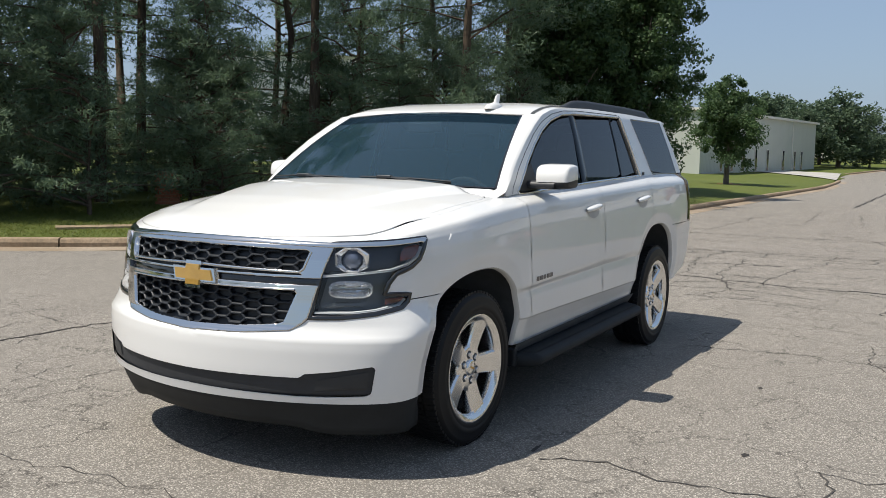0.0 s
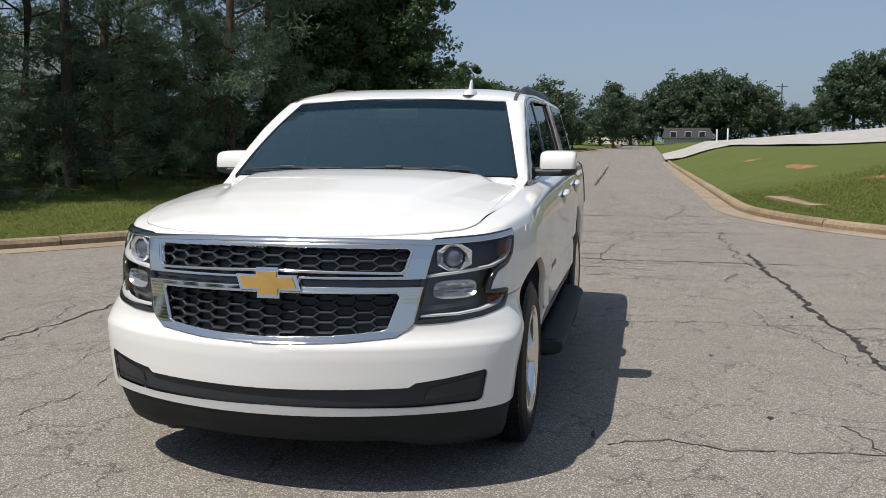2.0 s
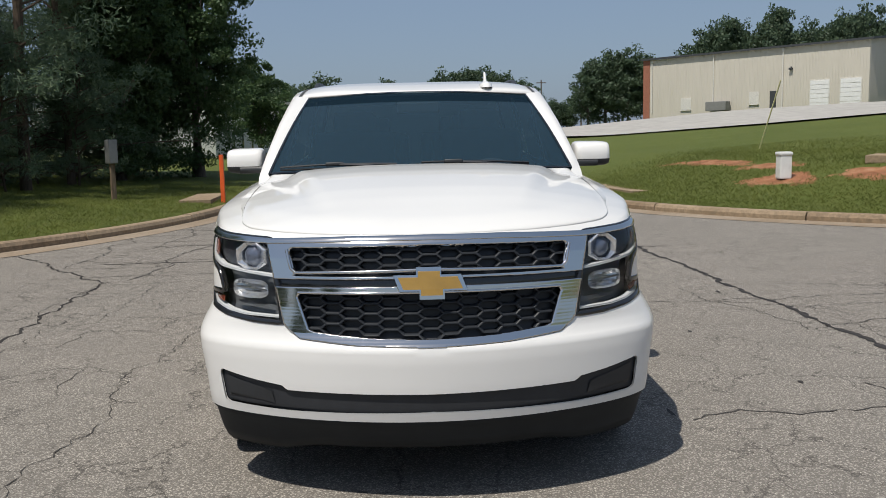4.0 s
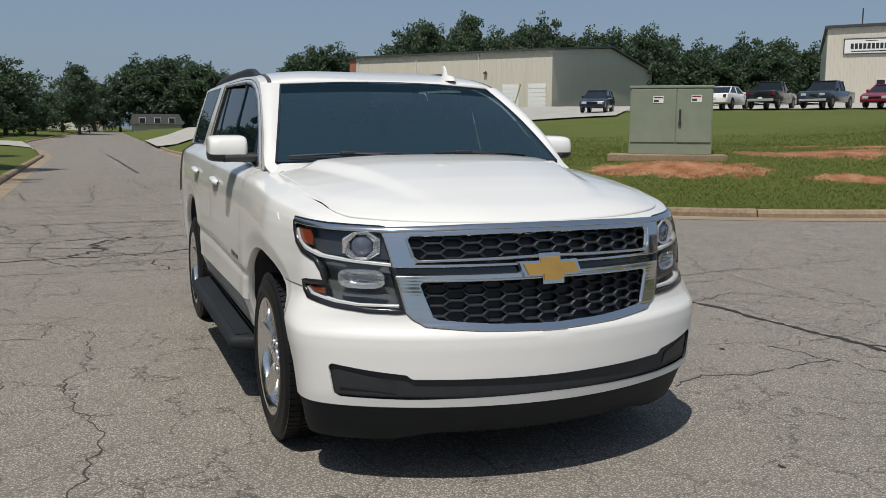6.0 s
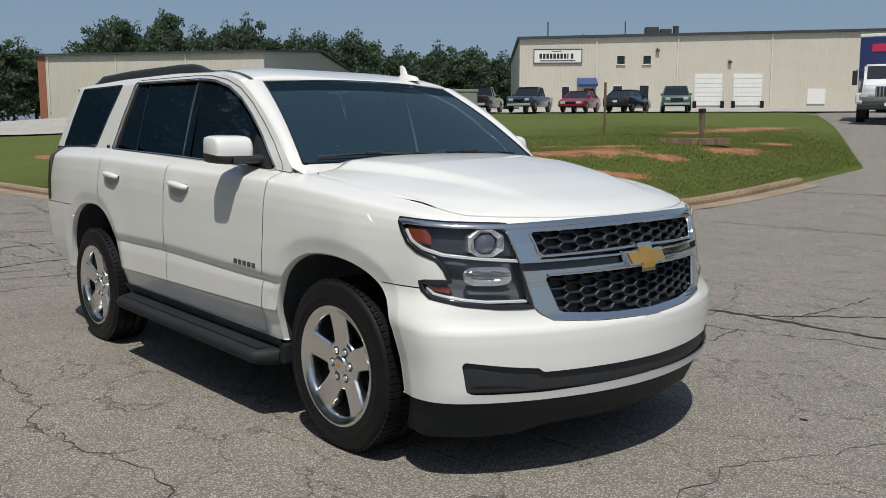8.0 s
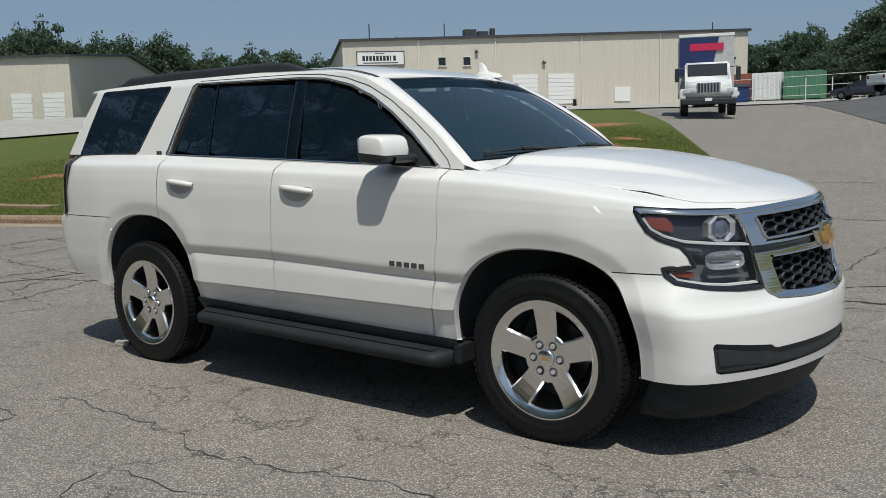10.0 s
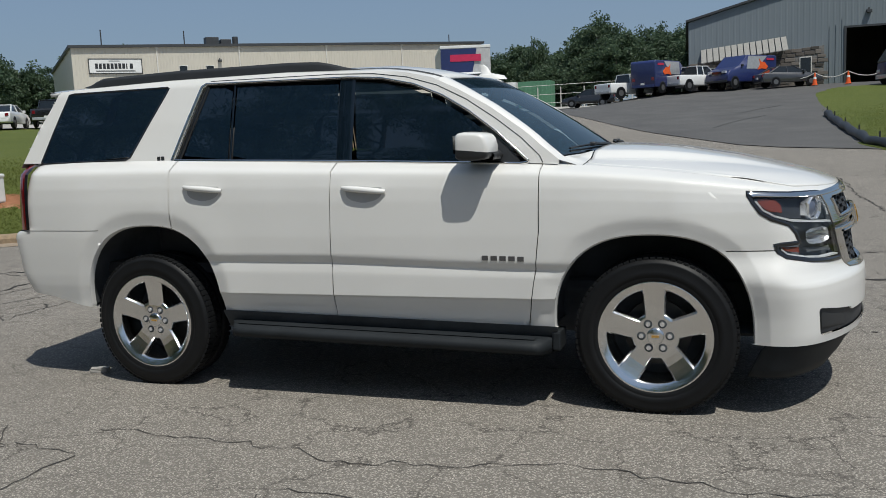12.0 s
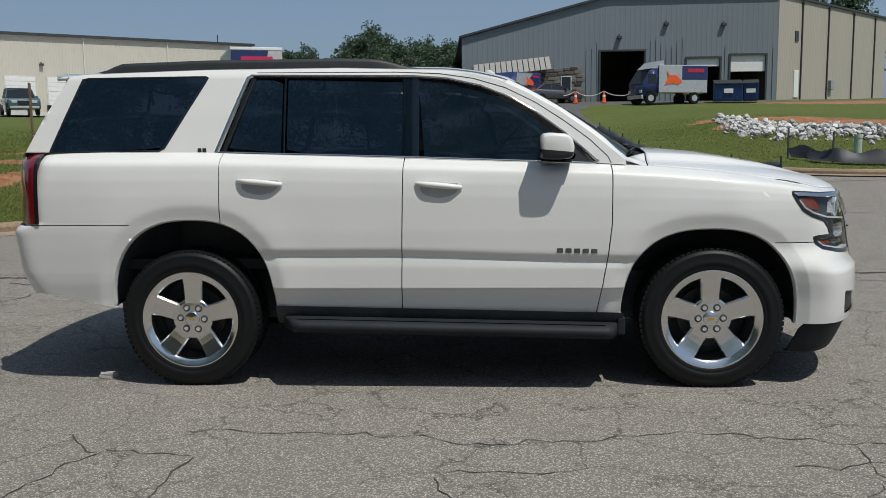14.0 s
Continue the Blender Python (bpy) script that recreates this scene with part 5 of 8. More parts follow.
grille = fill_nose(GRILLE_ALL, -0.042, 0, GRILLE_BLACK, "grille", suv, "black honeycomb grille in a chrome frame", 0.02, 24, 60)


def chrome_plate(outer, holes, off, name, label):
    """A plate on the nose with openings, its faces picked from a fine grid and fitted to the outlines."""
    bm = bmesh.new()
    smax = max(q[0] for q in outer)
    z0, z1 = min(q[1] for q in outer), max(q[1] for q in outer)
    ns, nz = 118, 72
    gs = [[(smax * i / ns, z0 + (z1 - z0) * j / nz) for j in range(nz + 1)] for i in range(ns + 1)]
    keep, edge = {}, {}
    for i in range(ns):
        for j in range(nz):
            c = ((gs[i][j][0] + gs[i + 1][j][0]) / 2, (gs[i][j][1] + gs[i][j + 1][1]) / 2)
            k = inside(outer, *c)
            poly = outer
            for h in holes:
                if inside(h, *c):
                    k, poly = False, h
            keep[i, j] = k
            if not k:
                for a in (i, i + 1):
                    for b in (j, j + 1):
                        edge[a, b] = poly
    for (a, b), poly in edge.items():
        s, z = gs[a][b]
        cands = [snap(q, s, z) for q in [outer] + holes]
        d, q = min(cands)
        if d < 0.011:
            gs[a][b] = q if s > 0.0 else (0.0, q[1])
    for sd in (1, -1):
        vs = {}
        for (i, j), k in keep.items():
            if not k:
                continue
            q = []
            for a, b in ((i, j), (i + 1, j), (i + 1, j + 1), (i, j + 1)):
                if (a, b) not in vs:
                    v = nose(gs[a][b][0], gs[a][b][1], off)
                    v.y *= sd
                    vs[a, b] = bm.verts.new(v)
                q.append(vs[a, b])
            try:
                bm.faces.new(q[::-1] if sd > 0 else q)
            except ValueError:
                pass
    bmesh.ops.remove_doubles(bm, verts=bm.verts, dist=0.0004)
    o = part(name, bm, CHROME, suv, label, True)
    sol = o.modifiers.new("thickness", "SOLIDIFY")
    sol.thickness, sol.offset = 0.035, -1
    return o


FRAME_UP = [(0.0, 1.082), (0.685, 1.070), (0.648, 0.918), (0.0, 0.925)]
FRAME_LOW = [(0.0, 0.893), (0.640, 0.886), (0.605, 0.742), (0.580, 0.716), (0.532, 0.688), (0.30, 0.668), (0.0, 0.660)]
chrome_plate(FRAME_UP, [GRILLE_UP, [(0.0, 0.950), (0.55, 0.938), (0.56, 0.9305), (0.0, 0.9325)]], 0.006, "grille_frame", "chrome upper grille surround")
chrome_plate(FRAME_LOW, [GRILLE_LOW], 0.006, "grille_frame", "chrome lower grille surround")
fill_nose([(0.0, 0.922), (0.645, 0.915), (0.640, 0.888), (0.0, 0.895)], -0.012, 0, GLOSS_BLACK, "grille_bar", suv, "gloss black bar between the grille halves", 0.004, 6, 50)
bar_nose([(0.0, 0.958), (0.545, 0.944), (0.565, 0.96), (0.585, 1.034)], 0.012, 0.0, 0.014, CHROME, "grille_bead", suv, mirror=True)
bar_nose([(0.0, 0.870), (0.535, 0.866)], 0.010, 0.0, 0.013, CHROME, "grille_bead", suv, mirror=True)
bar_nose([(0.0, 1.078), (0.30, 1.076), (0.672, 1.064), (0.90, 1.071), (1.085, 1.084), (1.100, 1.079)], 0.021, 0.0, 0.010, CHROME, "hood_moulding", suv, "bright moulding below the hood edge", mirror=True)


def honeycomb(poly, h, half, flat, shift):
    """Thin ribs of a honeycomb whose cells point sideways: h the cell height, half its half width, flat half its level edge."""
    bm = bmesh.new()
    z0, z1 = min(q[1] for q in poly), max(q[1] for q in poly)
    smax = max(q[0] for q in poly)

    def rib(p, q):
        mid = ((abs(p[0]) + abs(q[0])) / 2, (p[1] + q[1]) / 2)
        if not inside(poly, max(mid[0], 0.001), mid[1]):
            return
        d = math.dist(p, q)
        na, nb = -(q[1] - p[1]) / d, (q[0] - p[0]) / d
        ends = []
        for a, b in (p, ((p[0] + q[0]) / 2, (p[1] + q[1]) / 2), q):
            row = []
            for u, o in ((-0.0070, -0.041), (-0.0052, -0.019), (-0.0020, -0.015), (0.0020, -0.015), (0.0052, -0.019), (0.0070, -0.041)):
                sa, zb = a + na * u, min(max(b + nb * u, z0 - 0.01), z1 + 0.01)
                v = nose(abs(sa), zb, o)
                v.y *= 1 if sa >= 0 else -1
                row.append(bm.verts.new(v))
            ends.append(row)
        for r0, r1 in zip(ends, ends[1:]):
            for k in range(5):
                bm.faces.new((r0[k], r0[k + 1], r1[k + 1], r1[k]))

    pitch = half + flat
    n = int(smax / pitch) + 2
    for i in range(-n, n + 1):
        for j in range(-1, int((z1 - z0) / h) + 3):
            sc, zc = i * pitch, z0 + (j + shift + (0.5 if i % 2 else 0.0)) * h
            rib((sc - flat, zc + h / 2), (sc + flat, zc + h / 2))
            rib((sc + flat, zc + h / 2), (sc + half, zc))
            rib((sc + half, zc), (sc + flat, zc - h / 2))
    return tagged(part("grille_mesh", bm, GRILLE_RIB, grille), kind="stuff")


GRILLE_RIB = plain("grille_rib", (0.017, 0.020, 0.025), 0.5, vary=0.1, spec=0.3)
honeycomb(GRILLE_UP, 0.041, 0.052, 0.028, 0.15)
honeycomb(GRILLE_LOW, 0.041, 0.052, 0.028, 0.30)

# gold cross badge with chrome rim
def badge(w, h, d, off, mat, name, parent, cz):
    s = 0.30
    out = [(-0.5, -0.24), (-0.42, 0.26), (-0.15, 0.26), (-0.15, 0.5), (0.19, 0.5), (0.19, 0.26), (0.5, 0.26), (0.42, -0.24), (0.15, -0.24), (0.15, -0.5), (-0.19, -0.5), (-0.19, -0.24)]
    bm = bmesh.new()
    a = [bm.verts.new((nose(abs(-x * w), cz + z * h, off).x, -x * w, cz + z * h)) for x, z in out]
    b = [bm.verts.new(v.co + Vector((d, 0, 0)) - Vector((0, v.co.y, v.co.z - cz)) * 0.04) for v in a]
    bm.faces.new(b)
    for i in range(len(a)):
        bm.faces.new((a[i], a[(i + 1) % len(a)], b[(i + 1) % len(a)], b[i]))
    bm.faces.ensure_lookup_table()
    return part(name, bm, mat, parent)


em = badge(0.300, 0.130, 0.022, 0.0, CHROME, "emblem", suv, 0.906)
em["label"] = "chrome-rimmed gold cross emblem"
badge(0.262, 0.096, 0.026, 0.002, GOLD, "emblem_face", em, 0.906)

# lower intake and air dam
fill_nose(FOG, -0.03, 0, BLACK, "lower_intake", suv, "black lower intake band", 0.02, 14, 90)
fill_nose(FOG, -0.013, 0, TRIM_GREY, "intake_band", suv, "charcoal bumper band", 0, 12, 110)
for sd in (1, -1):
    fill_nose([(0.66, 0.418), (0.675, 0.470), (0.76, 0.486), (0.905, 0.512), (0.912, 0.505), (0.895, 0.424)], -0.009, sd, BLACK, "fog_recess", suv, "dark recess at the end of the bumper band", 0, 8, 20)
dam = []
for sd in (0,):
    rows = []
    for z, off in ((0.368, -0.004), (0.36, -0.002), (0.33, -0.012), (0.27, -0.022), (0.225, -0.032), (0.222, -0.07)):
        rows.append([])
        for t in np.linspace(-1.19, 1.19, 120):
            zz = z - (0.030 * smooth(0.45, 0.7, abs(t)) if z < 0.3 else 0)
            v = nose(abs(t), max(z, 0.2), off)
            v.z = zz
            v.y *= 1 if t >= 0 else -1
            rows[-1].append(v)
    dam.append(strip_mesh(rows))
o = part("air_dam", merged(dam), DAM, suv, "charcoal plastic air dam below the bumper", True)
sol = o.modifiers.new("thickness", "SOLIDIFY")
sol.thickness = 0.01

# headlamps
for sd in (1, -1):
    lamp = fill_nose(HEADLAMP, -0.060, sd, HOUSING, "headlamp", suv, "clear projector headlamp with black bezel", 0.008, 30, 30)
    bar_nose(HEADLAMP, 0.020, -0.02, 0.004, GLOSS_BLACK, "bezel", lamp, "gloss black lamp bezel", sd, True)
    fill_nose([(0.634, 0.940), (0.655, 1.055), (0.90, 1.064), (1.085, 1.078), (1.100, 1.050), (1.090, 1.010), (1.05, 0.985), (0.96, 0.960), (0.81, 0.945)], -0.035, sd, BOWL, "upper_bowl", lamp, "", 0, 14, 24)
    c = nose(0.775, 0.998, -0.014, sd)
    nrm = (nose(0.775, 0.998, 0.05, sd) - c).normalized()
    nrm = (nrm + Vector((0.25, 0, 0))).normalized()
    pr = bmesh.new()
    q = nrm.to_track_quat("Z", "Y").to_matrix().to_4x4()
    rows = []
    for r_, h_ in ((0.078, -0.03), (0.076, 0.004), (0.066, 0.010), (0.048, 0.0), (0.046, -0.02)):
        rows.append([c + q @ Vector((r_ * math.cos(a) * 1.08, min(0.056, max(-0.054, r_ * math.sin(a))), h_)) for a in [2 * math.pi * (i + 0.5) / 8 for i in range(8)]])
    part("projector_ring", strip_mesh(rows, True), LENS_CHROME, lamp, "bright faceted projector ring")
    bmesh.ops.create_uvsphere(pr, u_segments=22, v_segments=12, radius=0.046, matrix=Matrix.Translation(c - nrm * 0.02) @ q @ Matrix.Diagonal((1, 1, 0.7, 1)))
    part("projector", pr, PROJECTOR, lamp, "dark projector lens", True)
    bar_nose([(0.634, 0.924), (0.81, 0.938), (0.96, 0.953), (1.045, 0.978), (1.090, 1.008), (1.103, 1.052)], 0.010, -0.03, -0.003, STRIP, "light_strip", lamp, "bright running-light strip", sd)
    bar_nose([(0.632, 0.764), (0.80, 0.766), (0.90, 0.776), (1.015, 0.798), (1.042, 0.822)], 0.007, -0.03, -0.003, STRIP, "light_strip", lamp, "", sd)
    rows = []
    for k in range(7):
        f = k / 6
        row = []
        for a in [2 * math.pi * (i + 0.5) / 14 for i in range(14)]:
            s_, z_ = 0.785 + 0.100 * f ** 0.6 * math.copysign(abs(math.cos(a)) ** 0.6, math.cos(a)), 0.868 + 0.039 * f ** 0.6 * math.copysign(abs(math.sin(a)) ** 0.6, math.sin(a))
            row.append(nose(s_, z_, -0.052 + 0.042 * f ** 2, sd))
        rows.append(row)
    part("reflector", strip_mesh(rows, True), LENS_CHROME, lamp, "bright faceted low reflector")
    fill_nose([(0.695, 0.862), (0.697, 0.868), (0.868, 0.874), (0.864, 0.868)], -0.016, sd, HOUSING, "reflector_rib", lamp)
    fill_nose([(0.655, 0.782), (0.660, 0.808), (0.875, 0.816), (0.868, 0.790)], -0.028, sd, HOUSING, "reflector_step", lamp, "", 0, 3, 8, False)
    fill_nose([(1.000, 0.992), (0.992, 1.028), (1.012, 1.058), (1.090, 1.062), (1.092, 1.040), (1.078, 1.012), (1.045, 0.994)], -0.008, sd, AMBER, "marker_lens", lamp, "amber side marker", 0, 8, 8)
    fill_nose([(0.945, 0.800), (0.943, 0.828), (1.038, 0.832), (1.020, 0.812)], -0.006, sd, AMBER, "marker_lens", lamp, "amber lower marker", 0, 6, 8)
    ln = fill_nose(HEADLAMP, 0.0015, sd, CLEAR, "lens", lamp, "clear plastic lens", 0, 26, 30)
    ln.visible_shadow = False

# ---- hood ----
crown = tab((0.80, 1.312), (1.10, 1.308), (1.30, 1.298), (1.50, 1.280), (1.858, 1.232), (2.0, 1.205), (2.15, 1.170), (2.25, 1.144), (2.36, 1.112), (2.42, 1.10))
HY = 0.872
EDGE = np.array([front_xy(p, q, 1.33) for p, q in P_COLS])
EDGE_S = np.concatenate([[0], np.cumsum(np.hypot(*np.diff(EDGE[:, :2], axis=0).T))])
EDGE_S /= EDGE_S[-1]


def hood_z(x, y):
    k = min(1.0, abs(y) / HY)
    zb = float(z_belt(x))
    z = zb + (float(crown(x)) - zb) * (1 - k ** 2.8)
    return z + 0.031 * float(smooth(2.32, 1.45, x)) * (1 - float(smooth(0.615, 0.715, abs(y) + 0.26 * (x - 1.2))))


def top_pt(u, t):
    """Top of the nose: u across from one shoulder to the other, t from the front edge to the cowl."""
    a = abs(u)
    f = Vector([float(np.interp(a, EDGE_S, EDGE[:, k])) for k in range(3)])
    yr = a * HY
    xr = 1.17 - 0.06 * yr * yr
    x, y = f.x + (xr - f.x) * t, f.y + (yr - f.y) * t
    d = min(1.0, (f.x - x) / (0.13 + 0.22 * a ** 3))
    g = math.sqrt(max(0.0, 1 - (1 - d) ** 2))
    g = g + (1 - g) * a ** 6
    z = f.z + (hood_z(x, y) - f.z) * g
    return Vector((x, y if u >= 0 else -y, z))


HOOD_T = [0, 0.002, 0.006, 0.012, 0.02, 0.03, 0.042, 0.056, 0.072, 0.09, 0.11] + list(np.linspace(0.135, 1, 42))
u_edge = tab((0.0, 0.855), (0.03, 0.895), (0.06, 0.930), (0.09, 0.955), (0.13, 0.968), (0.20, 0.974), (0.88, 0.974), (0.94, 0.965), (1.0, 0.935))
rows = []
for v in np.linspace(-1, 1, 121):
    row = [top_pt(v * float(u_edge(t)), t) for t in HOOD_T]
    row.insert(0, row[0] - Vector((0.010, 0, 0.016)))
    rows.append(row)
hood = part("hood", strip_mesh(rows), PAINT, suv, "white sculpted hood", True)
sol = hood.modifiers.new("thickness", "SOLIDIFY")
sol.thickness, sol.offset, sol.use_rim = 0.006, -1, True
for sd in (1, -1):
    rows = []
    for v in np.linspace(0, 1, 9):
        row = [top_pt(sd * (e + (1 - e) * v), t) for t in HOOD_T for e in [float(u_edge(t)) + 0.0008 + 0.0085 * float(1 - smooth(0.06, 0.14, t) + smooth(0.93, 1.0, t))]]
        rows.append(row)
    # the outer edge meets the body side along its belt line
    for i in range(len(HOOD_T)):
        x = rows[-1][i].x
        meet = Vector((x, sd * body_y(x, float(z_belt(x))), float(z_belt(x)))) - rows[-1][i]
        for k in range(9):
            rows[k][i] = rows[k][i] + meet * (k / 8) ** 2
    part("fender_cap", strip_mesh(rows), PAINT, suv, "", True)
    for run in ([t for t in HOOD_T if t < 0.07], [t for t in HOOD_T if t > 0.9]):
        part("hood_gap", strip_mesh([[top_pt(sd * (float(u_edge(t)) + du), t) - Vector((0, 0, 0.005)) for t in run] for du in (-0.006, 0.016)]), LINER, suv)
    # shoulder between the hood's rear corner and the windscreen pillar
    rows = []
    for yi in np.linspace(0.64, HY, 14):
        xf = 1.163 - 0.06 * yi * yi
        k = float(smooth(0.80, HY, yi))
        xb = 1.152 - 0.20 * yi * yi
        xb = xb + (0.94 - xb) * k
        zf = hood_z(xf, yi) - 0.001
        zb = (1.302 - 0.02 * yi * yi) * (1 - k) + float(z_belt(0.94)) * k
        rows.append([Vector((xf + (xb - xf) * t, sd * yi, zf + (zb - zf) * t)) for t in np.linspace(0, 1, 7)])
    part("fender_cap", strip_mesh(rows), PAINT, suv, "", True)
# cowl with wipers
rows = []
for y in np.linspace(-0.67, 0.67, 30):
    xb = 1.17 - 0.06 * y * y
    rows.append([Vector((xb + 0.05, y, hood_z(xb, y * 0.98) - 0.035)), Vector((xb - 0.005, y, hood_z(xb, y * 0.98) - 0.022)), Vector((1.145 - 0.20 * y * y - 0.03, y, 1.288 - 0.02 * y * y))])
part("cowl", strip_mesh(rows), BLACK, suv, "black plastic wiper cowl")


def tube(pts, r, n=8):
    bm = bmesh.new()
    limb(bm, [Vector(p) for p in pts], [r] * len(pts), n)
    return bm


# ---- greenhouse ----
z_drip = tab((-2.30, 1.786), (-2.1, 1.802), (-1.4, 1.817), (-0.6, 1.815), (0.0, 1.790), (0.15, 1.770), (0.30, 1.733), (0.45, 1.662), (0.63, 1.560), (0.80, 1.440), (0.94, 1.325), (1.0, 1.275))
side_y = tab((1.20, 0.905), (1.26, 0.885), (1.34, 0.872), (1.56, 0.818), (1.775, 0.757), (1.80, 0.742), (1.82, 0.728))
x_rear = tab((1.33, -2.46), (1.56, -2.345), (1.74, -2.235), (1.80, -2.21))


def side_pt(x, z, off=0.0, sd=1):
    return Vector((x, sd * (float(side_y(z)) + off), z))


DLO = [(-1.312, 1.335), (-1.135, 1.778), (-0.93, 1.774), (-0.196, 1.760), (0.00, 1.744), (0.191, 1.700), (0.36, 1.630), (0.509, 1.542), (0.66, 1.430), (0.79, 1.315), (0.846, 1.262), (0.80, 1.258), (-0.20, 1.300)]
QUARTER = [(-2.300, 1.360), (-2.130, 1.772), (-2.10, 1.778), (-1.40, 1.778), (-1.385, 1.772), (-1.400, 1.745), (-1.625, 1.372), (-1.66, 1.355), (-2.28, 1.352)]
GX = list(np.linspace(1.0, -2.47, 198))
GV = list(np.linspace(0, 1, 34))
sg, sdel = [], {}
for x in GX:
    col = []
    for v in GV:
        zb, zt = float(z_belt(x)), float(z_drip(x))
        z = zb + (zt - zb) * v
        xx = max(x, float(x_rear(z)))
        col.append((xx, z))
    sg.append(col)
sface = []
for i in range(len(GX) - 1):
    for j in range(len(GV) - 1):
        c = (sum(sg[a][b][0] for a in (i, i + 1) for b in (j, j + 1)) / 4, sum(sg[a][b][1] for a in (i, i + 1) for b in (j, j + 1)) / 4)
        gone = None
        for poly in (DLO, QUARTER):
            if inside(poly, *c):
                gone = poly
        if gone:
            for a in (i, i + 1):
                for b in (j, j + 1):
                    sdel[a, b] = gone
        else:
            sface.append((i, j))
for (a, b), poly in sdel.items():
    d, q = snap(poly, *sg[a][b])
    if d < 0.02:
        sg[a][b] = q
for sd in (1, -1):
    bm = bmesh.new()
    vs = {}
    for i, j in sface:
        q = []
        for a, b in ((i, j), (i + 1, j), (i + 1, j + 1), (i, j + 1)):
            if (a, b) not in vs:
                vs[a, b] = bm.verts.new(side_pt(*sg[a][b], 0, sd))
            q.append(vs[a, b])
        try:
            bm.faces.new(q)
        except ValueError:
            pass
    bmesh.ops.remove_doubles(bm, verts=bm.verts, dist=0.0005)
    bmesh.ops.dissolve_degenerate(bm, edges=bm.edges, dist=0.0003)
    o = part("side_frame", bm, PAINT, suv, "", True)
    sol = o.modifiers.new("thickness", "SOLIDIFY")
    sol.thickness, sol.offset, sol.use_rim = 0.012, -1, False


def ws_pt(v, q):
    """Windscreen: v from base to top, q from the right edge to the left."""
    ye = 0.832 - 0.167 * v
    y = q * ye
    xb, zb = 1.145 - 0.20 * y * y, 1.305 - 0.02 * y * y
    yt = q * 0.665
    xt, zt = 0.42 - 0.14 * yt * yt, 1.750 - 0.05 * yt * yt
    x = xb + (xt - xb) * v
    z = zb + (zt - zb) * v + 0.018 * math.sin(math.pi * v)
    return Vector((x, y, z))


rows = [[ws_pt(v, q) for q in np.linspace(-1, 1, 30)] for v in np.linspace(0, 1, 20)]
ws = part("windscreen", strip_mesh(rows), WINDSCREEN, suv, "tinted windscreen reflecting the sky", True)
ws.visible_shadow = False
rows = [[ws_pt(v, q) + Vector((0.0015, 0, 0.0015)) for q in np.linspace(-0.985, 0.985, 30)] for v in np.linspace(0.84, 0.985, 5)]
part("shade_band", strip_mesh(rows), make_glass("shade_band", (0.50, 0.54, 0.58), 0.0, 1.02), suv, "darker shade band along the top of the windscreen", True).visible_shadow = False
fr = []
for v0, v1, q0, q1 in ((0, 1, -1.0, -0.985), (0, 1, 0.985, 1.0), (0.985, 1.0, -1, 1), (0, 0.012, -1, 1)):
    fr.append(strip_mesh([[ws_pt(v, q) + Vector((0.003, 0, 0.003)) for q in np.linspace(q0, q1, 24)] for v in np.linspace(v0, v1, 16)]))
part("windscreen_seal", merged(fr), GLOSS_BLACK, suv, "black windscreen edge")
# pillars
for sd in (1, -1):
    rows = []
    for t in np.linspace(0, 1, 30):
        w = ws_pt(t, sd)
        x = 1.0 + (0.33 - 1.0) * t
        zd = float(z_drip(x))
        d = side_pt(x, zd, 0, sd)
        mid = (w + d) / 2
        rows.append([w + Vector((0.004, 0, 0.002)), w.lerp(d, 0.3) + Vector((0.010, sd * 0.006, 0.012)) * min(1, t * 5), w.lerp(d, 0.7) + Vector((0.008, sd * 0.010, 0.012)) * min(1, t * 5), d])
    rows.insert(0, [Vector((1.075 + 0.02 * k, sd * (0.80 + 0.0715 * k), (hood_z(1.08, 0.80) - 0.004) * (1 - k) + (float(z_belt(1.095)) - 0.002) * k)) for k in (0, 0.35, 0.7, 1)])
    part("windscreen_pillar", strip_mesh(rows), PAINT, suv, "", True)
# roof
r_crown = tab((-2.32, 1.832), (-2.0, 1.852), (-1.4, 1.866), (-0.6, 1.864), (0.0, 1.834), (0.2, 1.806), (0.34, 1.774), (0.42, 1.750))
rows = []
for c in np.linspace(0, 1, 60):
    row = []
    for q in np.linspace(-1, 1, 41):
        a = math.sin(q * math.pi / 2)
        x0 = 0.42 - 0.14 * (a * 0.665) ** 2
        x0 = x0 + (0.33 - x0) * abs(a) ** 8
        x = x0 + (-2.29 - x0) * c
        zt = float(z_drip(x))
        y = a * float(side_y(zt))
        z = zt + (float(r_crown(x)) - zt) * (1 - abs(a) ** (3.0 + 2.5 * float(smooth(-0.5, 0.2, x))))
        if c == 0:
            z = ws_pt(1, a).z + 0.001 if abs(a) < 0.97 else z
        row.append(Vector((x, y, z)))
    rows.append(row)
o = part("roof", strip_mesh(rows), PAINT, suv, "", True)
sol = o.modifiers.new("thickness", "SOLIDIFY")
sol.thickness, sol.offset = 0.02, -1
# dark ditch between roof and side frame, ahead of the rails
for sd in (1, -1):
    rows = []
    for x in np.linspace(0.355, -0.20, 16):
        zt = float(z_drip(x))
        def on_roof(a):
            return Vector((x, sd * a * float(side_y(zt)), zt + (float(r_crown(x)) - zt) * (1 - a ** (3.0 + 2.5 * float(smooth(-0.5, 0.2, x)))) + 0.003))
        rows.append([on_roof(0.915), on_roof(0.945)])
    part("roof_ditch", strip_mesh(rows), LINER, suv, "black roof joint strip")
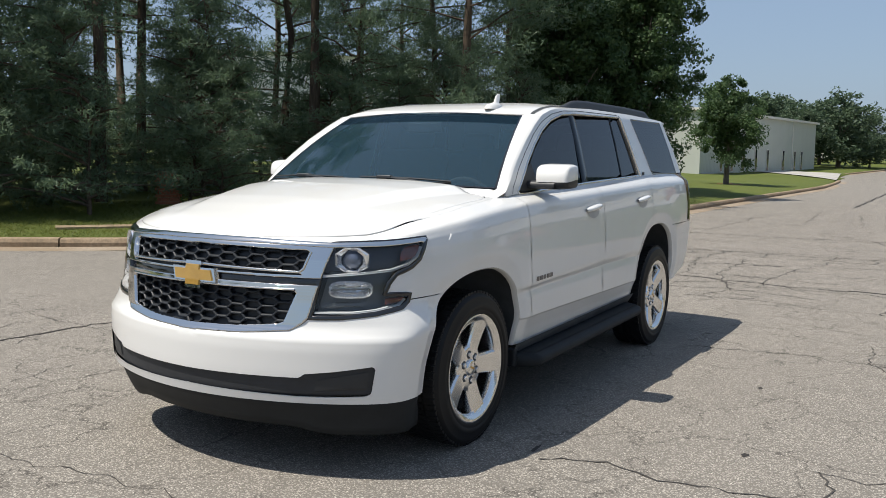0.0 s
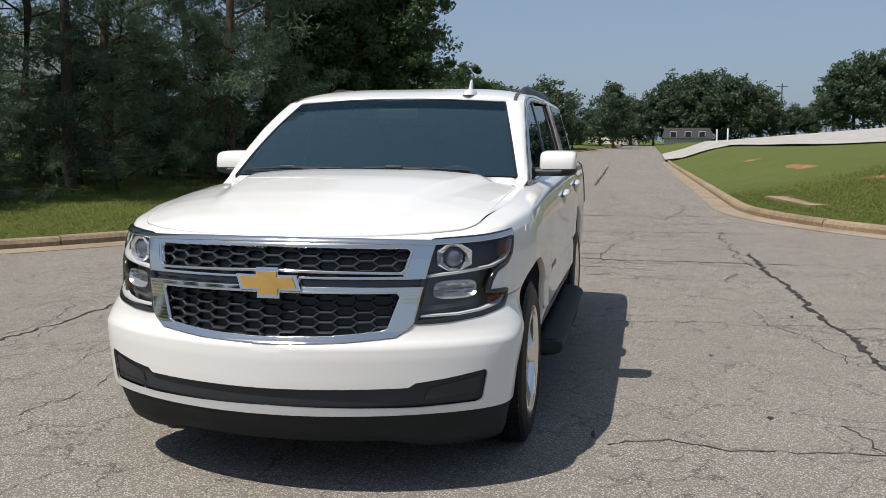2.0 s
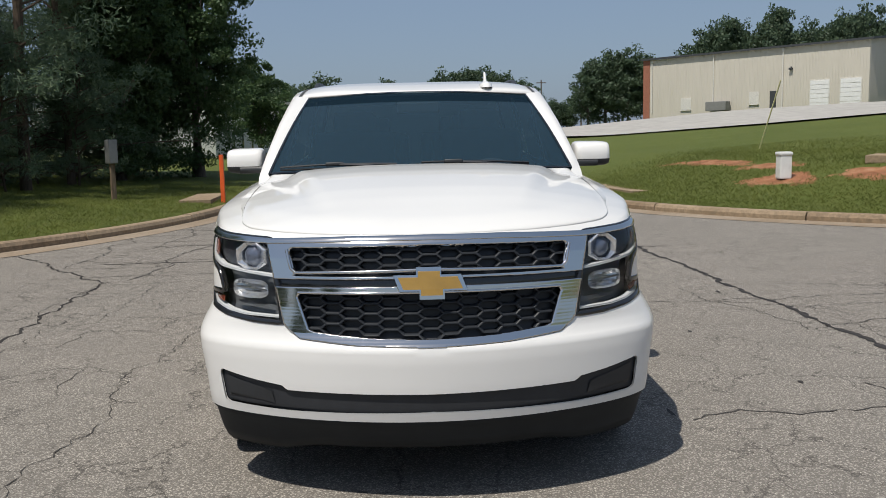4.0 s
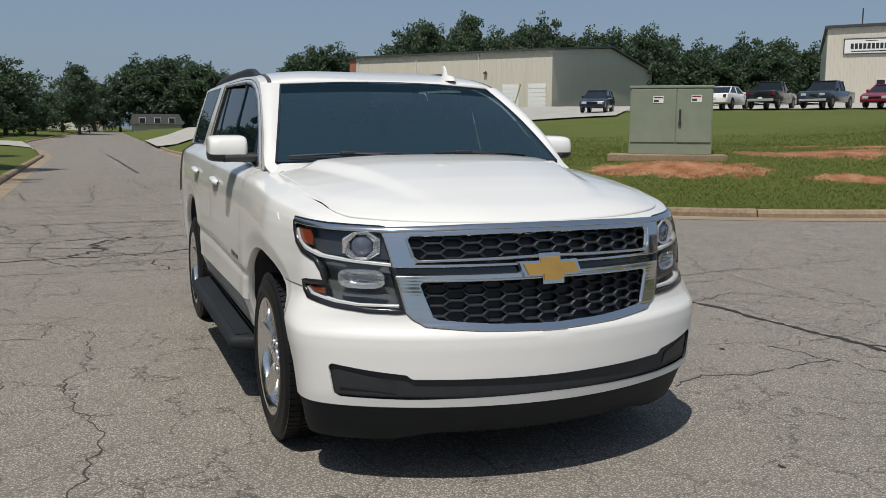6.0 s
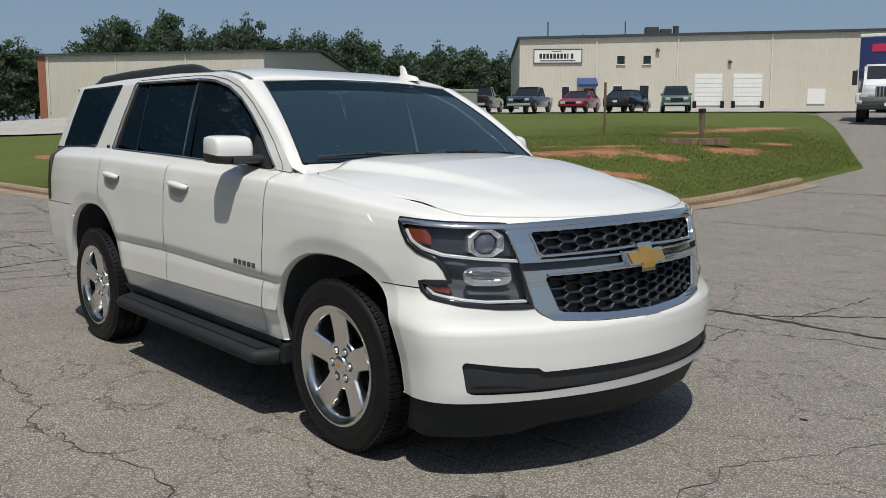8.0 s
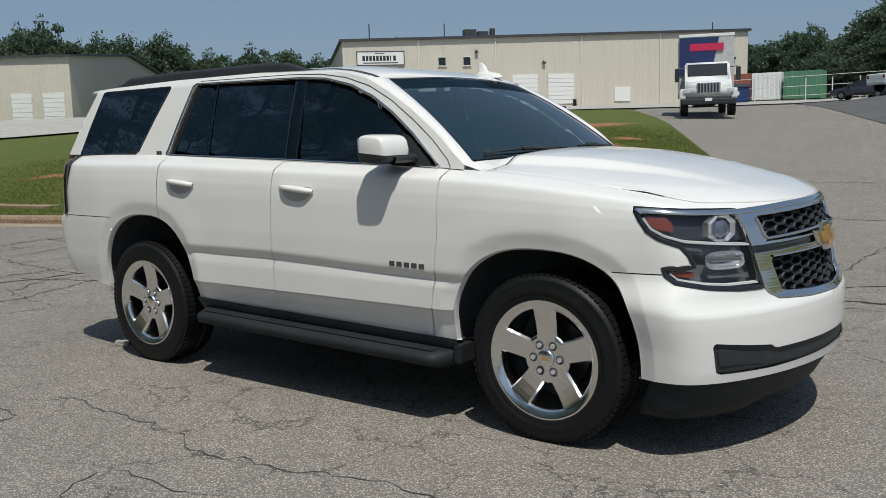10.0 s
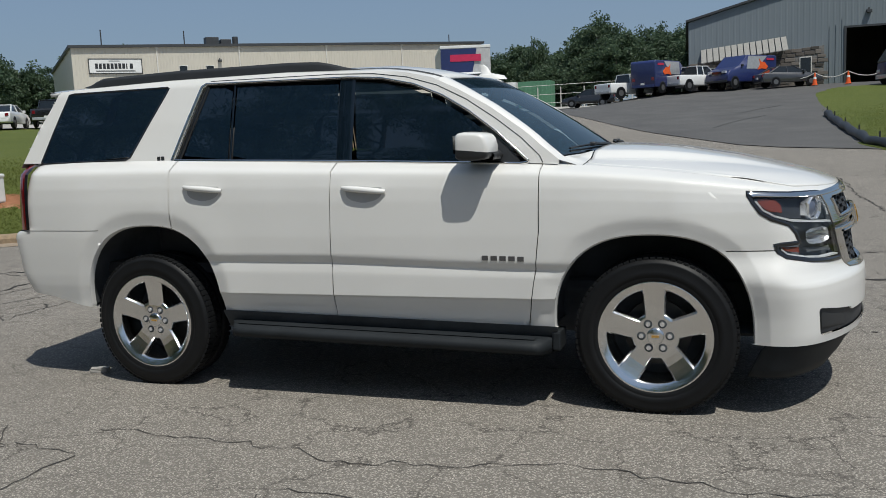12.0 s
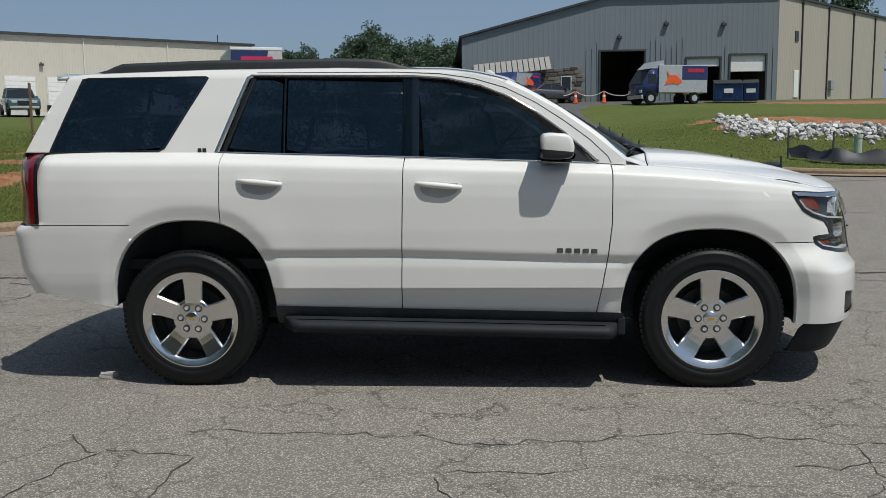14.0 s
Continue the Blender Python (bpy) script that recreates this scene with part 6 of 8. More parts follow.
# spoiler and tailgate
rows = []
for q in np.linspace(-1, 1, 31):
    ye = 0.72
    y = q * ye
    rows.append([Vector((-2.20, y, 1.835 - 0.045 * abs(q) ** 3)), Vector((-2.36 + 0.05 * q * q, y, 1.842 - 0.045 * abs(q) ** 3)), Vector((-2.365 + 0.05 * q * q, y, 1.80)), Vector((-2.24, y, 1.768))])
part("spoiler", strip_mesh(rows), PAINT, suv, "", True)
rows = []
for z in np.linspace(1.33, 1.80, 14):
    xr = float(x_rear(z))
    ys = float(side_y(z))
    rows.append([Vector((xr - 0.045 * math.cos(q * math.pi / 2) ** 0.5 if abs(q) < 0.999 else xr, q * ys, z)) for q in np.linspace(-1, 1, 25)])
part("tailgate", strip_mesh(rows), PAINT, suv, "", True)
part("rear_window", strip_mesh([[v + Vector((-0.006, 0, 0)) for v in row[3:-3]] for row in rows[2:-2]]), DARK_GLASS, suv, "dark rear window", True)
o = part("number_plate", box(-2.60, -2.585, -0.16, 0.16, 1.0, 1.16, 0.004), WHITE, suv)

# side glass, frames and chrome
def fill_side(poly, off, sd, mat, name, label="", grow=0.0, n=24, m=16, parent=None):
    z0, z1 = min(q[1] for q in poly), max(q[1] for q in poly)
    rows = []
    for k in range(n + 1):
        z = z0 + (z1 - z0) * (0.003 + 0.994 * k / n)
        xs = [a0 + (a1 - a0) * (z - b0) / (b1 - b0) for (a0, b0), (a1, b1) in zip(poly, poly[1:] + poly[:1]) if (b0 > z) != (b1 > z)]
        if len(xs) < 2:
            continue
        rows.append([side_pt(x, z, off, sd) for x in np.linspace(min(xs) - grow, max(xs) + grow, m)])
    return part(name, strip_mesh(rows), mat, parent or suv, label, True)


def bar_side(path, w, o0, o1, sd, mat, name, parent=None, label="", closed=False):
    rows = []
    seq = path + ([path[0]] if closed else [])
    dense = []
    for (a0, b0), (a1, b1) in zip(seq, seq[1:]):
        n = max(1, int(math.dist((a0, b0), (a1, b1)) / 0.03))
        dense += [(a0 + (a1 - a0) * i / n, b0 + (b1 - b0) * i / n) for i in range(n)]
    dense.append(seq[-1])
    for i, (a, b) in enumerate(dense):
        (a0, b0), (a1, b1) = dense[max(i - 1, 0)], dense[min(i + 1, len(dense) - 1)]
        d = math.dist((a0, b0), (a1, b1)) or 1
        na, nb = -(b1 - b0) / d, (a1 - a0) / d
        rows.append([side_pt(a + na * u * w, b + nb * u * w, o, sd) for u, o in ((-0.5, o0), (-0.4, o1), (0.4, o1), (0.5, o0))])
    return part(name, strip_mesh(rows), mat, parent or suv, label, True)


G_FRONT = [(-0.125, 1.305), (-0.160, 1.738), (-0.02, 1.728), (0.17, 1.682), (0.34, 1.612), (0.49, 1.522), (0.640, 1.405), (0.775, 1.288), (0.775, 1.272)]
G_REAR = [(-0.915, 1.338), (-0.915, 1.752), (-0.260, 1.742), (-0.245, 1.310)]
G_VENT = [(-1.255, 1.350), (-1.105, 1.756), (-0.945, 1.754), (-0.948, 1.340)]
for sd, dr_f, dr_r in ((1, doors_f[0], doors_r[0]), (-1, doors_f[1], doors_r[1])):
    g = fill_side(G_FRONT, -0.012, sd, TINT_FRONT, "door_window", "tinted front door window", 0, 24, 16, dr_f)
    g = fill_side(G_REAR, -0.012, sd, TINT, "door_window", "dark tinted rear door window", 0, 20, 16, dr_r)
    g = fill_side(G_VENT, -0.012, sd, TINT, "vent_window", "dark tinted fixed vent window", 0, 16, 8, dr_r)
    g = fill_side(QUARTER, 0.002, sd, TINT, "quarter_window", "dark tinted quarter window", 0.002, 20, 20)
    bar_side(QUARTER, 0.012, -0.006, 0.003, sd, GLOSS_BLACK, "quarter_seal", closed=True)
    bar_side([(-0.205, 1.300), (-0.205, 1.752)], 0.098, -0.013, -0.006, sd, PILLAR, "centre_pillar", None, "black centre pillar")
    bar_side([(-0.931, 1.335), (-0.931, 1.765)], 0.012, -0.012, -0.006, sd, PILLAR, "window_divider", dr_r)
    bar_side(DLO[1:11], 0.014, -0.014, -0.003, sd, GLOSS_BLACK, "window_seal", None, "black window surround")
    bar_side([(-1.28, 1.35), (-1.115, 1.765)], 0.030, -0.014, -0.003, sd, GLOSS_BLACK, "window_seal")
    bar_side([(-1.308, 1.342), (-0.20, 1.304), (0.80, 1.262), (0.838, 1.266), (0.848, 1.280)], 0.016, -0.006, 0.007, sd, CHROME, "belt_moulding", None, "chrome strip below the windows")
    bar_side([(-1.322, 1.345), (-1.150, 1.765), (-1.120, 1.782)], 0.022, -0.004, 0.007, sd, CHROME, "rear_moulding", None, "chrome window corner")
    bar_side([(-1.13, 1.783), (-0.93, 1.779), (-0.196, 1.765), (0.00, 1.749), (0.194, 1.705), (0.364, 1.635), (0.513, 1.547), (0.664, 1.435), (0.794, 1.320), (0.850, 1.268)], 0.010, -0.004, 0.006, sd, CHROME, "upper_moulding", None, "thin chrome strip over the windows")
    fill_side([(0.56, 1.275), (0.59, 1.44), (0.66, 1.41), (0.79, 1.29), (0.80, 1.265)], -0.008, sd, BLACK, "mirror_sail", "", 0, 8, 8)
    # door shut lines over the frame
    bar_side([(-1.277, 1.335), (-1.277, 1.325)], 0.004, -0.01, 0.001, sd, LINER, "shut_line")
    bar_side([(0.918, 1.262), (0.90, 1.300), (0.80, 1.395), (0.66, 1.500), (0.50, 1.605), (0.33, 1.690), (0.15, 1.745), (-0.05, 1.776), (-0.30, 1.788), (-1.10, 1.797)], 0.005, -0.008, 0.0012, sd, LINER, "shut_line", None, "dark door shut line")
    # roof rail
    rail = []
    for x in np.linspace(-2.06, -0.16, 40):
        k = min(1, (x + 2.06) / 0.16, (-0.16 - x) / 0.28)
        k = smooth(0, 1, k)
        zt = float(z_drip(x))
        base, h = zt + 0.022, 0.004 + 0.044 * float(k)
        rail.append([Vector((x, sd * yy, base + zz * h - 0.01)) for yy, zz in ((0.705, -0.3), (0.700, 0.6), (0.692, 1.0), (0.668, 1.0), (0.655, 0.6), (0.652, -0.3))])
    part("roof_rail", strip_mesh(rail), BLACK, suv, "black roof rail", True)
    # tail lamp
    rows = []
    for z in np.linspace(0.948, 1.352, 14):
        row = []
        for a in np.linspace(0, 1, 10):
            x = -2.335 - a * 0.17
            p, q = None, None
            y = float(width(-2.30, z)) + 0.004 - 0.14 * a ** 2.2
            row.append(Vector((x, sd * y, z)))
        rows.append(row)
    tl = part("tail_lamp", strip_mesh(rows), TAIL_RED, suv, "dark red tail lamp", True)
    part("lamp_edge", strip_mesh([[r[0] + Vector((0.004, 0, 0)), r[0] + Vector((0.004, sd * 0.003, 0)), r[1] + Vector((0, sd * 0.003, 0))] for r in rows]), GLOSS_BLACK, tl)
    # mirror
    mir = bmesh.new()
    rows = []
    prof = [(0.0, 0.0), (0.004, -0.018), (0.02, -0.028), (0.10, -0.032), (0.165, -0.024), (0.182, -0.008), (0.186, 0.04), (0.176, 0.080), (0.160, 0.100), (0.13, 0.110), (0.05, 0.116), (0.018, 0.112), (0.004, 0.098), (0.0, 0.05)]
    def mirror_ring(y, k, prof=prof):
        cx, cz = 0.085, 0.045
        return [Vector((0.515 + cx + (a - cx) * k, sd * y, 1.318 + cz + (b - cz) * k)) for a, b in prof]
    seq = [(0.912, 0.72), (0.918, 0.88), (0.930, 0.97), (0.95, 1.0), (1.06, 0.99), (1.095, 0.95), (1.112, 0.88), (1.118, 0.72)]
    bmm = strip_mesh([mirror_ring(y, k) for y, k in seq], True)
    for y, k in (seq[0], seq[-1]):
        bmm.faces.new([bmm.verts.new(v) for v in mirror_ring(y, k)])
    bmesh.ops.remove_doubles(bmm, verts=bmm.verts, dist=0.0001)
    geom = bmm.verts[:] + bmm.edges[:] + bmm.faces[:]
    low = bmm.copy()
    bmesh.ops.bisect_plane(bmm, geom=geom, plane_co=(0.6, 0, 1.338), plane_no=(0.10, 0, 1), clear_inner=True)
    bmesh.ops.bisect_plane(low, geom=low.verts[:] + low.edges[:] + low.faces[:], plane_co=(0.6, 0, 1.337), plane_no=(0.10, 0, 1), clear_outer=True)
    mi = part("wing_mirror", bmm, PAINT, suv, "white wing mirror with black base", True)
    part("mirror_base", low, BLACK, mi, "", True)
    arm = strip_mesh([[Vector((0.53 + a * 0.17, sd * y, 1.285 + b * 0.05)) for a, b in ((0, 0.2), (0.5, 0), (1, 0.1), (1.05, 0.6), (0.9, 1.0), (0.1, 1.0))] for y in (0.86, 0.90, 0.95, 1.0, 1.04)], True)
    part("mirror_arm", arm, BLACK, mi, "", True)
    part("mirror_glass", strip_mesh([[Vector((0.512, sd * y, z)) for y in (0.935, 1.10)] for z in (1.325, 1.415)]), CHROME, mi)
    # handles
    for hx, hz, dr_, sl in ((-0.038, 1.151, dr_f, -0.1), (-1.043, 1.176, dr_r, -0.1)):
        rows = []
        for t in np.linspace(-1, 1, 15):
            x = hx + t * 0.128
            z = hz - sl * 0 - t * 0.012
            y0 = float(width(x, z))
            lift = 0.012 + 0.026 * (1 - abs(t) ** 4)
            hh = 0.016 * (1 - 0.35 * abs(t) ** 3)
            rows.append([Vector((x, sd * (y0 + o), z + zz * hh)) for o, zz in ((0.001, 1.0), (lift * 0.8, 0.9), (lift, 0.3), (lift, -0.4), (lift * 0.75, -0.95), (0.003, -1.0))])
        hd = part("door_handle", strip_mesh(rows), PAINT, dr_, "white door handle", True)
        # Flat patch on the door: the cup's shade is put into its grey.
        cup = []
        for zz in np.linspace(-1, 0.6, 8):
            cup.append([Vector((hx + t * 0.105 * math.sqrt(max(0.02, 1 - (zz if zz < 0 else 0) ** 2)), sd * (float(width(hx, hz - 0.018 + zz * 0.05)) + 0.0015 - 0.0), hz - 0.018 + zz * 0.05)) for t in np.linspace(-1, 1, 11)])
        part("handle_cup", strip_mesh(cup), plain("cup_shade", (0.42, 0.42, 0.42), 0.5), hd, "flat grey cup behind the handle, its shade painted in", True)
    # sill and running board
    rows = []
    for x in np.linspace(-0.985, 0.985, 40):
        zb = float(z_bot(x))
        rows.append([Vector((x, sd * y, zb + dz)) for y, dz in ((0.965, 0.012), (0.955, -0.01), (0.93, -0.05), (0.90, -0.10), (0.80, -0.12))])
    part("sill", strip_mesh(rows), LINER, suv, "black sill", True)
    rows = []
    for x in np.linspace(-0.945, 0.955, 50):
        k = min(1.0, (x + 0.945) / 0.10 + 0.15, (0.955 - x) / 0.06 + 0.3)
        zb = float(z_bot(x)) - 0.052
        rows.append([Vector((x, sd * (0.90 + (y - 0.90) * k), zb + dz)) for y, dz in ((0.88, 0.0), (0.96, 0.004), (1.045, 0.0), (1.075, -0.012), (1.085, -0.035), (1.07, -0.062), (1.03, -0.075), (0.88, -0.078))])
    rbm = strip_mesh(rows, True)
    rb_ = part("running_board", rbm, DAM, suv, "black running board", True)
    rows = [[Vector((x, sd * y, float(z_bot(x)) - 0.052 + 0.006)) for y in (0.955, 1.035)] for x in np.linspace(-0.85, 0.88, 30)]
    part("tread_strip", strip_mesh(rows), DAM, rb_, "ribbed black tread strip")
    # mud guard ahead of the cabin, small dark patch in the front arch
    part("mud_flap", box(0.955, 1.0, sd * 0.80 if sd > 0 else -0.955, 0.955 if sd > 0 else -0.80, 0.30, 0.40, 0.01), DAM, suv)
    # plain bars in place of the name on the door, and the small trim mark
    for k in range(5):
        x0 = 0.612 + k * 0.047
        nb = part("name_bar", box(x0, x0 + 0.033, 0, 0.004, -0.0125, 0.0125, 0.001), NAME_METAL, dr_f, "grey metal name bar")
        z = 0.788
        nb.location = (0, sd * (float(width(x0, z)) - 0.001) - (0.004 if sd < 0 else 0), z - k * 0.0012)
    for k in range(2):
        nb = part("trim_mark", box(-1.428 + k * 0.028, -1.406 + k * 0.028, 0, 0.004, -0.012, 0.012, 0.002), BLACK, suv)
        nb.location = (0, sd * (float(side_y(1.357)) + (0.001 if sd > 0 else 0.005)), 1.357)

# roof aerial
rows = []
for k, (w, l, z) in enumerate(((0.034, 0.080, -0.01), (0.032, 0.076, 0.010), (0.018, 0.050, 0.018), (0.009, 0.028, 0.024), (0.007, 0.022, 0.050), (0.005, 0.014, 0.062))):
    sh = -0.010 * k
    rows.append([Vector((0.30 + sh * 1.5 + 1.25 * l * math.cos(a), 0.425 + 1.2 * w * math.sin(a), 1.782 + z * (1.5 if z > 0 else 1))) for a in [2 * math.pi * i / 14 for i in range(14)]])
part("roof_aerial", strip_mesh(rows, True), PAINT, suv, "white shark-fin aerial", True)
# wipers
for y0, y1, yh in ((-0.76, -0.13, -0.46), (0.0, 0.58, 0.17)):
    def blade(y, lift):
        return Vector((1.150 - 0.20 * y * y, y, 1.318 - 0.02 * y * y + lift))
    ys = np.linspace(y0, y1, 12)
    w = part("wiper", tube([blade(y, 0.016 + 0.010 * (1 - ((y - yh) / 0.4) ** 2)) for y in ys], 0.0055), BLACK, suv, "black windscreen wiper")
    part("wiper_blade", tube([blade(y, 0.006) for y in ys], 0.005), RUBBER, w)
    part("wiper_arm", tube([blade(yh, 0.026), blade(yh + 0.15, 0.030) + Vector((0.03, 0, -0.012)), blade(yh + 0.34, 0.018) + Vector((0.05, 0, -0.02))], 0.008), BLACK, w)
    hb = box(-0.016, 0.016, -0.05, 0.05, -0.008, 0.014, 0.007)
    bmesh.ops.transform(hb, matrix=Matrix.Translation(blade(yh, 0.024)), verts=hb.verts)
    part("wiper_joint", hb, BLACK, w, "", True)

# interior
def seat(x, y, w):
    s = box(x - 0.05, x + 0.45, y - w / 2, y + w / 2, 0.70, 0.98, 0.06)
    o = part("seat", s, SEAT, suv, "dark seat with headrest", True)
    bk = box(-0.08, 0.08, -w / 2, w / 2, 0.0, 0.62, 0.06)
    bmesh.ops.transform(bk, matrix=pose(x - 0.04, y, 0.92, 0, -14, 0), verts=bk.verts)
    part("seat_back", bk, SEAT, o, "", True)
    hr = box(-0.05, 0.05, -0.14, 0.14, 0.0, 0.19, 0.045)
    bmesh.ops.transform(hr, matrix=pose(x - 0.20, y, 1.47, 0, -10, 0), verts=hr.verts)
    part("headrest", hr, SEAT, o, "", True)


for sx, sy, sw in ((0.10, 0.42, 0.54), (0.10, -0.42, 0.54), (-0.85, 0.42, 0.60), (-0.85, -0.42, 0.60), (-1.6, 0.35, 0.6), (-1.6, -0.35, 0.6)):
    seat(sx, sy, sw)
rows = [[Vector((x, q * 0.80, z + 0.02 * math.cos(q * 9))) for q in np.linspace(-1, 1, 24)] for x, z in ((1.14, 1.25), (0.95, 1.255), (0.80, 1.235), (0.70, 1.15), (0.72, 0.80))]
part("dashboard", strip_mesh(rows), INTERIOR, suv, "dark dashboard", True)
tor = []
for a in [2 * math.pi * i / 24 for i in range(24)]:
    tor.append([pose(0.58, 0.42, 1.16, 0, -65, 0) @ Vector(((0.19 + 0.016 * math.cos(b)) * math.cos(a), (0.19 + 0.016 * math.cos(b)) * math.sin(a), 0.016 * math.sin(b))) for b in [2 * math.pi * i / 8 for i in range(8)]])
tor.append(tor[0])
part("steering_wheel", strip_mesh(tor, True), INTERIOR, suv, "dark steering wheel", True)
part("cabin_mirror", box(0.42, 0.45, -0.13, 0.13, 1.62, 1.69, 0.012), BLACK, suv)
part("cargo_floor", box(-2.3, 0.9, -0.80, 0.80, 0.66, 0.72), INTERIOR, suv)
rows = [[Vector((x, q * 0.66, float(r_crown(x)) - 0.05 - 0.03 * q * q)) for q in np.linspace(-1, 1, 8)] for x in np.linspace(0.30, -2.2, 10)]
part("headliner", strip_mesh(rows), HEADLINER, suv, "grey headliner")


# ---- wheels ----
def lathe(profile, n=48):
    """A bmesh turned about the y axis from (radius, y) pairs."""
    return strip_mesh([[Vector((r * math.cos(a), y, r * math.sin(a))) for a in [2 * math.pi * i / n for i in range(n)]] for r, y in profile], True)


TYRE_R, RIM_R = 0.398, 0.262


def make_wheel(m):
    """A wheel in its own frame: the axle along y, the outer face towards -y."""
    w = new("wheel")
    w.parent, w.matrix_local = suv, m
    prof = [(0.255, 0.10), (0.262, 0.125), (0.30, 0.138), (0.355, 0.135), (0.385, 0.115), (0.396, 0.085), (0.396, 0.03), (0.390, 0.028), (0.390, 0.022), (0.396, 0.02), (0.396, -0.02), (0.390, -0.022), (0.390, -0.028), (0.396, -0.03),
            (0.396, -0.085), (0.392, -0.098), (0.385, -0.112), (0.372, -0.122), (0.366, -0.126), (0.362, -0.1245), (0.330, -0.137), (0.305, -0.138), (0.303, -0.1345), (0.297, -0.1365), (0.280, -0.131), (0.268, -0.120), (0.262, -0.10)]
    tyre = part("tyre", lathe(prof, 72), RUBBER, w, "black road tyre", True)
    lug = bmesh.new()
    for i in range(76):
        a = 2 * math.pi * i / 76
        b = bmesh.new()
        add_box(b, -0.0125, 0.0125, -0.112, -0.055, 0.384, 0.3978, 0.002)
        add_box(b, -0.011, 0.011, -0.045, 0.0, 0.386, 0.3978)
        add_box(b, -0.011, 0.011, 0.055, 0.112, 0.384, 0.3978)
        bmesh.ops.transform(b, matrix=pose(0, 0, 0, 0, math.degrees(a), 0), verts=b.verts)
        me = bpy.data.meshes.new("tmp")
        b.to_mesh(me)
        b.free()
        lug.from_mesh(me)
        bpy.data.meshes.remove(me)
    tagged(part("tread", lug, RUBBER, w, "tread blocks"), kind="stuff")
    rim = [(0.283, -0.121), (0.284, -0.126), (0.280, -0.130), (0.272, -0.130), (0.262, -0.125), (0.246, -0.117), (0.238, -0.111), (0.235, -0.104), (0.234, -0.075), (0.230, -0.02), (0.230, 0.09), (0.262, 0.12)]
    part("rim", lathe(rim, 64), ALLOY, w, "polished alloy rim", True)
    part("brake_disc", lathe([(0.02, 0.03), (0.165, 0.03), (0.168, 0.02), (0.165, 0.008), (0.10, 0.006), (0.095, -0.02), (0.02, -0.022)], 32), plain("brake_iron", (0.06, 0.058, 0.056), 0.5, metal=0.8), w)
    part("wheel_back", lathe([(0.0, 0.06), (0.20, 0.07), (0.236, 0.075)], 32), LINER, w)
    part("hub", lathe([(0.0, -0.092), (0.10, -0.092), (0.112, -0.090), (0.118, -0.084), (0.121, -0.06), (0.105, -0.02), (0.0, -0.01)], 48), ALLOY, w, "polished alloy hub", True)
    for k in range(5):
        secs = []
        for r_, hw_, yo, dep in ((0.080, 0.0460, -0.0915, 0.05), (0.112, 0.0455, -0.0925, 0.05), (0.125, 0.0460, -0.0935, 0.05), (0.160, 0.0475, -0.098, 0.05), (0.200, 0.0495, -0.1055, 0.045), (0.226, 0.0515, -0.111, 0.04), (0.236, 0.056, -0.1135, 0.035), (0.246, 0.066, -0.1175, 0.03), (0.252, 0.074, -0.1195, 0.02)):
            secs.append([Vector((sx * hw_, yo + dy * dep, r_)) for sx, dy in ((-1.26, 1.0), (-1.20, 0.45), (-1.16, 0.22), (-1.0, 0.02), (-0.97, -0.005), (0.97, -0.005), (1.0, 0.02), (1.16, 0.22), (1.20, 0.45), (1.26, 1.0))])
        b = strip_mesh(secs)
        bmesh.ops.transform(b, matrix=pose(0, 0, 0, 0, 72 * k, 0), verts=b.verts)
        part("spoke", b, ALLOY, w)
    for k in range(6):
        a = math.radians(60 * k)
        b = cyl((0.069 * math.cos(a), -0.086, 0.069 * math.sin(a)), (0.069 * math.cos(a), -0.101, 0.069 * math.sin(a)), 0.0145, 0.0115, 12)
        part("lug_nut", b, LENS_CHROME, w, "", False)
        # dark well round each nut
        part("lug_well", lathe([(0.0, -0.0925), (0.0215, -0.0925), (0.0225, -0.0895)], 18), LINER, w).location = (0.069 * math.cos(a), 0, 0.069 * math.sin(a))
    part("centre_cap", lathe([(0.0, -0.106), (0.034, -0.105), (0.041, -0.102), (0.043, -0.091)], 28), ALLOY, w, "", True)
    part("cap_mark", box(-0.018, 0.018, -0.1085, -0.105, -0.0055, 0.0055, 0.001), GOLD, w)
    return w


wheel = make_wheel(pose(1.472, -0.846, 0.392, 0, -1, 0))
for m in (pose(-1.478, -0.858, 0.392, 0, 3, 0), pose(1.472, 0.846, 0.392, 0, 20, 180), pose(-1.478, 0.858, 0.392, 0, 50, 180)):
    made = {}
    for o in (wheel, *wheel.children_recursive):
        made[o] = o.copy()
        scene.collection.objects.link(made[o])
        made[o].parent = made.get(o.parent, o.parent)
    made[wheel].matrix_local = m

# ---- small vehicles seen across the lawn ----
PAINTS = {
    "black": plain("black_car_paint", (0.012, 0.012, 0.014), 0.25, coat=1.0), "white": plain("white_car_paint", (0.72, 0.72, 0.71), 0.3, coat=1.0, vary=0.04),
    "blue": plain("blue_grey_paint", (0.020, 0.032, 0.050), 0.3, coat=1.0, metal=0.3), "red": RED, "navy": NAVY,
    "dark": plain("dark_blue_paint", (0.012, 0.017, 0.030), 0.25, coat=1.0), "green": plain("green_paint", (0.045, 0.085, 0.080), 0.35, coat=0.8),
    "grey": plain("grey_car_paint", (0.055, 0.056, 0.060), 0.3, coat=1.0, metal=0.3)}
WHEEL_GREY = plain("dull_wheel_metal", (0.16, 0.16, 0.165), 0.4, metal=0.5)
LAMP = plain("clear_lamp", (0.65, 0.66, 0.66), 0.15, metal=0.3)
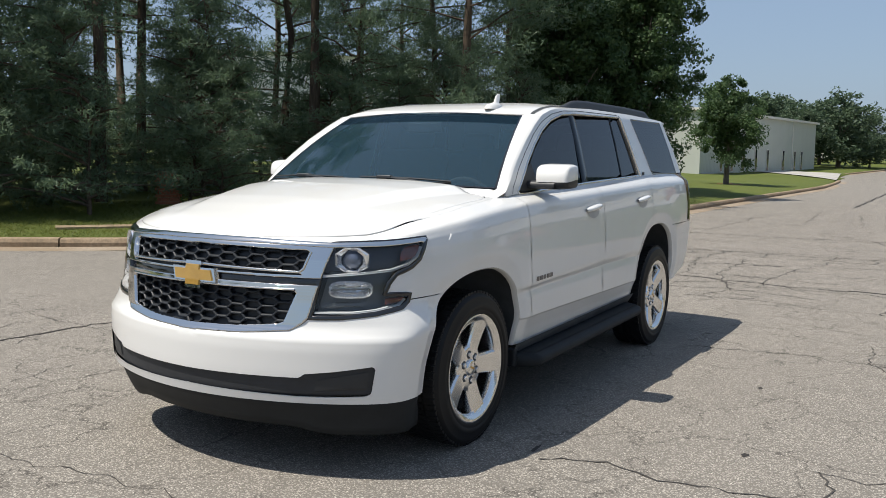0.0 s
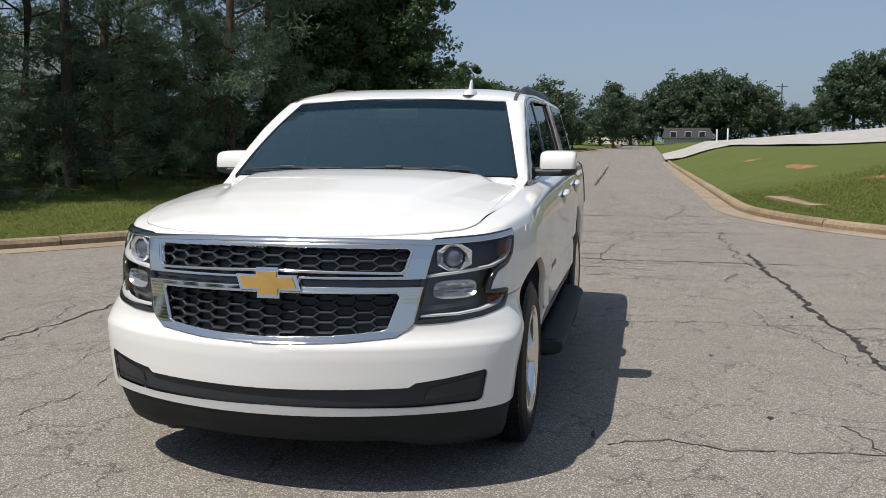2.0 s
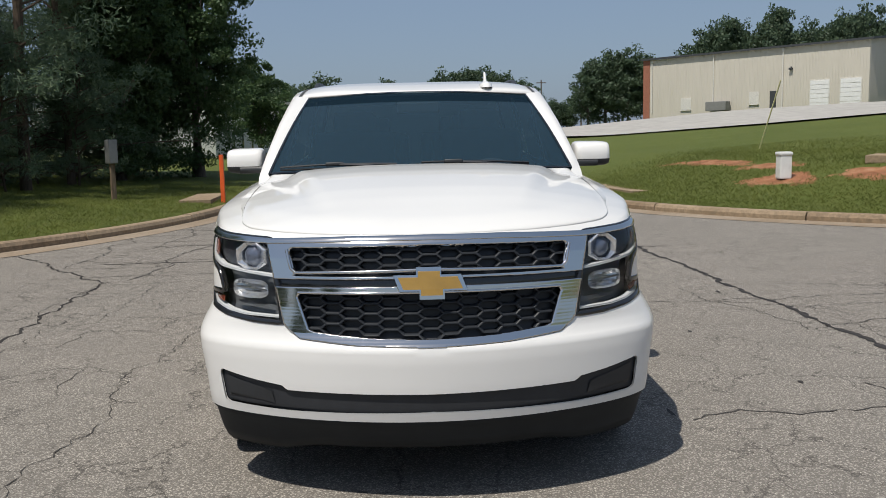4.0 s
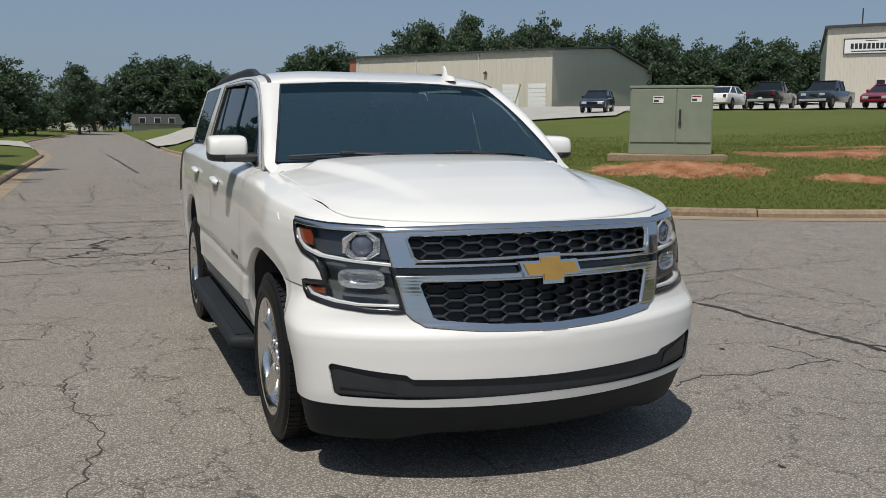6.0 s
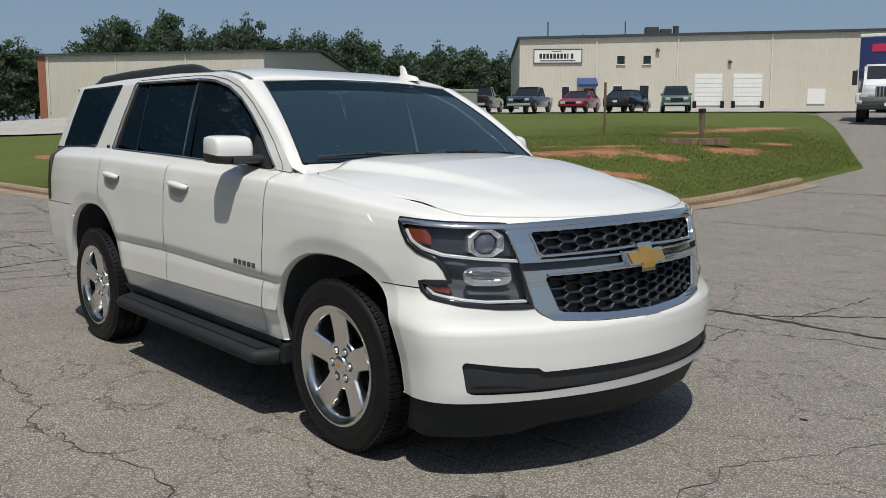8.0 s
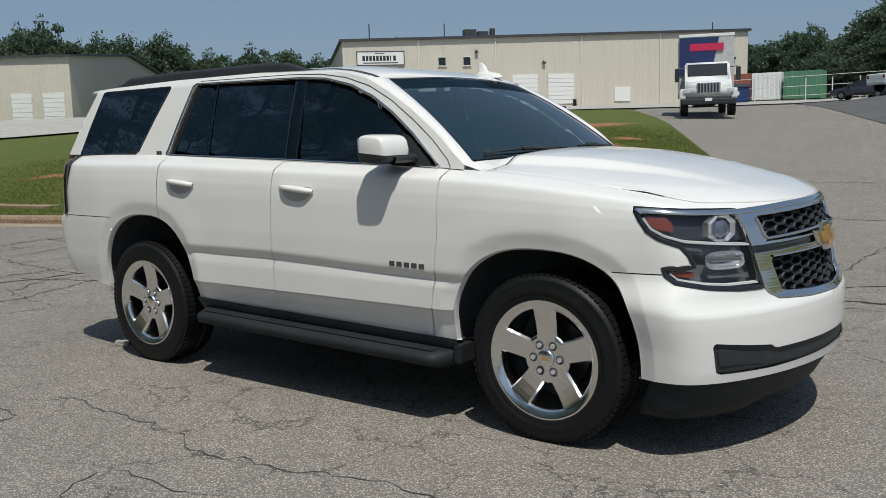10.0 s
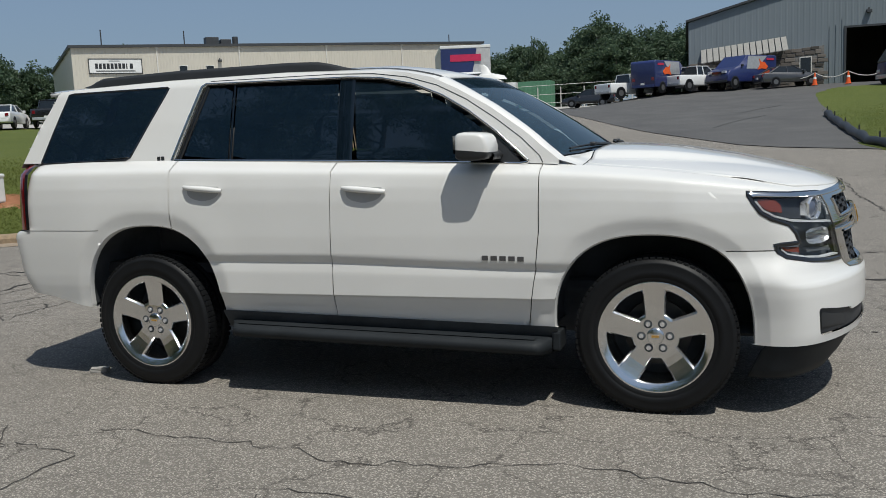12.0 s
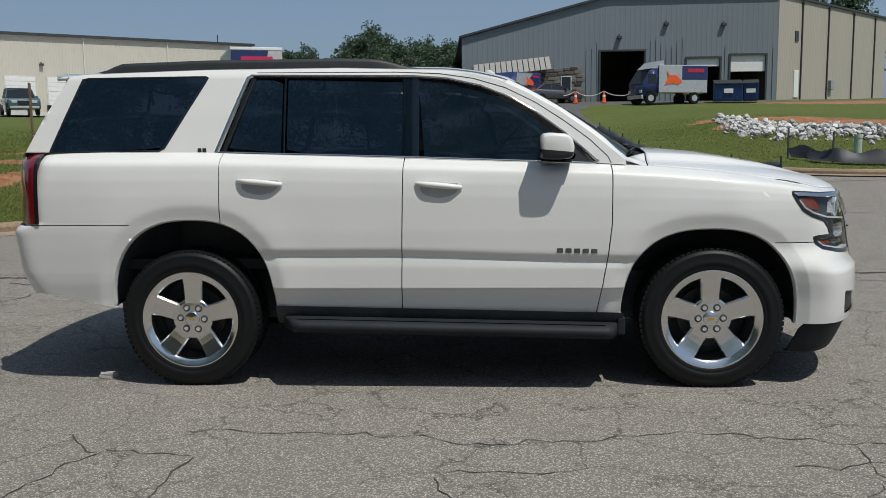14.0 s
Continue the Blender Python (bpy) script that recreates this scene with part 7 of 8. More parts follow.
SHAPES = {
    # body outline, cabin outline, length of wheelbase positions, width, wheel radius
    "sedan": ([(-2.3, 0.30), (-2.38, 0.62), (-2.25, 0.98), (-1.55, 1.02), (0.9, 0.98), (1.7, 0.86), (2.22, 0.72), (2.32, 0.45), (2.2, 0.28)], [(-1.85, 0.98), (-1.05, 1.42), (0.15, 1.44), (1.05, 0.96)], (-1.35, 1.38), 0.90, 0.33),
    "hatch": ([(-2.1, 0.32), (-2.18, 0.70), (-2.1, 1.02), (0.85, 1.00), (1.5, 0.92), (2.0, 0.76), (2.1, 0.45), (2.0, 0.30)], [(-2.05, 1.0), (-1.75, 1.50), (0.05, 1.52), (0.95, 0.98)], (-1.25, 1.30), 0.88, 0.33),
    "pickup": ([(-2.85, 0.42), (-2.88, 1.18), (-0.75, 1.20), (1.0, 1.18), (2.55, 1.12), (2.82, 1.0), (2.85, 0.44), (2.7, 0.36)], [(-0.85, 1.16), (-0.75, 1.84), (0.45, 1.86), (1.15, 1.16)], (-1.85, 1.85), 1.0, 0.41),
    "van": ([(-2.7, 0.40), (-2.75, 2.10), (-2.6, 2.25), (0.55, 2.25), (1.35, 1.45), (2.25, 1.22), (2.5, 0.9), (2.5, 0.42)], [(0.3, 1.40), (0.35, 2.0), (0.62, 2.05), (1.30, 1.42)], (-1.75, 1.75), 0.98, 0.37)}


def vehicle(name, shape, paint, m, label, category, group, scale=1.0):
    body_o, cabin, axles, w, wr = SHAPES[shape]
    v = thing(name, m, label, category, group)
    bm = slab(body_o, -w, w)
    bmesh.ops.bevel(bm, geom=[e for e in bm.edges], offset=0.07, segments=2, affect="EDGES", profile=0.6)
    part("body", bm, paint, v, "", True)
    gz = max(z for _, z in cabin)
    cm = bmesh.new()
    rows = []
    for y, kx in ((-1, 1), (1, 1)):
        rows.append([cm.verts.new((x, y * (w * (0.94 - 0.20 * (z - cabin[0][1]) / (gz - cabin[0][1]))), z)) for x, z in cabin])
    n = len(cabin)
    for i in range(n - 1):
        cm.faces.new((rows[0][i], rows[0][i + 1], rows[1][i + 1], rows[1][i]))
    cm.faces.new(rows[0])
    cm.faces.new(rows[1][::-1])
    part("window_band", cm, DARK_GLASS, v, "dark vehicle glass")
    if shape != "van":
        x0, x1 = cabin[1][0], cabin[2][0]
        part("roof", box(x0 - 0.03, x1 + 0.08, -w * 0.76, w * 0.76, gz - 0.03, gz + 0.035, 0.02), paint, v)
        for sd in (1, -1):
            for xa, xb in ((cabin[0], cabin[1]), (cabin[3], cabin[2])):
                part("pillar", tube([(xa[0], sd * w * 0.93, xa[1]), (xb[0], sd * w * 0.75, gz)], 0.045, 6), paint, v)
            xm = (x0 + x1) / 2
            part("pillar", tube([(xm, sd * w * 0.945, cabin[0][1]), (xm, sd * w * 0.75, gz)], 0.04, 6), paint, v)
    xf, xr = max(x for x, _ in body_o), min(x for x, _ in body_o)
    zt = body_o[-3][1]
    for sd in (1, -1):
        for ax in axles:
            ty = part("wheel", cyl((ax, sd * (w - 0.20), wr), (ax, sd * (w + 0.02), wr), wr, n=20), RUBBER, v)
            part("rim", cyl((ax, sd * (w + 0.015), wr), (ax, sd * (w + 0.03), wr), wr * 0.56, n=16), WHEEL_GREY, ty)
            part("arch", cyl((ax, sd * (w - 0.15), wr + 0.02), (ax, sd * (w + 0.004), wr + 0.02), wr * 1.14, n=20), BLACK, v)
        zl = body_o[-3][1] - 0.12
        part("headlight", box(xf - 0.14, xf + 0.012, sd * w * 0.62 - 0.17, sd * w * 0.62 + 0.17, zl - 0.09, zl + 0.07, 0.02), LAMP, v)
        part("tail_light", box(xr - 0.012, xr + 0.1, sd * w * 0.80 - 0.10, sd * w * 0.80 + 0.10, 0.72 if wr < 0.36 else 0.85, 0.90 if wr < 0.36 else 1.08, 0.02), TAIL_RED, v)
        part("side_mirror", box(cabin[-1][0] - 0.32, cabin[-1][0] - 0.16, sd * (w + 0.02) - 0.09, sd * (w + 0.02) + 0.09, cabin[-1][1] + 0.02, cabin[-1][1] + 0.18, 0.03), paint if shape != "van" else BLACK, v)
    part("grille", box(xf - 0.1, xf + 0.015, -w * 0.42, w * 0.42, zt - 0.34, zt - 0.08, 0.02), GLOSS_BLACK if paint is not PAINTS["blue"] else CHROME, v)
    part("front_bumper", box(xf - 0.12, xf + 0.035, -w * 0.9, w * 0.9, 0.34 + (wr - 0.33), 0.50 + (wr - 0.33), 0.03), BLACK if shape in ("van",) else (SILVER if shape == "pickup" else paint), v)
    part("rear_bumper", box(xr - 0.035, xr + 0.12, -w * 0.9, w * 0.9, 0.36 + (wr - 0.33), 0.54 + (wr - 0.33), 0.03), SILVER if shape == "pickup" else paint, v)
    part("number_plate", box(xr - 0.045, xr - 0.02, -0.15, 0.15, 0.58, 0.72), WHITE, v)
    if shape == "pickup":
        part("truck_bed", box(xr + 0.12, cabin[0][0] - 0.1, -w * 0.86, w * 0.86, 1.12, 1.215), BLACK, v)
    v.scale = (scale, scale, scale)
    return v


def on_lawn(x, y):
    return float(lawn_z(x, y)) + 0.07


lot_cars = [(-45.5, 30.1, "hatch", "dark", -42, "dark blue hatchback parked on the hilltop lot"), (-42.6, 34.4, "hatch", "black", -60, "black car parked behind the green cabinet"),
            (-40.7, 36.8, "sedan", "white", 120, "white sedan parked on the hilltop lot"), (-38.6, 38.6, "pickup", "black", 122, "black pickup truck parked tail first"),
            (-36.3, 40.8, "pickup", "blue", -64, "blue-grey pickup truck facing the road"), (-33.8, 43.0, "sedan", "red", -66, "red compact car parked facing the road"),
            (-31.3, 44.9, "sedan", "black", 106, "black sedan parked on the hilltop lot"), (-28.9, 46.8, "pickup", "green", -54, "old green pickup truck facing the road")]
for x, y, sh, c, yaw, lab in lot_cars:
    vehicle({"sedan": "sedan", "hatch": "hatchback", "pickup": "pickup_truck"}[sh], sh, PAINTS[c], pose(x, y, on_lawn(x, y), 0, 0, yaw), lab, "car", "cars on the hilltop lot", 0.88 if sh == "pickup" else 0.95)
depot_cars = [(-6.2, 60.2, "pickup", "white", 48, "white pickup truck by the fence"), (-1.7, 60.8, "pickup", "white", 52, "white crew-cab pickup truck"), (4.4, 60.6, "sedan", "grey", 25, "dark grey sedan parked by the office"),
              (-10.2, 66.0, "sedan", "black", 175, "black sedan by the containers")]
for x, y, sh, c, yaw, lab in depot_cars:
    vehicle({"sedan": "sedan", "pickup": "pickup_truck"}[sh], sh, PAINTS[c], pose(x, y, float(terrain(x, y)) + 0.06, 0, 0, yaw), lab, "car", "vehicles by the depot", 0.92)


def splash(parent, x, y, z, s, face):
    """Plain red mark with a yellow disc on a delivery van's flank."""
    bm = slab([(-0.9 * s, 0.0), (-0.3 * s, 0.5 * s), (0.35 * s, 0.55 * s), (0.7 * s, 0.9 * s), (0.55 * s, 0.3 * s), (0.9 * s, -0.35 * s), (0.2 * s, -0.2 * s), (-0.5 * s, -0.3 * s)], -0.012, 0.012)
    o = part("flank_mark", bm, ORANGE, parent, "plain red-orange flank mark")
    o.location = (x, y, z)
    return o


for x, y, yaw in ((-3.9, 60.4, 64), (1.3, 61.4, 232)):
    v = vehicle("delivery_van", "van", NAVY, pose(x, y, float(terrain(x, y)) + 0.06, 0, 0, yaw), "blue and silver delivery van parked by the depot", "van", "vehicles by the depot", 1.0)
    part("silver_panel", slab([(-0.6, 1.3), (-1.6, 2.18), (0.4, 2.18), (0.55, 1.3)], -1.0, 1.0), SILVER, v, "silver side panel")
    splash(v, -1.2, 1.0, 1.45, 0.62, 1)
    splash(v, -1.2, -1.0, 1.45, 0.62, 1)
    for sd in (1, -1):
        part("bar", box(-2.4, -1.6, sd * 0.99 - 0.012, sd * 0.99 + 0.012, 1.9, 2.05), plain("red_bar", (0.45, 0.02, 0.06), 0.5), v)


def box_truck(x, y, z, yaw, cab_paint, box_paint, label, length=6.5, h=3.75, navy_front=True):
    t = thing("box_truck", pose(x, y, z, 0, 0, yaw), label, "truck", "trucks")
    w = 1.22
    part("cargo_box", box(-length, -0.6, -w, w, 1.05, h, 0.04), box_paint, t, "silver-grey cargo box")
    part("roof_cap", box(-length, -0.58, -w - 0.01, w + 0.01, h - 0.12, h + 0.02, 0.02), WHITE, t)
    if navy_front:
        part("front_panel", slab([(-1.2, 1.9), (0.2, 1.9), (0.55, h - 0.15), (-1.2, h - 0.15)], -0.02, 0.0), NAVY, t, "navy front panel").matrix_local = pose(-0.57, 0, 0, 0, 0, 90)
        part("bar", box(-0.56, -0.53, -0.75, 0.75, h - 0.75, h - 0.42), plain("red_lettering_bar", (0.50, 0.02, 0.08), 0.5), t, "red bar")
    cab = slab([(-0.5, 0.75), (-0.5, 2.35), (0.35, 2.42), (0.75, 1.72), (1.85, 1.50), (2.05, 1.25), (2.05, 0.75)], -0.98, 0.98)
    bmesh.ops.bevel(cab, geom=cab.edges[:], offset=0.07, segments=2, affect="EDGES")
    part("cab", cab, cab_paint, t, "", True)
    part("windscreen", slab([(0.395, 2.34), (0.80, 1.72), (0.77, 1.70), (0.365, 2.34)], -0.86, 0.86), DARK_GLASS, t)
    for sd in (1, -1):
        part("fender", box(1.0, 2.0, sd * 1.08 - 0.14, sd * 1.08 + 0.14, 0.72, 1.18, 0.08), cab_paint, t)
        part("headlight", box(1.95, 2.06, sd * 0.92 - 0.14, sd * 0.92 + 0.14, 0.98, 1.16, 0.03), LAMP, t)
        part("side_window", box(-0.25, 0.42, sd * 0.985 - 0.01, sd * 0.985 + 0.01, 1.72, 2.22, 0.005), DARK_GLASS, t)
        part("mirror", box(0.62, 0.72, sd * 1.32 - 0.1, sd * 1.32 + 0.1, 1.55, 2.15, 0.03), BLACK, t)
        part("mirror_arm", tube([(0.6, sd * 0.95, 2.15), (0.67, sd * 1.3, 2.18)], 0.02, 6), BLACK, t)
        for ax, wy in ((1.35, 1.02), (-length + 1.4, 0.98)):
            ty = part("wheel", cyl((ax, sd * (wy - 0.18), 0.48), (ax, sd * (wy + 0.14), 0.48), 0.48, n=24), RUBBER, t)
            part("rim", cyl((ax, sd * (wy + 0.13), 0.48), (ax, sd * (wy + 0.15), 0.48), 0.27, n=16), SILVER, ty)
    g = part("grille", box(2.0, 2.08, -0.5, 0.5, 0.95, 1.42, 0.03), CHROME, t, "chrome radiator grille")
    for k in range(7):
        part("grille_slot", box(2.07, 2.09, -0.44 + k * 0.13, -0.36 + k * 0.13, 1.0, 1.38), BLACK, g)
    part("front_bumper", box(1.95, 2.15, -1.15, 1.15, 0.48, 0.74, 0.05), TRIM_GREY, t, "dark bumper")
    part("chassis", box(-length, 1.8, -0.5, 0.5, 0.55, 1.02), BLACK, t)
    part("number_plate", box(2.14, 2.17, -0.15, 0.15, 0.62, 0.76), WHITE, t)
    return t


tx, ty_ = -10.9, 35.6
box_truck(tx, ty_, float(terrain(tx, ty_)) + 0.02, -68, PAINTS["white"], plain("cargo_grey", (0.46, 0.46, 0.46), 0.45), "white box truck with silver-grey cargo body")
# low blue delivery truck before the depot doors
bx, by = 11.9, 57.2
bt2 = thing("delivery_truck", pose(bx, by, float(terrain(bx, by)) + 0.02, 0, 0, 200), "blue and silver cab-over delivery truck at the depot", "truck", "trucks")
part("cargo_box", box(-2.9, 0.9, -1.05, 1.05, 0.75, 2.65, 0.05), SILVER, bt2, "silver cargo box")
part("blue_panel", box(-2.92, -0.9, -1.065, 1.065, 1.65, 2.60, 0.02), NAVY, bt2)
part("blue_panel", slab([(-0.9, 0.8), (0.9, 0.8), (0.9, 2.6), (0.2, 2.6)], -1.066, 1.066), SILVER, bt2)
cb = slab([(0.9, 0.45), (0.9, 2.45), (1.5, 2.35), (2.1, 1.35), (2.15, 0.45)], -1.0, 1.0)
bmesh.ops.bevel(cb, geom=cb.edges[:], offset=0.08, segments=2, affect="EDGES")
part("cab", cb, NAVY, bt2, "", True)
part("wind_deflector", slab([(0.5, 2.4), (0.5, 2.95), (0.9, 2.9), (1.5, 2.4)], -0.95, 0.95), SILVER, bt2)
part("windscreen", slab([(1.55, 2.27), (2.13, 1.38), (2.16, 1.42), (1.58, 2.30)], -0.88, 0.88), DARK_GLASS, bt2)
for sd in (1, -1):
    part("side_window", box(1.1, 1.7, sd * 1.0 - 0.012, sd * 1.0 + 0.012, 1.4, 2.05), DARK_GLASS, bt2)
    splash(bt2, -0.2, sd * 1.09, 1.55, 0.75, 1)
    part("bar", box(-2.6, -1.3, sd * 1.07 - 0.012, sd * 1.07 + 0.012, 2.15, 2.4), plain("red_side_bar", (0.45, 0.02, 0.06), 0.5), bt2)
    for ax in (1.5, -1.9):
        wv = part("wheel", cyl((ax, sd * 0.8, 0.4), (ax, sd * 1.06, 0.4), 0.4, n=20), RUBBER, bt2)
        part("rim", cyl((ax, sd * 1.055, 0.4), (ax, sd * 1.07, 0.4), 0.22, n=16), SILVER, wv)
    part("headlight", box(2.1, 2.18, sd * 0.75 - 0.16, sd * 0.75 + 0.16, 0.75, 0.95, 0.02), LAMP, bt2)
part("front_bumper", box(2.05, 2.2, -1.0, 1.0, 0.35, 0.62, 0.04), SILVER, bt2)


# ---- bins, containers, cones ----
def dumpster(x, y, z, yaw, l=2.1, label="blue steel waste container with lid"):
    d = thing("dumpster", pose(x, y, z, 0, 0, yaw), label, "dumpster", "dumpsters")
    bm = slab([(-0.7, 0.12), (0.7, 0.12), (0.85, 1.25), (-0.85, 1.55)], -l / 2, l / 2)
    bmesh.ops.bevel(bm, geom=bm.edges[:], offset=0.03, segments=1, affect="EDGES")
    part("bin", bm, BLUE, d)
    part("lid", slab([(-0.9, 1.56), (0.9, 1.26), (0.9, 1.32), (-0.9, 1.64)], -l / 2 - 0.02, l / 2 + 0.02), BLACK, d)
    for k in (-0.3, 0.3):
        part("rib", box(-0.8, 0.86, k * l - 0.05, k * l + 0.05, 0.3, 0.42), BLUE, d)
    part("mark", box(0.80, 0.82, -0.3, 0.3, 0.65, 0.95), WHITE, d)
    return d


for x, y, yaw, l in ((16.6, 58.0, -100, 1.9), (18.2, 58.0, -105, 1.0), (-20.0, 67.5, -70, 2.1)):
    dumpster(x, y, float(terrain(x, y)) + 0.03, yaw, l)


def container(x, y, z, yaw, mat, l, label):
    c = thing("shipping_container", pose(x, y, z, 0, 0, yaw), label, "container", "containers")
    part("shell", box(-l / 2, l / 2, -1.2, 1.2, 0.1, 2.55, 0.02), mat, c)
    for k in range(int(l / 0.4)):
        part("rib", box(-l / 2 + 0.2 + k * 0.4, -l / 2 + 0.38 + k * 0.4, -1.24, -1.19, 0.2, 2.45), mat, c)
    return c


for k, (mat, l, x, lab) in enumerate(((plain("rust_red", (0.28, 0.10, 0.07), 0.8), 4.4, -24.5, "rusty red shipping container behind the fence"), (WHITE, 2.6, -20.8, "white storage container behind the fence"), (plain("container_green", (0.09, 0.22, 0.13), 0.6), 3.2, -17.6, "green shipping container behind the fence"))):
    container(x, 80 - k * 0.3, float(terrain(x, 80)) + 0.05, 3, mat, l, lab)
fence = thing("chain_fence", pose(0, 0, 0), "low wire fence with grey posts before the containers", "fence")
for k in range(12):
    x = -28 + k * 2.2
    part("post", cyl((x, 77.2, float(terrain(x, 77.2))), (x, 77.2, float(terrain(x, 77.2)) + 2.0), 0.05, n=6), TRIM_LIGHT, fence)
for h in (0.3, 1.1, 1.95):
    part("rail", tube([(-28, 77.2, float(terrain(-28, 77.2)) + h), (-3.8, 77.2, float(terrain(-4, 77.2)) + h)], 0.025, 5), TRIM_LIGHT, fence)

def cone(x, y, z):
    c = thing("traffic_cone", pose(x, y, z), "orange traffic cone holding a chain", "cone", "cones")
    part("base", box(-0.2, 0.2, -0.2, 0.2, 0, 0.05, 0.01), ORANGE, c)
    part("cone_body", cyl((0, 0, 0.05), (0, 0, 0.85), 0.17, 0.04, 14), ORANGE, c)
    part("band", cyl((0, 0, 0.42), (0, 0, 0.56), 0.118, 0.098, 14), WHITE, c)


pts = [(6.1, 60.0), (8.15, 59.8), (10.5, 59.5)]
for x, y in pts[:2]:
    cone(x, y, float(terrain(x, y)) + 0.06)
ch = thing("chain", pose(0, 0, 0), "pale chain slung between cones", "chain")
for (xa, ya), (xb, yb) in zip([(3.9, 60.2)] + pts, pts):
    za, zb = float(terrain(xa, ya)) + 0.9, float(terrain(xb, yb)) + 0.9
    part("link_run", tube([(xa + (xb - xa) * t, ya + (yb - ya) * t, za + (zb - za) * t - 0.35 * 4 * t * (1 - t)) for t in np.linspace(0, 1, 9)], 0.03, 5), TRIM_LIGHT, ch)

# ---- green transformer cabinet on the bank ----
ca, cb_ = Vector((-11.16, 9.53)), Vector((-10.13, 10.97))
ang = math.degrees(math.atan2(cb_.y - ca.y, cb_.x - ca.x))
cab = thing("transformer_cabinet", pose(ca.x, ca.y, 0.985, 0, 0, ang), "weathered green steel transformer cabinet on a concrete pad", "cabinet")
W_, D_ = (cb_ - ca).length, 1.35
part("body", box(0, W_, 0, D_, 0.0, 1.44, 0.012), GREENBOX, cab)
part("lid", box(-0.02, W_ + 0.02, -0.03, D_ + 0.02, 1.44, 1.50, 0.012), GREENBOX, cab)
part("base_skirt", box(-0.006, W_ + 0.006, -0.008, D_ + 0.006, 0.0, 0.24, 0.006), GREENBOX, cab)
part("door", box(0.02, W_ * 0.56, -0.028, -0.002, 0.26, 1.42, 0.008), GREENBOX, cab)
d2 = part("door", box(W_ * 0.57, W_ - 0.02, -0.032, -0.002, 0.26, 1.42, 0.008), GREENBOX, cab)
part("handle", box(W_ * 0.60, W_ * 0.625, -0.065, -0.03, 0.72, 0.98, 0.008), BLACK, d2, "black steel latch")
part("padlock", box(W_ * 0.595, W_ * 0.63, -0.075, -0.035, 0.64, 0.72, 0.008), BLACK, d2)
for x0, z0 in ((0.50, 1.12), (W_ * 0.74, 1.14)):
    lb = part("warning_label", box(x0, x0 + 0.22, -0.036, -0.028, z0, z0 + 0.15), WHITE, cab, "white and red warning label")
    part("bar", box(x0 + 0.015, x0 + 0.205, -0.039, -0.034, z0 + 0.105, z0 + 0.135), RED, lb)
    part("bar", box(x0 + 0.015, x0 + 0.12, -0.039, -0.034, z0 + 0.02, z0 + 0.07), TRIM_DARK, lb)
pad = thing("concrete_pad", pose(ca.x, ca.y, 0.985, 0, 0, ang), "stained concrete pad under the cabinet", "pad")
part("slab", box(-0.45, W_ + 0.32, -0.42, D_ + 0.3, -0.17, -0.005, 0.02), KERB, pad)


# ---- posts, pedestals and pegs ----
def post(name, x, y, h, r, mat, label, z=None, cap=None, category="post"):
    z = float(lawn_z(x, y)) if z is None else z
    t = thing(name, pose(x, y, z), label, category)
    part("shaft", box(-r, r, -r, r, -0.2, h, r * 0.2), mat, t)
    if cap:
        part("cap", box(-r * 1.3, r * 1.3, -r * 1.3, r * 1.3, h, h + 0.1, 0.01), cap, t)
    return t


post("sign_post", -13.95, 20.5, 1.75, 0.032, WOOD, "thin brown wooden post on the bank", cap=None)
post("timber_post", -9.3, 19.0, 0.85, 0.06, WOOD, "short weathered timber post", cap=BLACK)
beam = thing("timber_beam", pose(-8.9, 18.0, float(lawn_z(-8.9, 18.0)), 0, 0, 33), "weathered railway sleeper lying on the grass", "timber")
part("timber", box(-0.95, 0.95, -0.10, 0.10, -0.02, 0.17, 0.015), WOOD, beam)
post("marker_post", -14.6, -4.32, 1.10, 0.045, ORANGE, "orange plastic marker post in the grass verge", cap=None)
for px, py in ((-73.8, 7.9), (-73.8, 8.8)):
    post("marker_post", px, py, 1.2, 0.06, WHITE, "white marker post beside the far drive")
ped = thing("utility_pedestal", pose(-11.4, 7.44, float(lawn_z(-11.4, 7.44))), "white plastic cable pedestal on bare soil", "utility box")
part("housing", box(-0.12, 0.12, -0.12, 0.12, 0, 0.52, 0.03), WHITE, ped)
part("lid", box(-0.135, 0.135, -0.135, 0.135, 0.46, 0.54, 0.03), WHITE, ped)
guy = thing("guy_marker", pose(-17.2, 9.3, float(lawn_z(-17.2, 9.3)), 0, 22, 20), "thin yellow guy wire marker", "marker")
part("sleeve", cyl((0, 0, 0), (0, 0, 1.9), 0.018, n=8), plain("faded_yellow", (0.55, 0.52, 0.28), 0.6), guy)
mb = thing("meter_pedestal", pose(-14.9, -6.9, float(lawn_z(-14.9, -6.9)) - 0.1, 0, 0, 35), "grey metal meter box on a stand under the trees", "utility box")
part("stand", box(-0.05, 0.05, -0.05, 0.05, 0, 1.0), WOOD, mb)
part("meter_box", box(-0.17, 0.17, -0.10, 0.10, 0.95, 1.5, 0.02), plain("galvanised", (0.22, 0.225, 0.22), 0.5, metal=0.5), mb)
pier = thing("brick_pier", pose(-8.0, -11.9, float(lawn_z(-8.0, -11.9)) + 0.0, 0, 0, 40), "low red brick pier half hidden in the wood", "pier")
core = part("core", box(-0.17, 0.17, -0.17, 0.17, 0, 0.72), KERB, pier)
brick_me = bpy.data.meshes.new("brick")
bm = box(-0.098, 0.098, -0.045, 0.045, -0.03, 0.03, 0.006)
bm.to_mesh(brick_me)
bm.free()
brick_me.materials.append(BRICK)
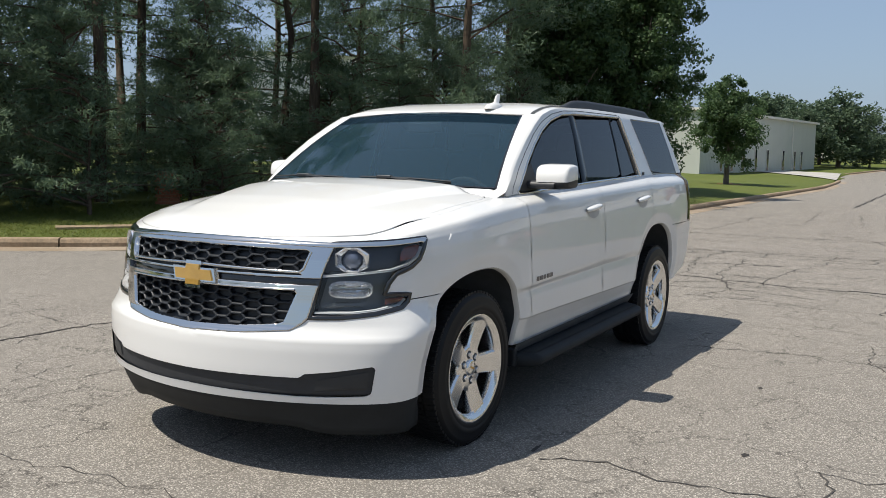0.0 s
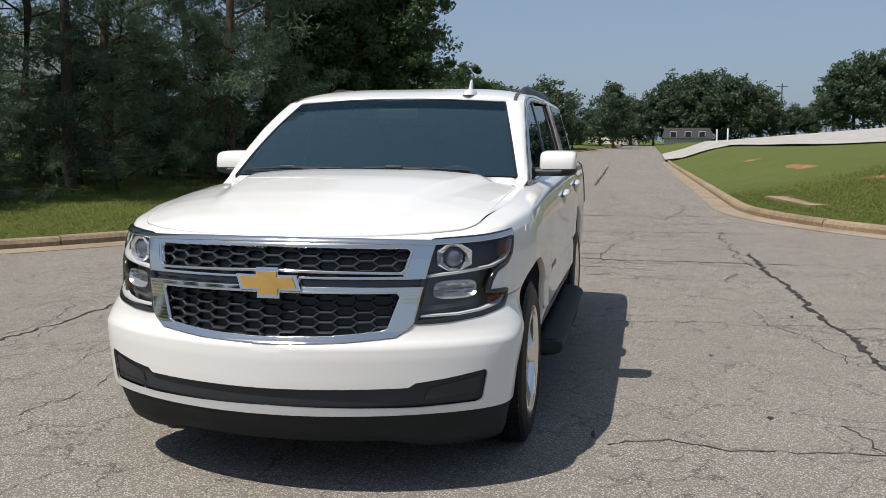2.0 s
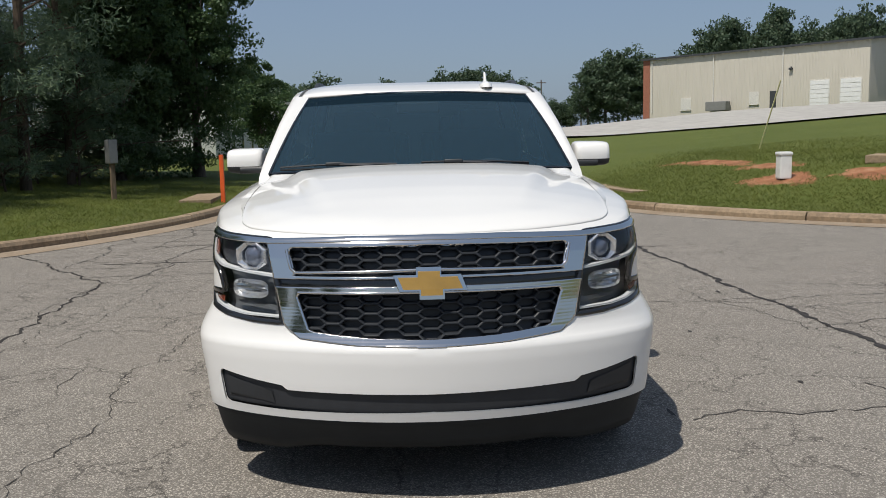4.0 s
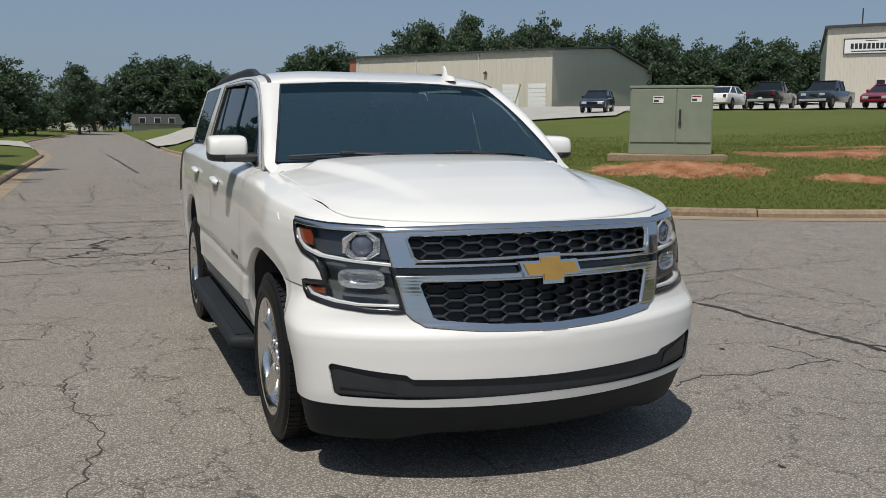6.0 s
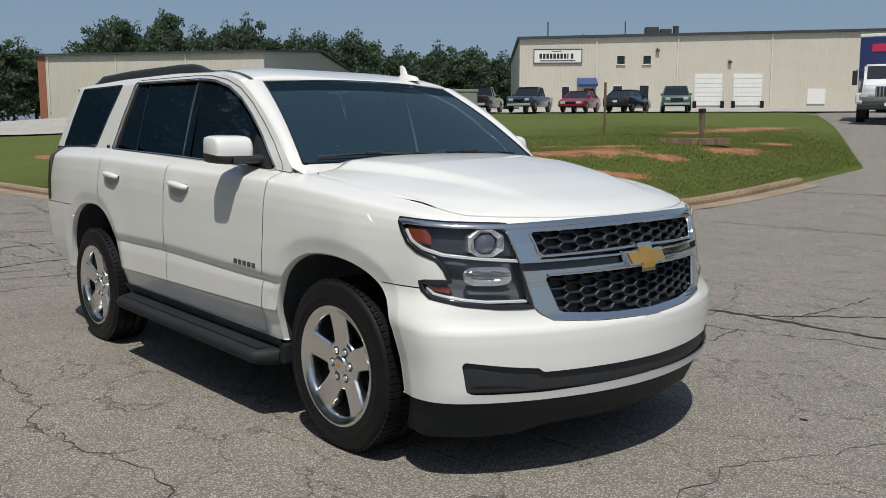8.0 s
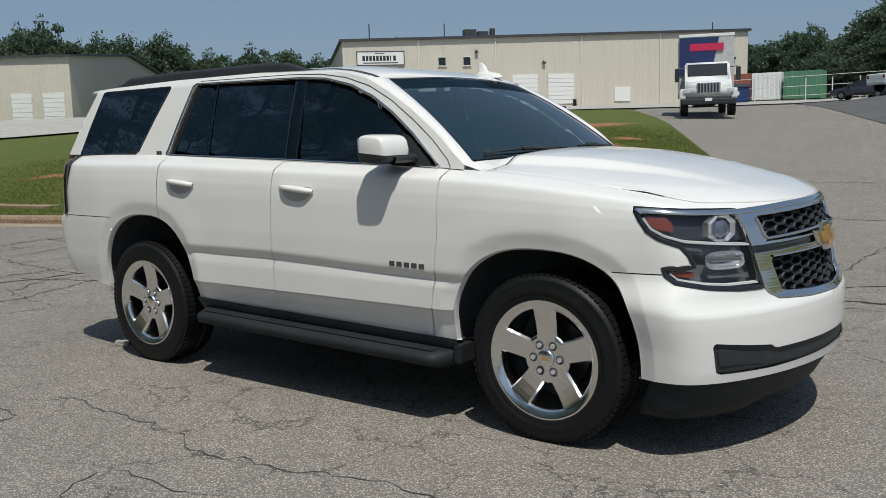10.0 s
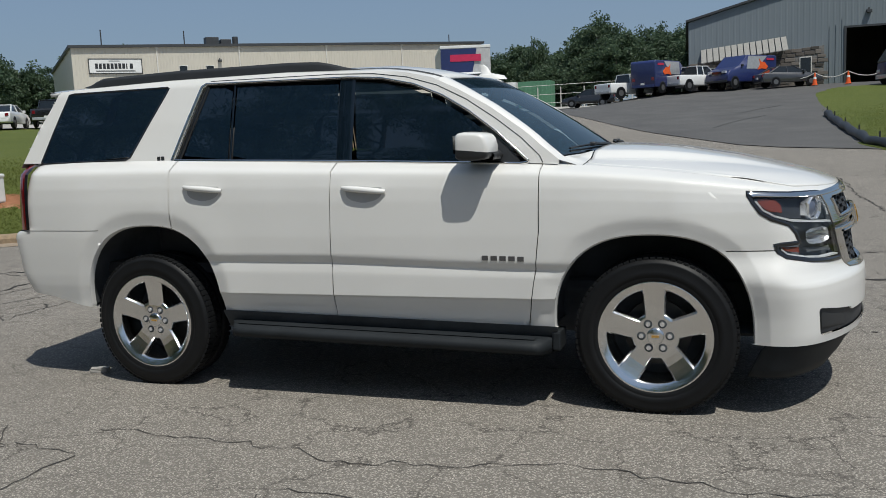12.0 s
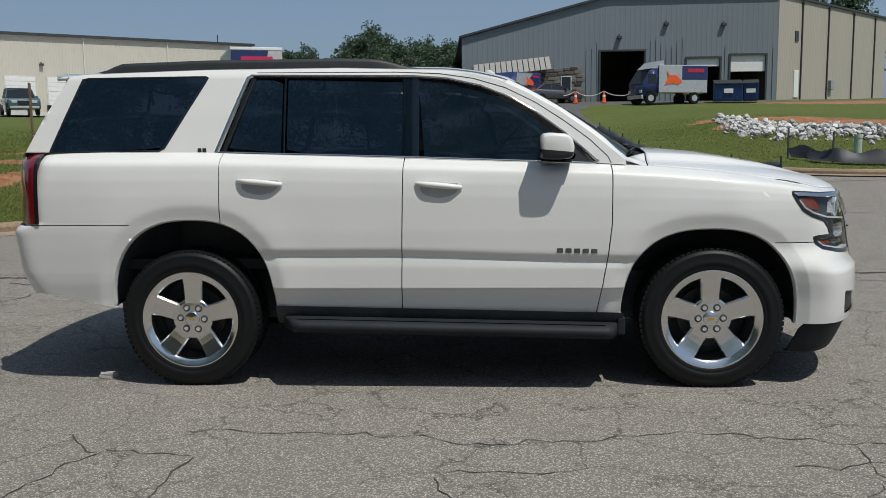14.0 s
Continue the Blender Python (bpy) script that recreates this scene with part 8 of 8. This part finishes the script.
for k in range(9):
    for j in range(4):
        for i in (0, 1):
            o = part_mesh("brick", brick_me, pier)
            o.matrix_local = pose(0, 0, 0, 0, 0, 90 * j) @ pose((i - 0.5) * 0.21 + (0.05 if k % 2 else -0.05), -0.16, 0.04 + k * 0.075)
slab_t = thing("drain_slab", pose(-4.5, -9.5, float(lawn_z(-4.5, -9.5)) + 0.01, 0, 0, -35), "flat pale concrete slab in the verge", "slab")
part("slab", box(-0.8, 0.8, -0.22, 0.22, -0.05, 0.022, 0.006), KERB, slab_t)
# Added flat slab that stands in for the inner kerb here.
slab2 = thing("drain_slab", pose(-14.8, 4.9, float(lawn_z(-14.8, 4.9)) - 0.01, 0, 0, 8), "flat pale concrete slab in place of an inner kerb", "slab")
part("slab", box(-1.6, 1.6, -0.28, 0.28, -0.1, 0.03, 0.008), KERB, slab2)
slab3 = thing("drain_slab", pose(-15.2, -4.9, float(lawn_z(-15.2, -4.9)) + 0.01, 0, 0, 4), "flat concrete drain cover by the orange post", "slab")
part("slab", box(-1.3, 1.3, -0.35, 0.35, -0.1, 0.05, 0.01), KERB, slab3)

# power poles
for x, y, h in ((-152.5, 24.5, 8.3), (-160, 33.2, 7.0)):
    z = float(terrain(x, y)) + 1.0
    pp = thing("utility_pole", pose(x, y, z), "wooden utility pole beyond the trees", "pole", "utility poles")
    part("pole", cyl((0, 0, -1), (0, 0, h), 0.16, 0.11, 8), BARK_GREY, pp)
    part("cross_arm", box(-0.08, 0.08, -0.9, 0.9, h - 0.6, h - 0.45), BARK_GREY, pp)
wires = thing("power_lines", pose(0, 0, 0), "thin overhead power lines", "cable")
for dz, dy in ((7.6, -0.8), (7.4, 0.8)):
    part("wire", tube([(-160 + 0.4 * k, 33.2 + dy + 3.0 * k, 1.6 + dz - 0.5 - 0.15 * k * (4 - k)) for k in range(5)], 0.05, 4), TRIM_LIGHT, wires)

# ---- NE corner: sock, rocks, hydrant, fabric ----
sock = thing("erosion_sock", pose(0, 0, 0), "black fabric erosion sock edging the grass", "erosion barrier")
line = [(4.8, 34.5), (4.8, 30.5), (4.85, 26.0), (4.95, 22.2), (5.5, 19.9), (6.5, 18.5), (7.8, 17.6)]
bm = bmesh.new()
pts = []
for a, b in zip(line, line[1:]):
    for t in np.linspace(0, 1, 7)[:-1]:
        x, y = a[0] + (b[0] - a[0]) * t + 0.15, a[1] + (b[1] - a[1]) * t
        pts.append(Vector((x, y, float(terrain(x, y)) + 0.12 + 0.03 * math.sin(len(pts) * 1.3))))
limb(bm, pts, [0.14 + 0.025 * math.sin(i * 2.1) for i in range(len(pts))], 10)
part("sock", bm, BLACK, sock, "", True)
for k, q in enumerate(pts[::5]):
    part("peg", box(q.x - 0.02, q.x + 0.02, q.y - 0.02, q.y + 0.02, q.z - 0.3, q.z + 0.28), BLACK, sock)
rr = random.Random(8)
rock_meshes = []
ROCK = Mat("pale_rock", 0.85, spec=0.25)
ROCK.color(ROCK.mix(ROCK.random(), (0.36, 0.35, 0.34), (0.66, 0.64, 0.62))).bump(ROCK.noise(8, 6), 0.6, 0.05)
for k in range(6):
    bm = bmesh.new()
    bmesh.ops.create_icosphere(bm, subdivisions=1, radius=1.0)
    for v in bm.verts:
        v.co = Vector((v.co.x * rr.uniform(0.75, 1.25), v.co.y * rr.uniform(0.6, 1.0), v.co.z * rr.uniform(0.45, 0.8)))
    me = bpy.data.meshes.new("rock")
    bm.to_mesh(me)
    bm.free()
    me.materials.append(ROCK.m)
    rock_meshes.append(me)
bed = thing("rock_channel", pose(0, 0, 0), "channel of pale broken rocks running down the slope", "rocks")
for k in range(300):
    t = k / 300
    cx, cy = (10.5, 35.0 - 26 * t) if t < 0.3 else (10.3 + 4.6 * (t - 0.3), 27.4 - 5.2 * (t - 0.3))
    wide = 0.35 + 1.5 * min(1.0, t * 2.6)
    x, y = cx + rr.uniform(-1, 1) * wide * 0.8, cy + rr.uniform(-1, 1) * wide * 1.25
    o = part_mesh("rock", rr.choice(rock_meshes), bed)
    s = rr.uniform(0.08, 0.19)
    o.matrix_local = pose(x, y, float(lawn_z(x, y)) + rr.uniform(0.03, 0.20), rr.uniform(-40, 40), rr.uniform(-40, 40), rr.uniform(0, 360)) @ Matrix.Diagonal((s, s, s, 1))
small = bmesh.new()
for k in range(420):
    t = rr.random()
    cx, cy = (10.5, 35.0 - 26 * t) if t < 0.3 else (10.3 + 4.6 * (t - 0.3), 27.4 - 5.2 * (t - 0.3))
    wide = 0.4 + 1.7 * min(1.0, t * 2.6)
    x, y = cx + rr.uniform(-1, 1) * wide * 0.85, cy + rr.uniform(-1, 1) * wide * 1.3
    s = rr.uniform(0.05, 0.13)
    bmesh.ops.create_icosphere(small, subdivisions=1, radius=1.0, matrix=pose(x, y, float(lawn_z(x, y)) + 0.02, rr.uniform(0, 90), rr.uniform(0, 90), rr.uniform(0, 360)) @ Matrix.Diagonal((s * 1.3, s, s * 0.7, 1)))
tagged(part("gravel", small, ROCK.m, bed), kind="stuff")
hx, hy = 11.4, 19.6
hyd = thing("fire_hydrant", pose(hx, hy, float(lawn_z(hx, hy))), "pale tan fire hydrant on the verge", "hydrant")
HYD = plain("hydrant_tan", (0.42, 0.36, 0.27), 0.5)
part("barrel", lathe([(0.0, 0.0), (0.17, 0.0), (0.17, 0.05), (0.11, 0.07), (0.11, 0.5), (0.15, 0.52), (0.15, 0.56), (0.12, 0.58), (0.10, 0.68), (0.04, 0.74), (0.04, 0.80), (0.0, 0.80)], 20), HYD, hyd, "", True).matrix_local = pose(0, 0, 0, 90, 0, 0) @ Matrix.Diagonal((1, 1, 1, 1))
for a in (0, 90, 180):
    part("outlet", cyl((0.08 * math.cos(radians(a)), 0.08 * math.sin(radians(a)), 0.42), (0.20 * math.cos(radians(a)), 0.20 * math.sin(radians(a)), 0.42), 0.06, n=12), HYD, hyd)
vp = thing("vent_pipe", pose(10.5, 19.8, float(lawn_z(10.5, 19.8))), "short pale green plastic pipe stub", "pipe")
part("pipe", cyl((0, 0, -0.1), (0, 0, 0.55), 0.11, n=16), plain("pale_green_pipe", (0.40, 0.47, 0.38), 0.5), vp)
part("cap", cyl((0, 0, 0.5), (0, 0, 0.60), 0.125, n=16), plain("pipe_cap", (0.44, 0.50, 0.42), 0.5), vp)
fab = thing("silt_fence", pose(0, 0, 0), "sagging black silt fence on wooden stakes", "fence")
fl = [(8.5, 19.6), (9.3, 18.4), (10.6, 17.9), (12.6, 17.7), (15.5, 17.6)]
rows = []
for k, (x, y) in enumerate([(fl[i][0] + (fl[i + 1][0] - fl[i][0]) * t, fl[i][1] + (fl[i + 1][1] - fl[i][1]) * t) for i in range(4) for t in np.linspace(0, 1, 9)[:-1]]):
    z = float(lawn_z(x, y))
    rows.append([Vector((x + 0.12 * math.sin(k), y - 0.35, z + 0.03)), Vector((x, y - 0.12, z + 0.14 + 0.06 * math.sin(k * 0.9))), Vector((x, y, z + 0.28 + 0.14 * math.sin(k * 0.55) ** 2))])
part("fabric", strip_mesh(rows), BLACK, fab, "black woven fabric", True)
for x, y in fl:
    part("stake", box(x - 0.02, x + 0.02, y - 0.02, y + 0.02, float(lawn_z(x, y)) - 0.1, float(lawn_z(x, y)) + 0.85), TRIM_DARK, fab)

# ---- cracks and stains in the road ----
def crack(points, w, seed, name="crack", wander=0.05, mat=None):
    """A thin ragged dark ribbon along a line, filling an open joint."""
    r = random.Random(seed)
    dense = []
    for a, b in zip(points, points[1:]):
        n = max(2, int(math.dist(a, b) / 0.055))
        dense += [(a[0] + (b[0] - a[0]) * i / n, a[1] + (b[1] - a[1]) * i / n) for i in range(n)]
    dense.append(points[-1])
    off, vs, fs = 0.0, [], []
    for i, (x, y) in enumerate(dense):
        x0, y0 = dense[max(0, i - 1)]
        x1, y1 = dense[min(len(dense) - 1, i + 1)]
        l = math.dist((x0, y0), (x1, y1)) or 1
        nx, ny = -(y1 - y0) / l, (x1 - x0) / l
        off = off * 0.80 + r.gauss(0, wander * 0.42)
        ww = w * r.uniform(0.5, 1.3) * (0.25 if r.random() < 0.08 else 1)
        z = float(terrain(x, y)) + 0.0035
        vs += [(x + nx * (off - ww / 2), y + ny * (off - ww / 2), z), (x + nx * (off + ww / 2), y + ny * (off + ww / 2), z)]
        if i:
            k = 2 * i
            fs.append((k - 2, k, k + 1, k - 1))
    o = new(name, mesh_from(name, vs, fs, mat or CRACK))
    o.parent = road
    return o


crack([(-6.6, 2.92), (-4.0, 2.98), (-1.8, 3.03), (-0.2, 3.12), (0.7, 3.18), (2.2, 3.16), (5.0, 3.2)], 0.06, 1, wander=0.03)
crack([(-26.5, -0.1), (-40, -0.3), (-64, -0.8)], 0.09, 2, wander=0.04)
crack([(4.0, -3.35), (1.35, -3.3), (0.37, -3.21), (-0.86, -3.18), (-3.64, -3.4), (-6.4, -5.6)], 0.03, 3)
crack([(1.47, 3.3), (1.6, 6.0), (1.5, 9.0)], 0.016, 4, mat=FINE_CRACK)
crack([(1.2, 3.2), (2.4, 4.4), (4.6, 5.6)], 0.03, 14)
crack([(-1.6, 1.2), (-1.6, 1.5), (-1.66, 2.7), (-1.7, 3.0), (-1.9, 6.5)], 0.012, 5, mat=FINE_CRACK)
crack([(1.52, 1.36), (1.36, 1.65), (1.45, 1.94), (1.42, 2.30), (1.38, 2.66)], 0.012, 15, mat=FINE_CRACK)
crack([(-5.2, -3.9), (-5.2, -2.5), (-5.4, -1.0), (-5.8, 0.0), (-5.5, 1.5), (-5.6, 3.4)], 0.045, 6)
crack([(-9.3, -4.2), (-9.2, 0.0), (-9.4, 3.5)], 0.035, 7)
crack([(-5.3, -1.9), (-5.9, -1.5), (-6.5, -1.7), (-7.2, -1.2)], 0.07, 8, wander=0.12)
crack([(-7.0, -3.9), (-7.1, -1.0), (-7.6, 1.0)], 0.035, 9, wander=0.1)
crack([(-12.8, -3.9), (-12.6, 0.0), (-12.9, 3.4)], 0.04, 10)
rc = random.Random(21)


def crack_net(x0, x1, y0, y1, dx, dy, gap, w, seed):
    """A broken net of fine cracks over a worn stretch of the road."""
    xs = [[(x0 + dx * i + rc.uniform(-0.4, 0.4) * dx, y0 + dy * j + rc.uniform(-0.4, 0.4) * dy) for j in range(int((y1 - y0) / dy) + 1)] for i in range(int((x1 - x0) / dx) + 1)]
    k = 0
    for i in range(len(xs)):
        run = []
        for j in range(len(xs[0])):
            if rc.random() > gap:
                run.append(xs[i][j])
            if (rc.random() < gap or j == len(xs[0]) - 1) and len(run) > 1:
                crack(run, w * rc.uniform(0.6, 1.3), seed + k, wander=0.05, mat=FINE_CRACK)
                run, k = [], k + 1
    for j in range(len(xs[0])):
        run = []
        for i in range(len(xs)):
            if rc.random() > gap:
                run.append(xs[i][j])
            if (rc.random() < gap or i == len(xs) - 1) and len(run) > 1:
                crack(run, w * rc.uniform(0.6, 1.3), seed + 200 + k, wander=0.05, mat=FINE_CRACK)
                run, k = [], k + 1


crack_net(-3.6, 4.2, -4.3, -1.7, 0.62, 0.42, 0.36, 0.0070, 100)
crack_net(-9.5, -3.2, -4.4, 3.0, 0.8, 0.7, 0.22, 0.020, 600)
crack_net(-2.6, 5.2, 2.62, 5.4, 1.1, 0.8, 0.30, 0.010, 1200)
crack_net(3.0, 6.4, -2.0, 1.6, 1.0, 0.8, 0.28, 0.007, 1800)
crack_net(-22, -9.5, -3.6, 3.2, 1.9, 1.5, 0.36, 0.022, 2400)
crack([(10.2, 16.0), (4.0, 15.2), (-2.0, 15.4), (-5.0, 15.2)], 0.05, 11)
crack([(9.0, 10.2), (4.0, 9.7), (-4.0, 9.9)], 0.03, 12)
crack([(3.6, 3.4), (3.9, 9.0), (3.7, 15.0)], 0.03, 13)
for k, (x, y, rx, ry) in enumerate(((2.70, 1.03, 0.022, 0.014), (-2.1, 2.78, 0.05, 0.02), (0.9, 2.2, 0.03, 0.015), (-0.5, 2.0, 0.03, 0.012), (2.9, -1.9, 0.02, 0.015), (1.39, 1.28, 0.06, 0.012))):
    vs = [(x + rx * (1 + 0.3 * math.sin(3 * a + k)) * math.cos(a), y + ry * (1 + 0.3 * math.cos(2 * a + k)) * math.sin(a), 0.004) for a in [2 * math.pi * i / 14 for i in range(14)]]
    o = new("tar_spot", mesh_from("tar_spot", vs, [tuple(range(14))], CRACK))
    o.parent = road
stone = box(-0.055, 0.055, -0.03, 0.03, -0.01, 0.026, 0.008)
for k, v in enumerate(stone.verts):
    v.co += Vector((math.sin(k * 2.3), math.cos(k * 1.7), math.sin(k))) * 0.004
stone_t = thing("stone", pose(-2.06, -0.80, 0.004, 0, 0, 20), "small broken concrete chunk on the road behind a wheel", "stone")
part("chunk", stone, plain("broken_concrete", (0.30, 0.29, 0.27), 0.9, vary=0.2, scale=30), stone_t)
# tyre marks on the asphalt drive
for k, pts_ in enumerate(([(0.6, 30.5), (1.1, 32.6), (1.7, 34.4), (2.6, 36.2)], [(1.5, 38.5), (2.3, 40.6), (3.4, 42.6)])):
    crack(pts_, 0.09, 400 + k, "tyre_mark", 0.01, plain("tyre_rubber_mark", (0.05, 0.05, 0.05), 0.9)).location.z = 0.026

# ---- grass blades along the verges ----
def blades(region, n, seed, name, label, hmin=0.02, hmax=0.06):
    r = np.random.default_rng(seed)
    x0, x1, y0, y1 = region
    x, y = r.uniform(x0, x1, n * 4), r.uniform(y0, y1, n * 4)
    d = lawn_sd(x, y)
    ok = (d < -0.2) & (r.random(len(x)) > smooth(-0.5, -13.0, d)) & (soil_at(x, y) < 0.35 + 0.4 * r.random(len(x)))
    ok &= r.random(len(x)) < smooth(x0, x0 + 7, x) * smooth(y1, y1 - 9, y)
    x, y = x[ok][:n], y[ok][:n]
    z = lawn_z(x, y)
    m_ = len(x)
    a, h, lean = r.uniform(0, 6.28, m_), r.uniform(hmin, hmax, m_), r.uniform(-0.11, 0.11, (m_, 2))
    w = 0.009
    v = np.stack([np.stack([x - w * np.cos(a), y - w * np.sin(a), z - 0.01], 1), np.stack([x + w * np.cos(a), y + w * np.sin(a), z - 0.01], 1), np.stack([x + lean[:, 0], y + lean[:, 1], z + h], 1)], 1).reshape(-1, 3)
    me = bpy.data.meshes.new(name)
    me.vertices.add(3 * m_)
    me.vertices.foreach_set("co", v.ravel())
    me.loops.add(3 * m_)
    me.loops.foreach_set("vertex_index", np.arange(3 * m_))
    me.polygons.add(m_)
    me.polygons.foreach_set("loop_start", np.arange(m_) * 3)
    me.materials.append(BLADE)
    me.update(calc_edges=True)
    o = new(name, me)
    return tagged(o, label, "grass", kind="stuff")


blades((-22, -4.9, 3.5, 30), 130000, 1, "grass_blades", "short green grass blades on the bank")
blades((-24, 0.5, -13, 5.3), 70000, 2, "grass_blades", "short green grass blades on the wooded verge")
blades((3.0, 22, 16.8, 40), 60000, 3, "grass_blades", "short green grass blades on the corner lawn")
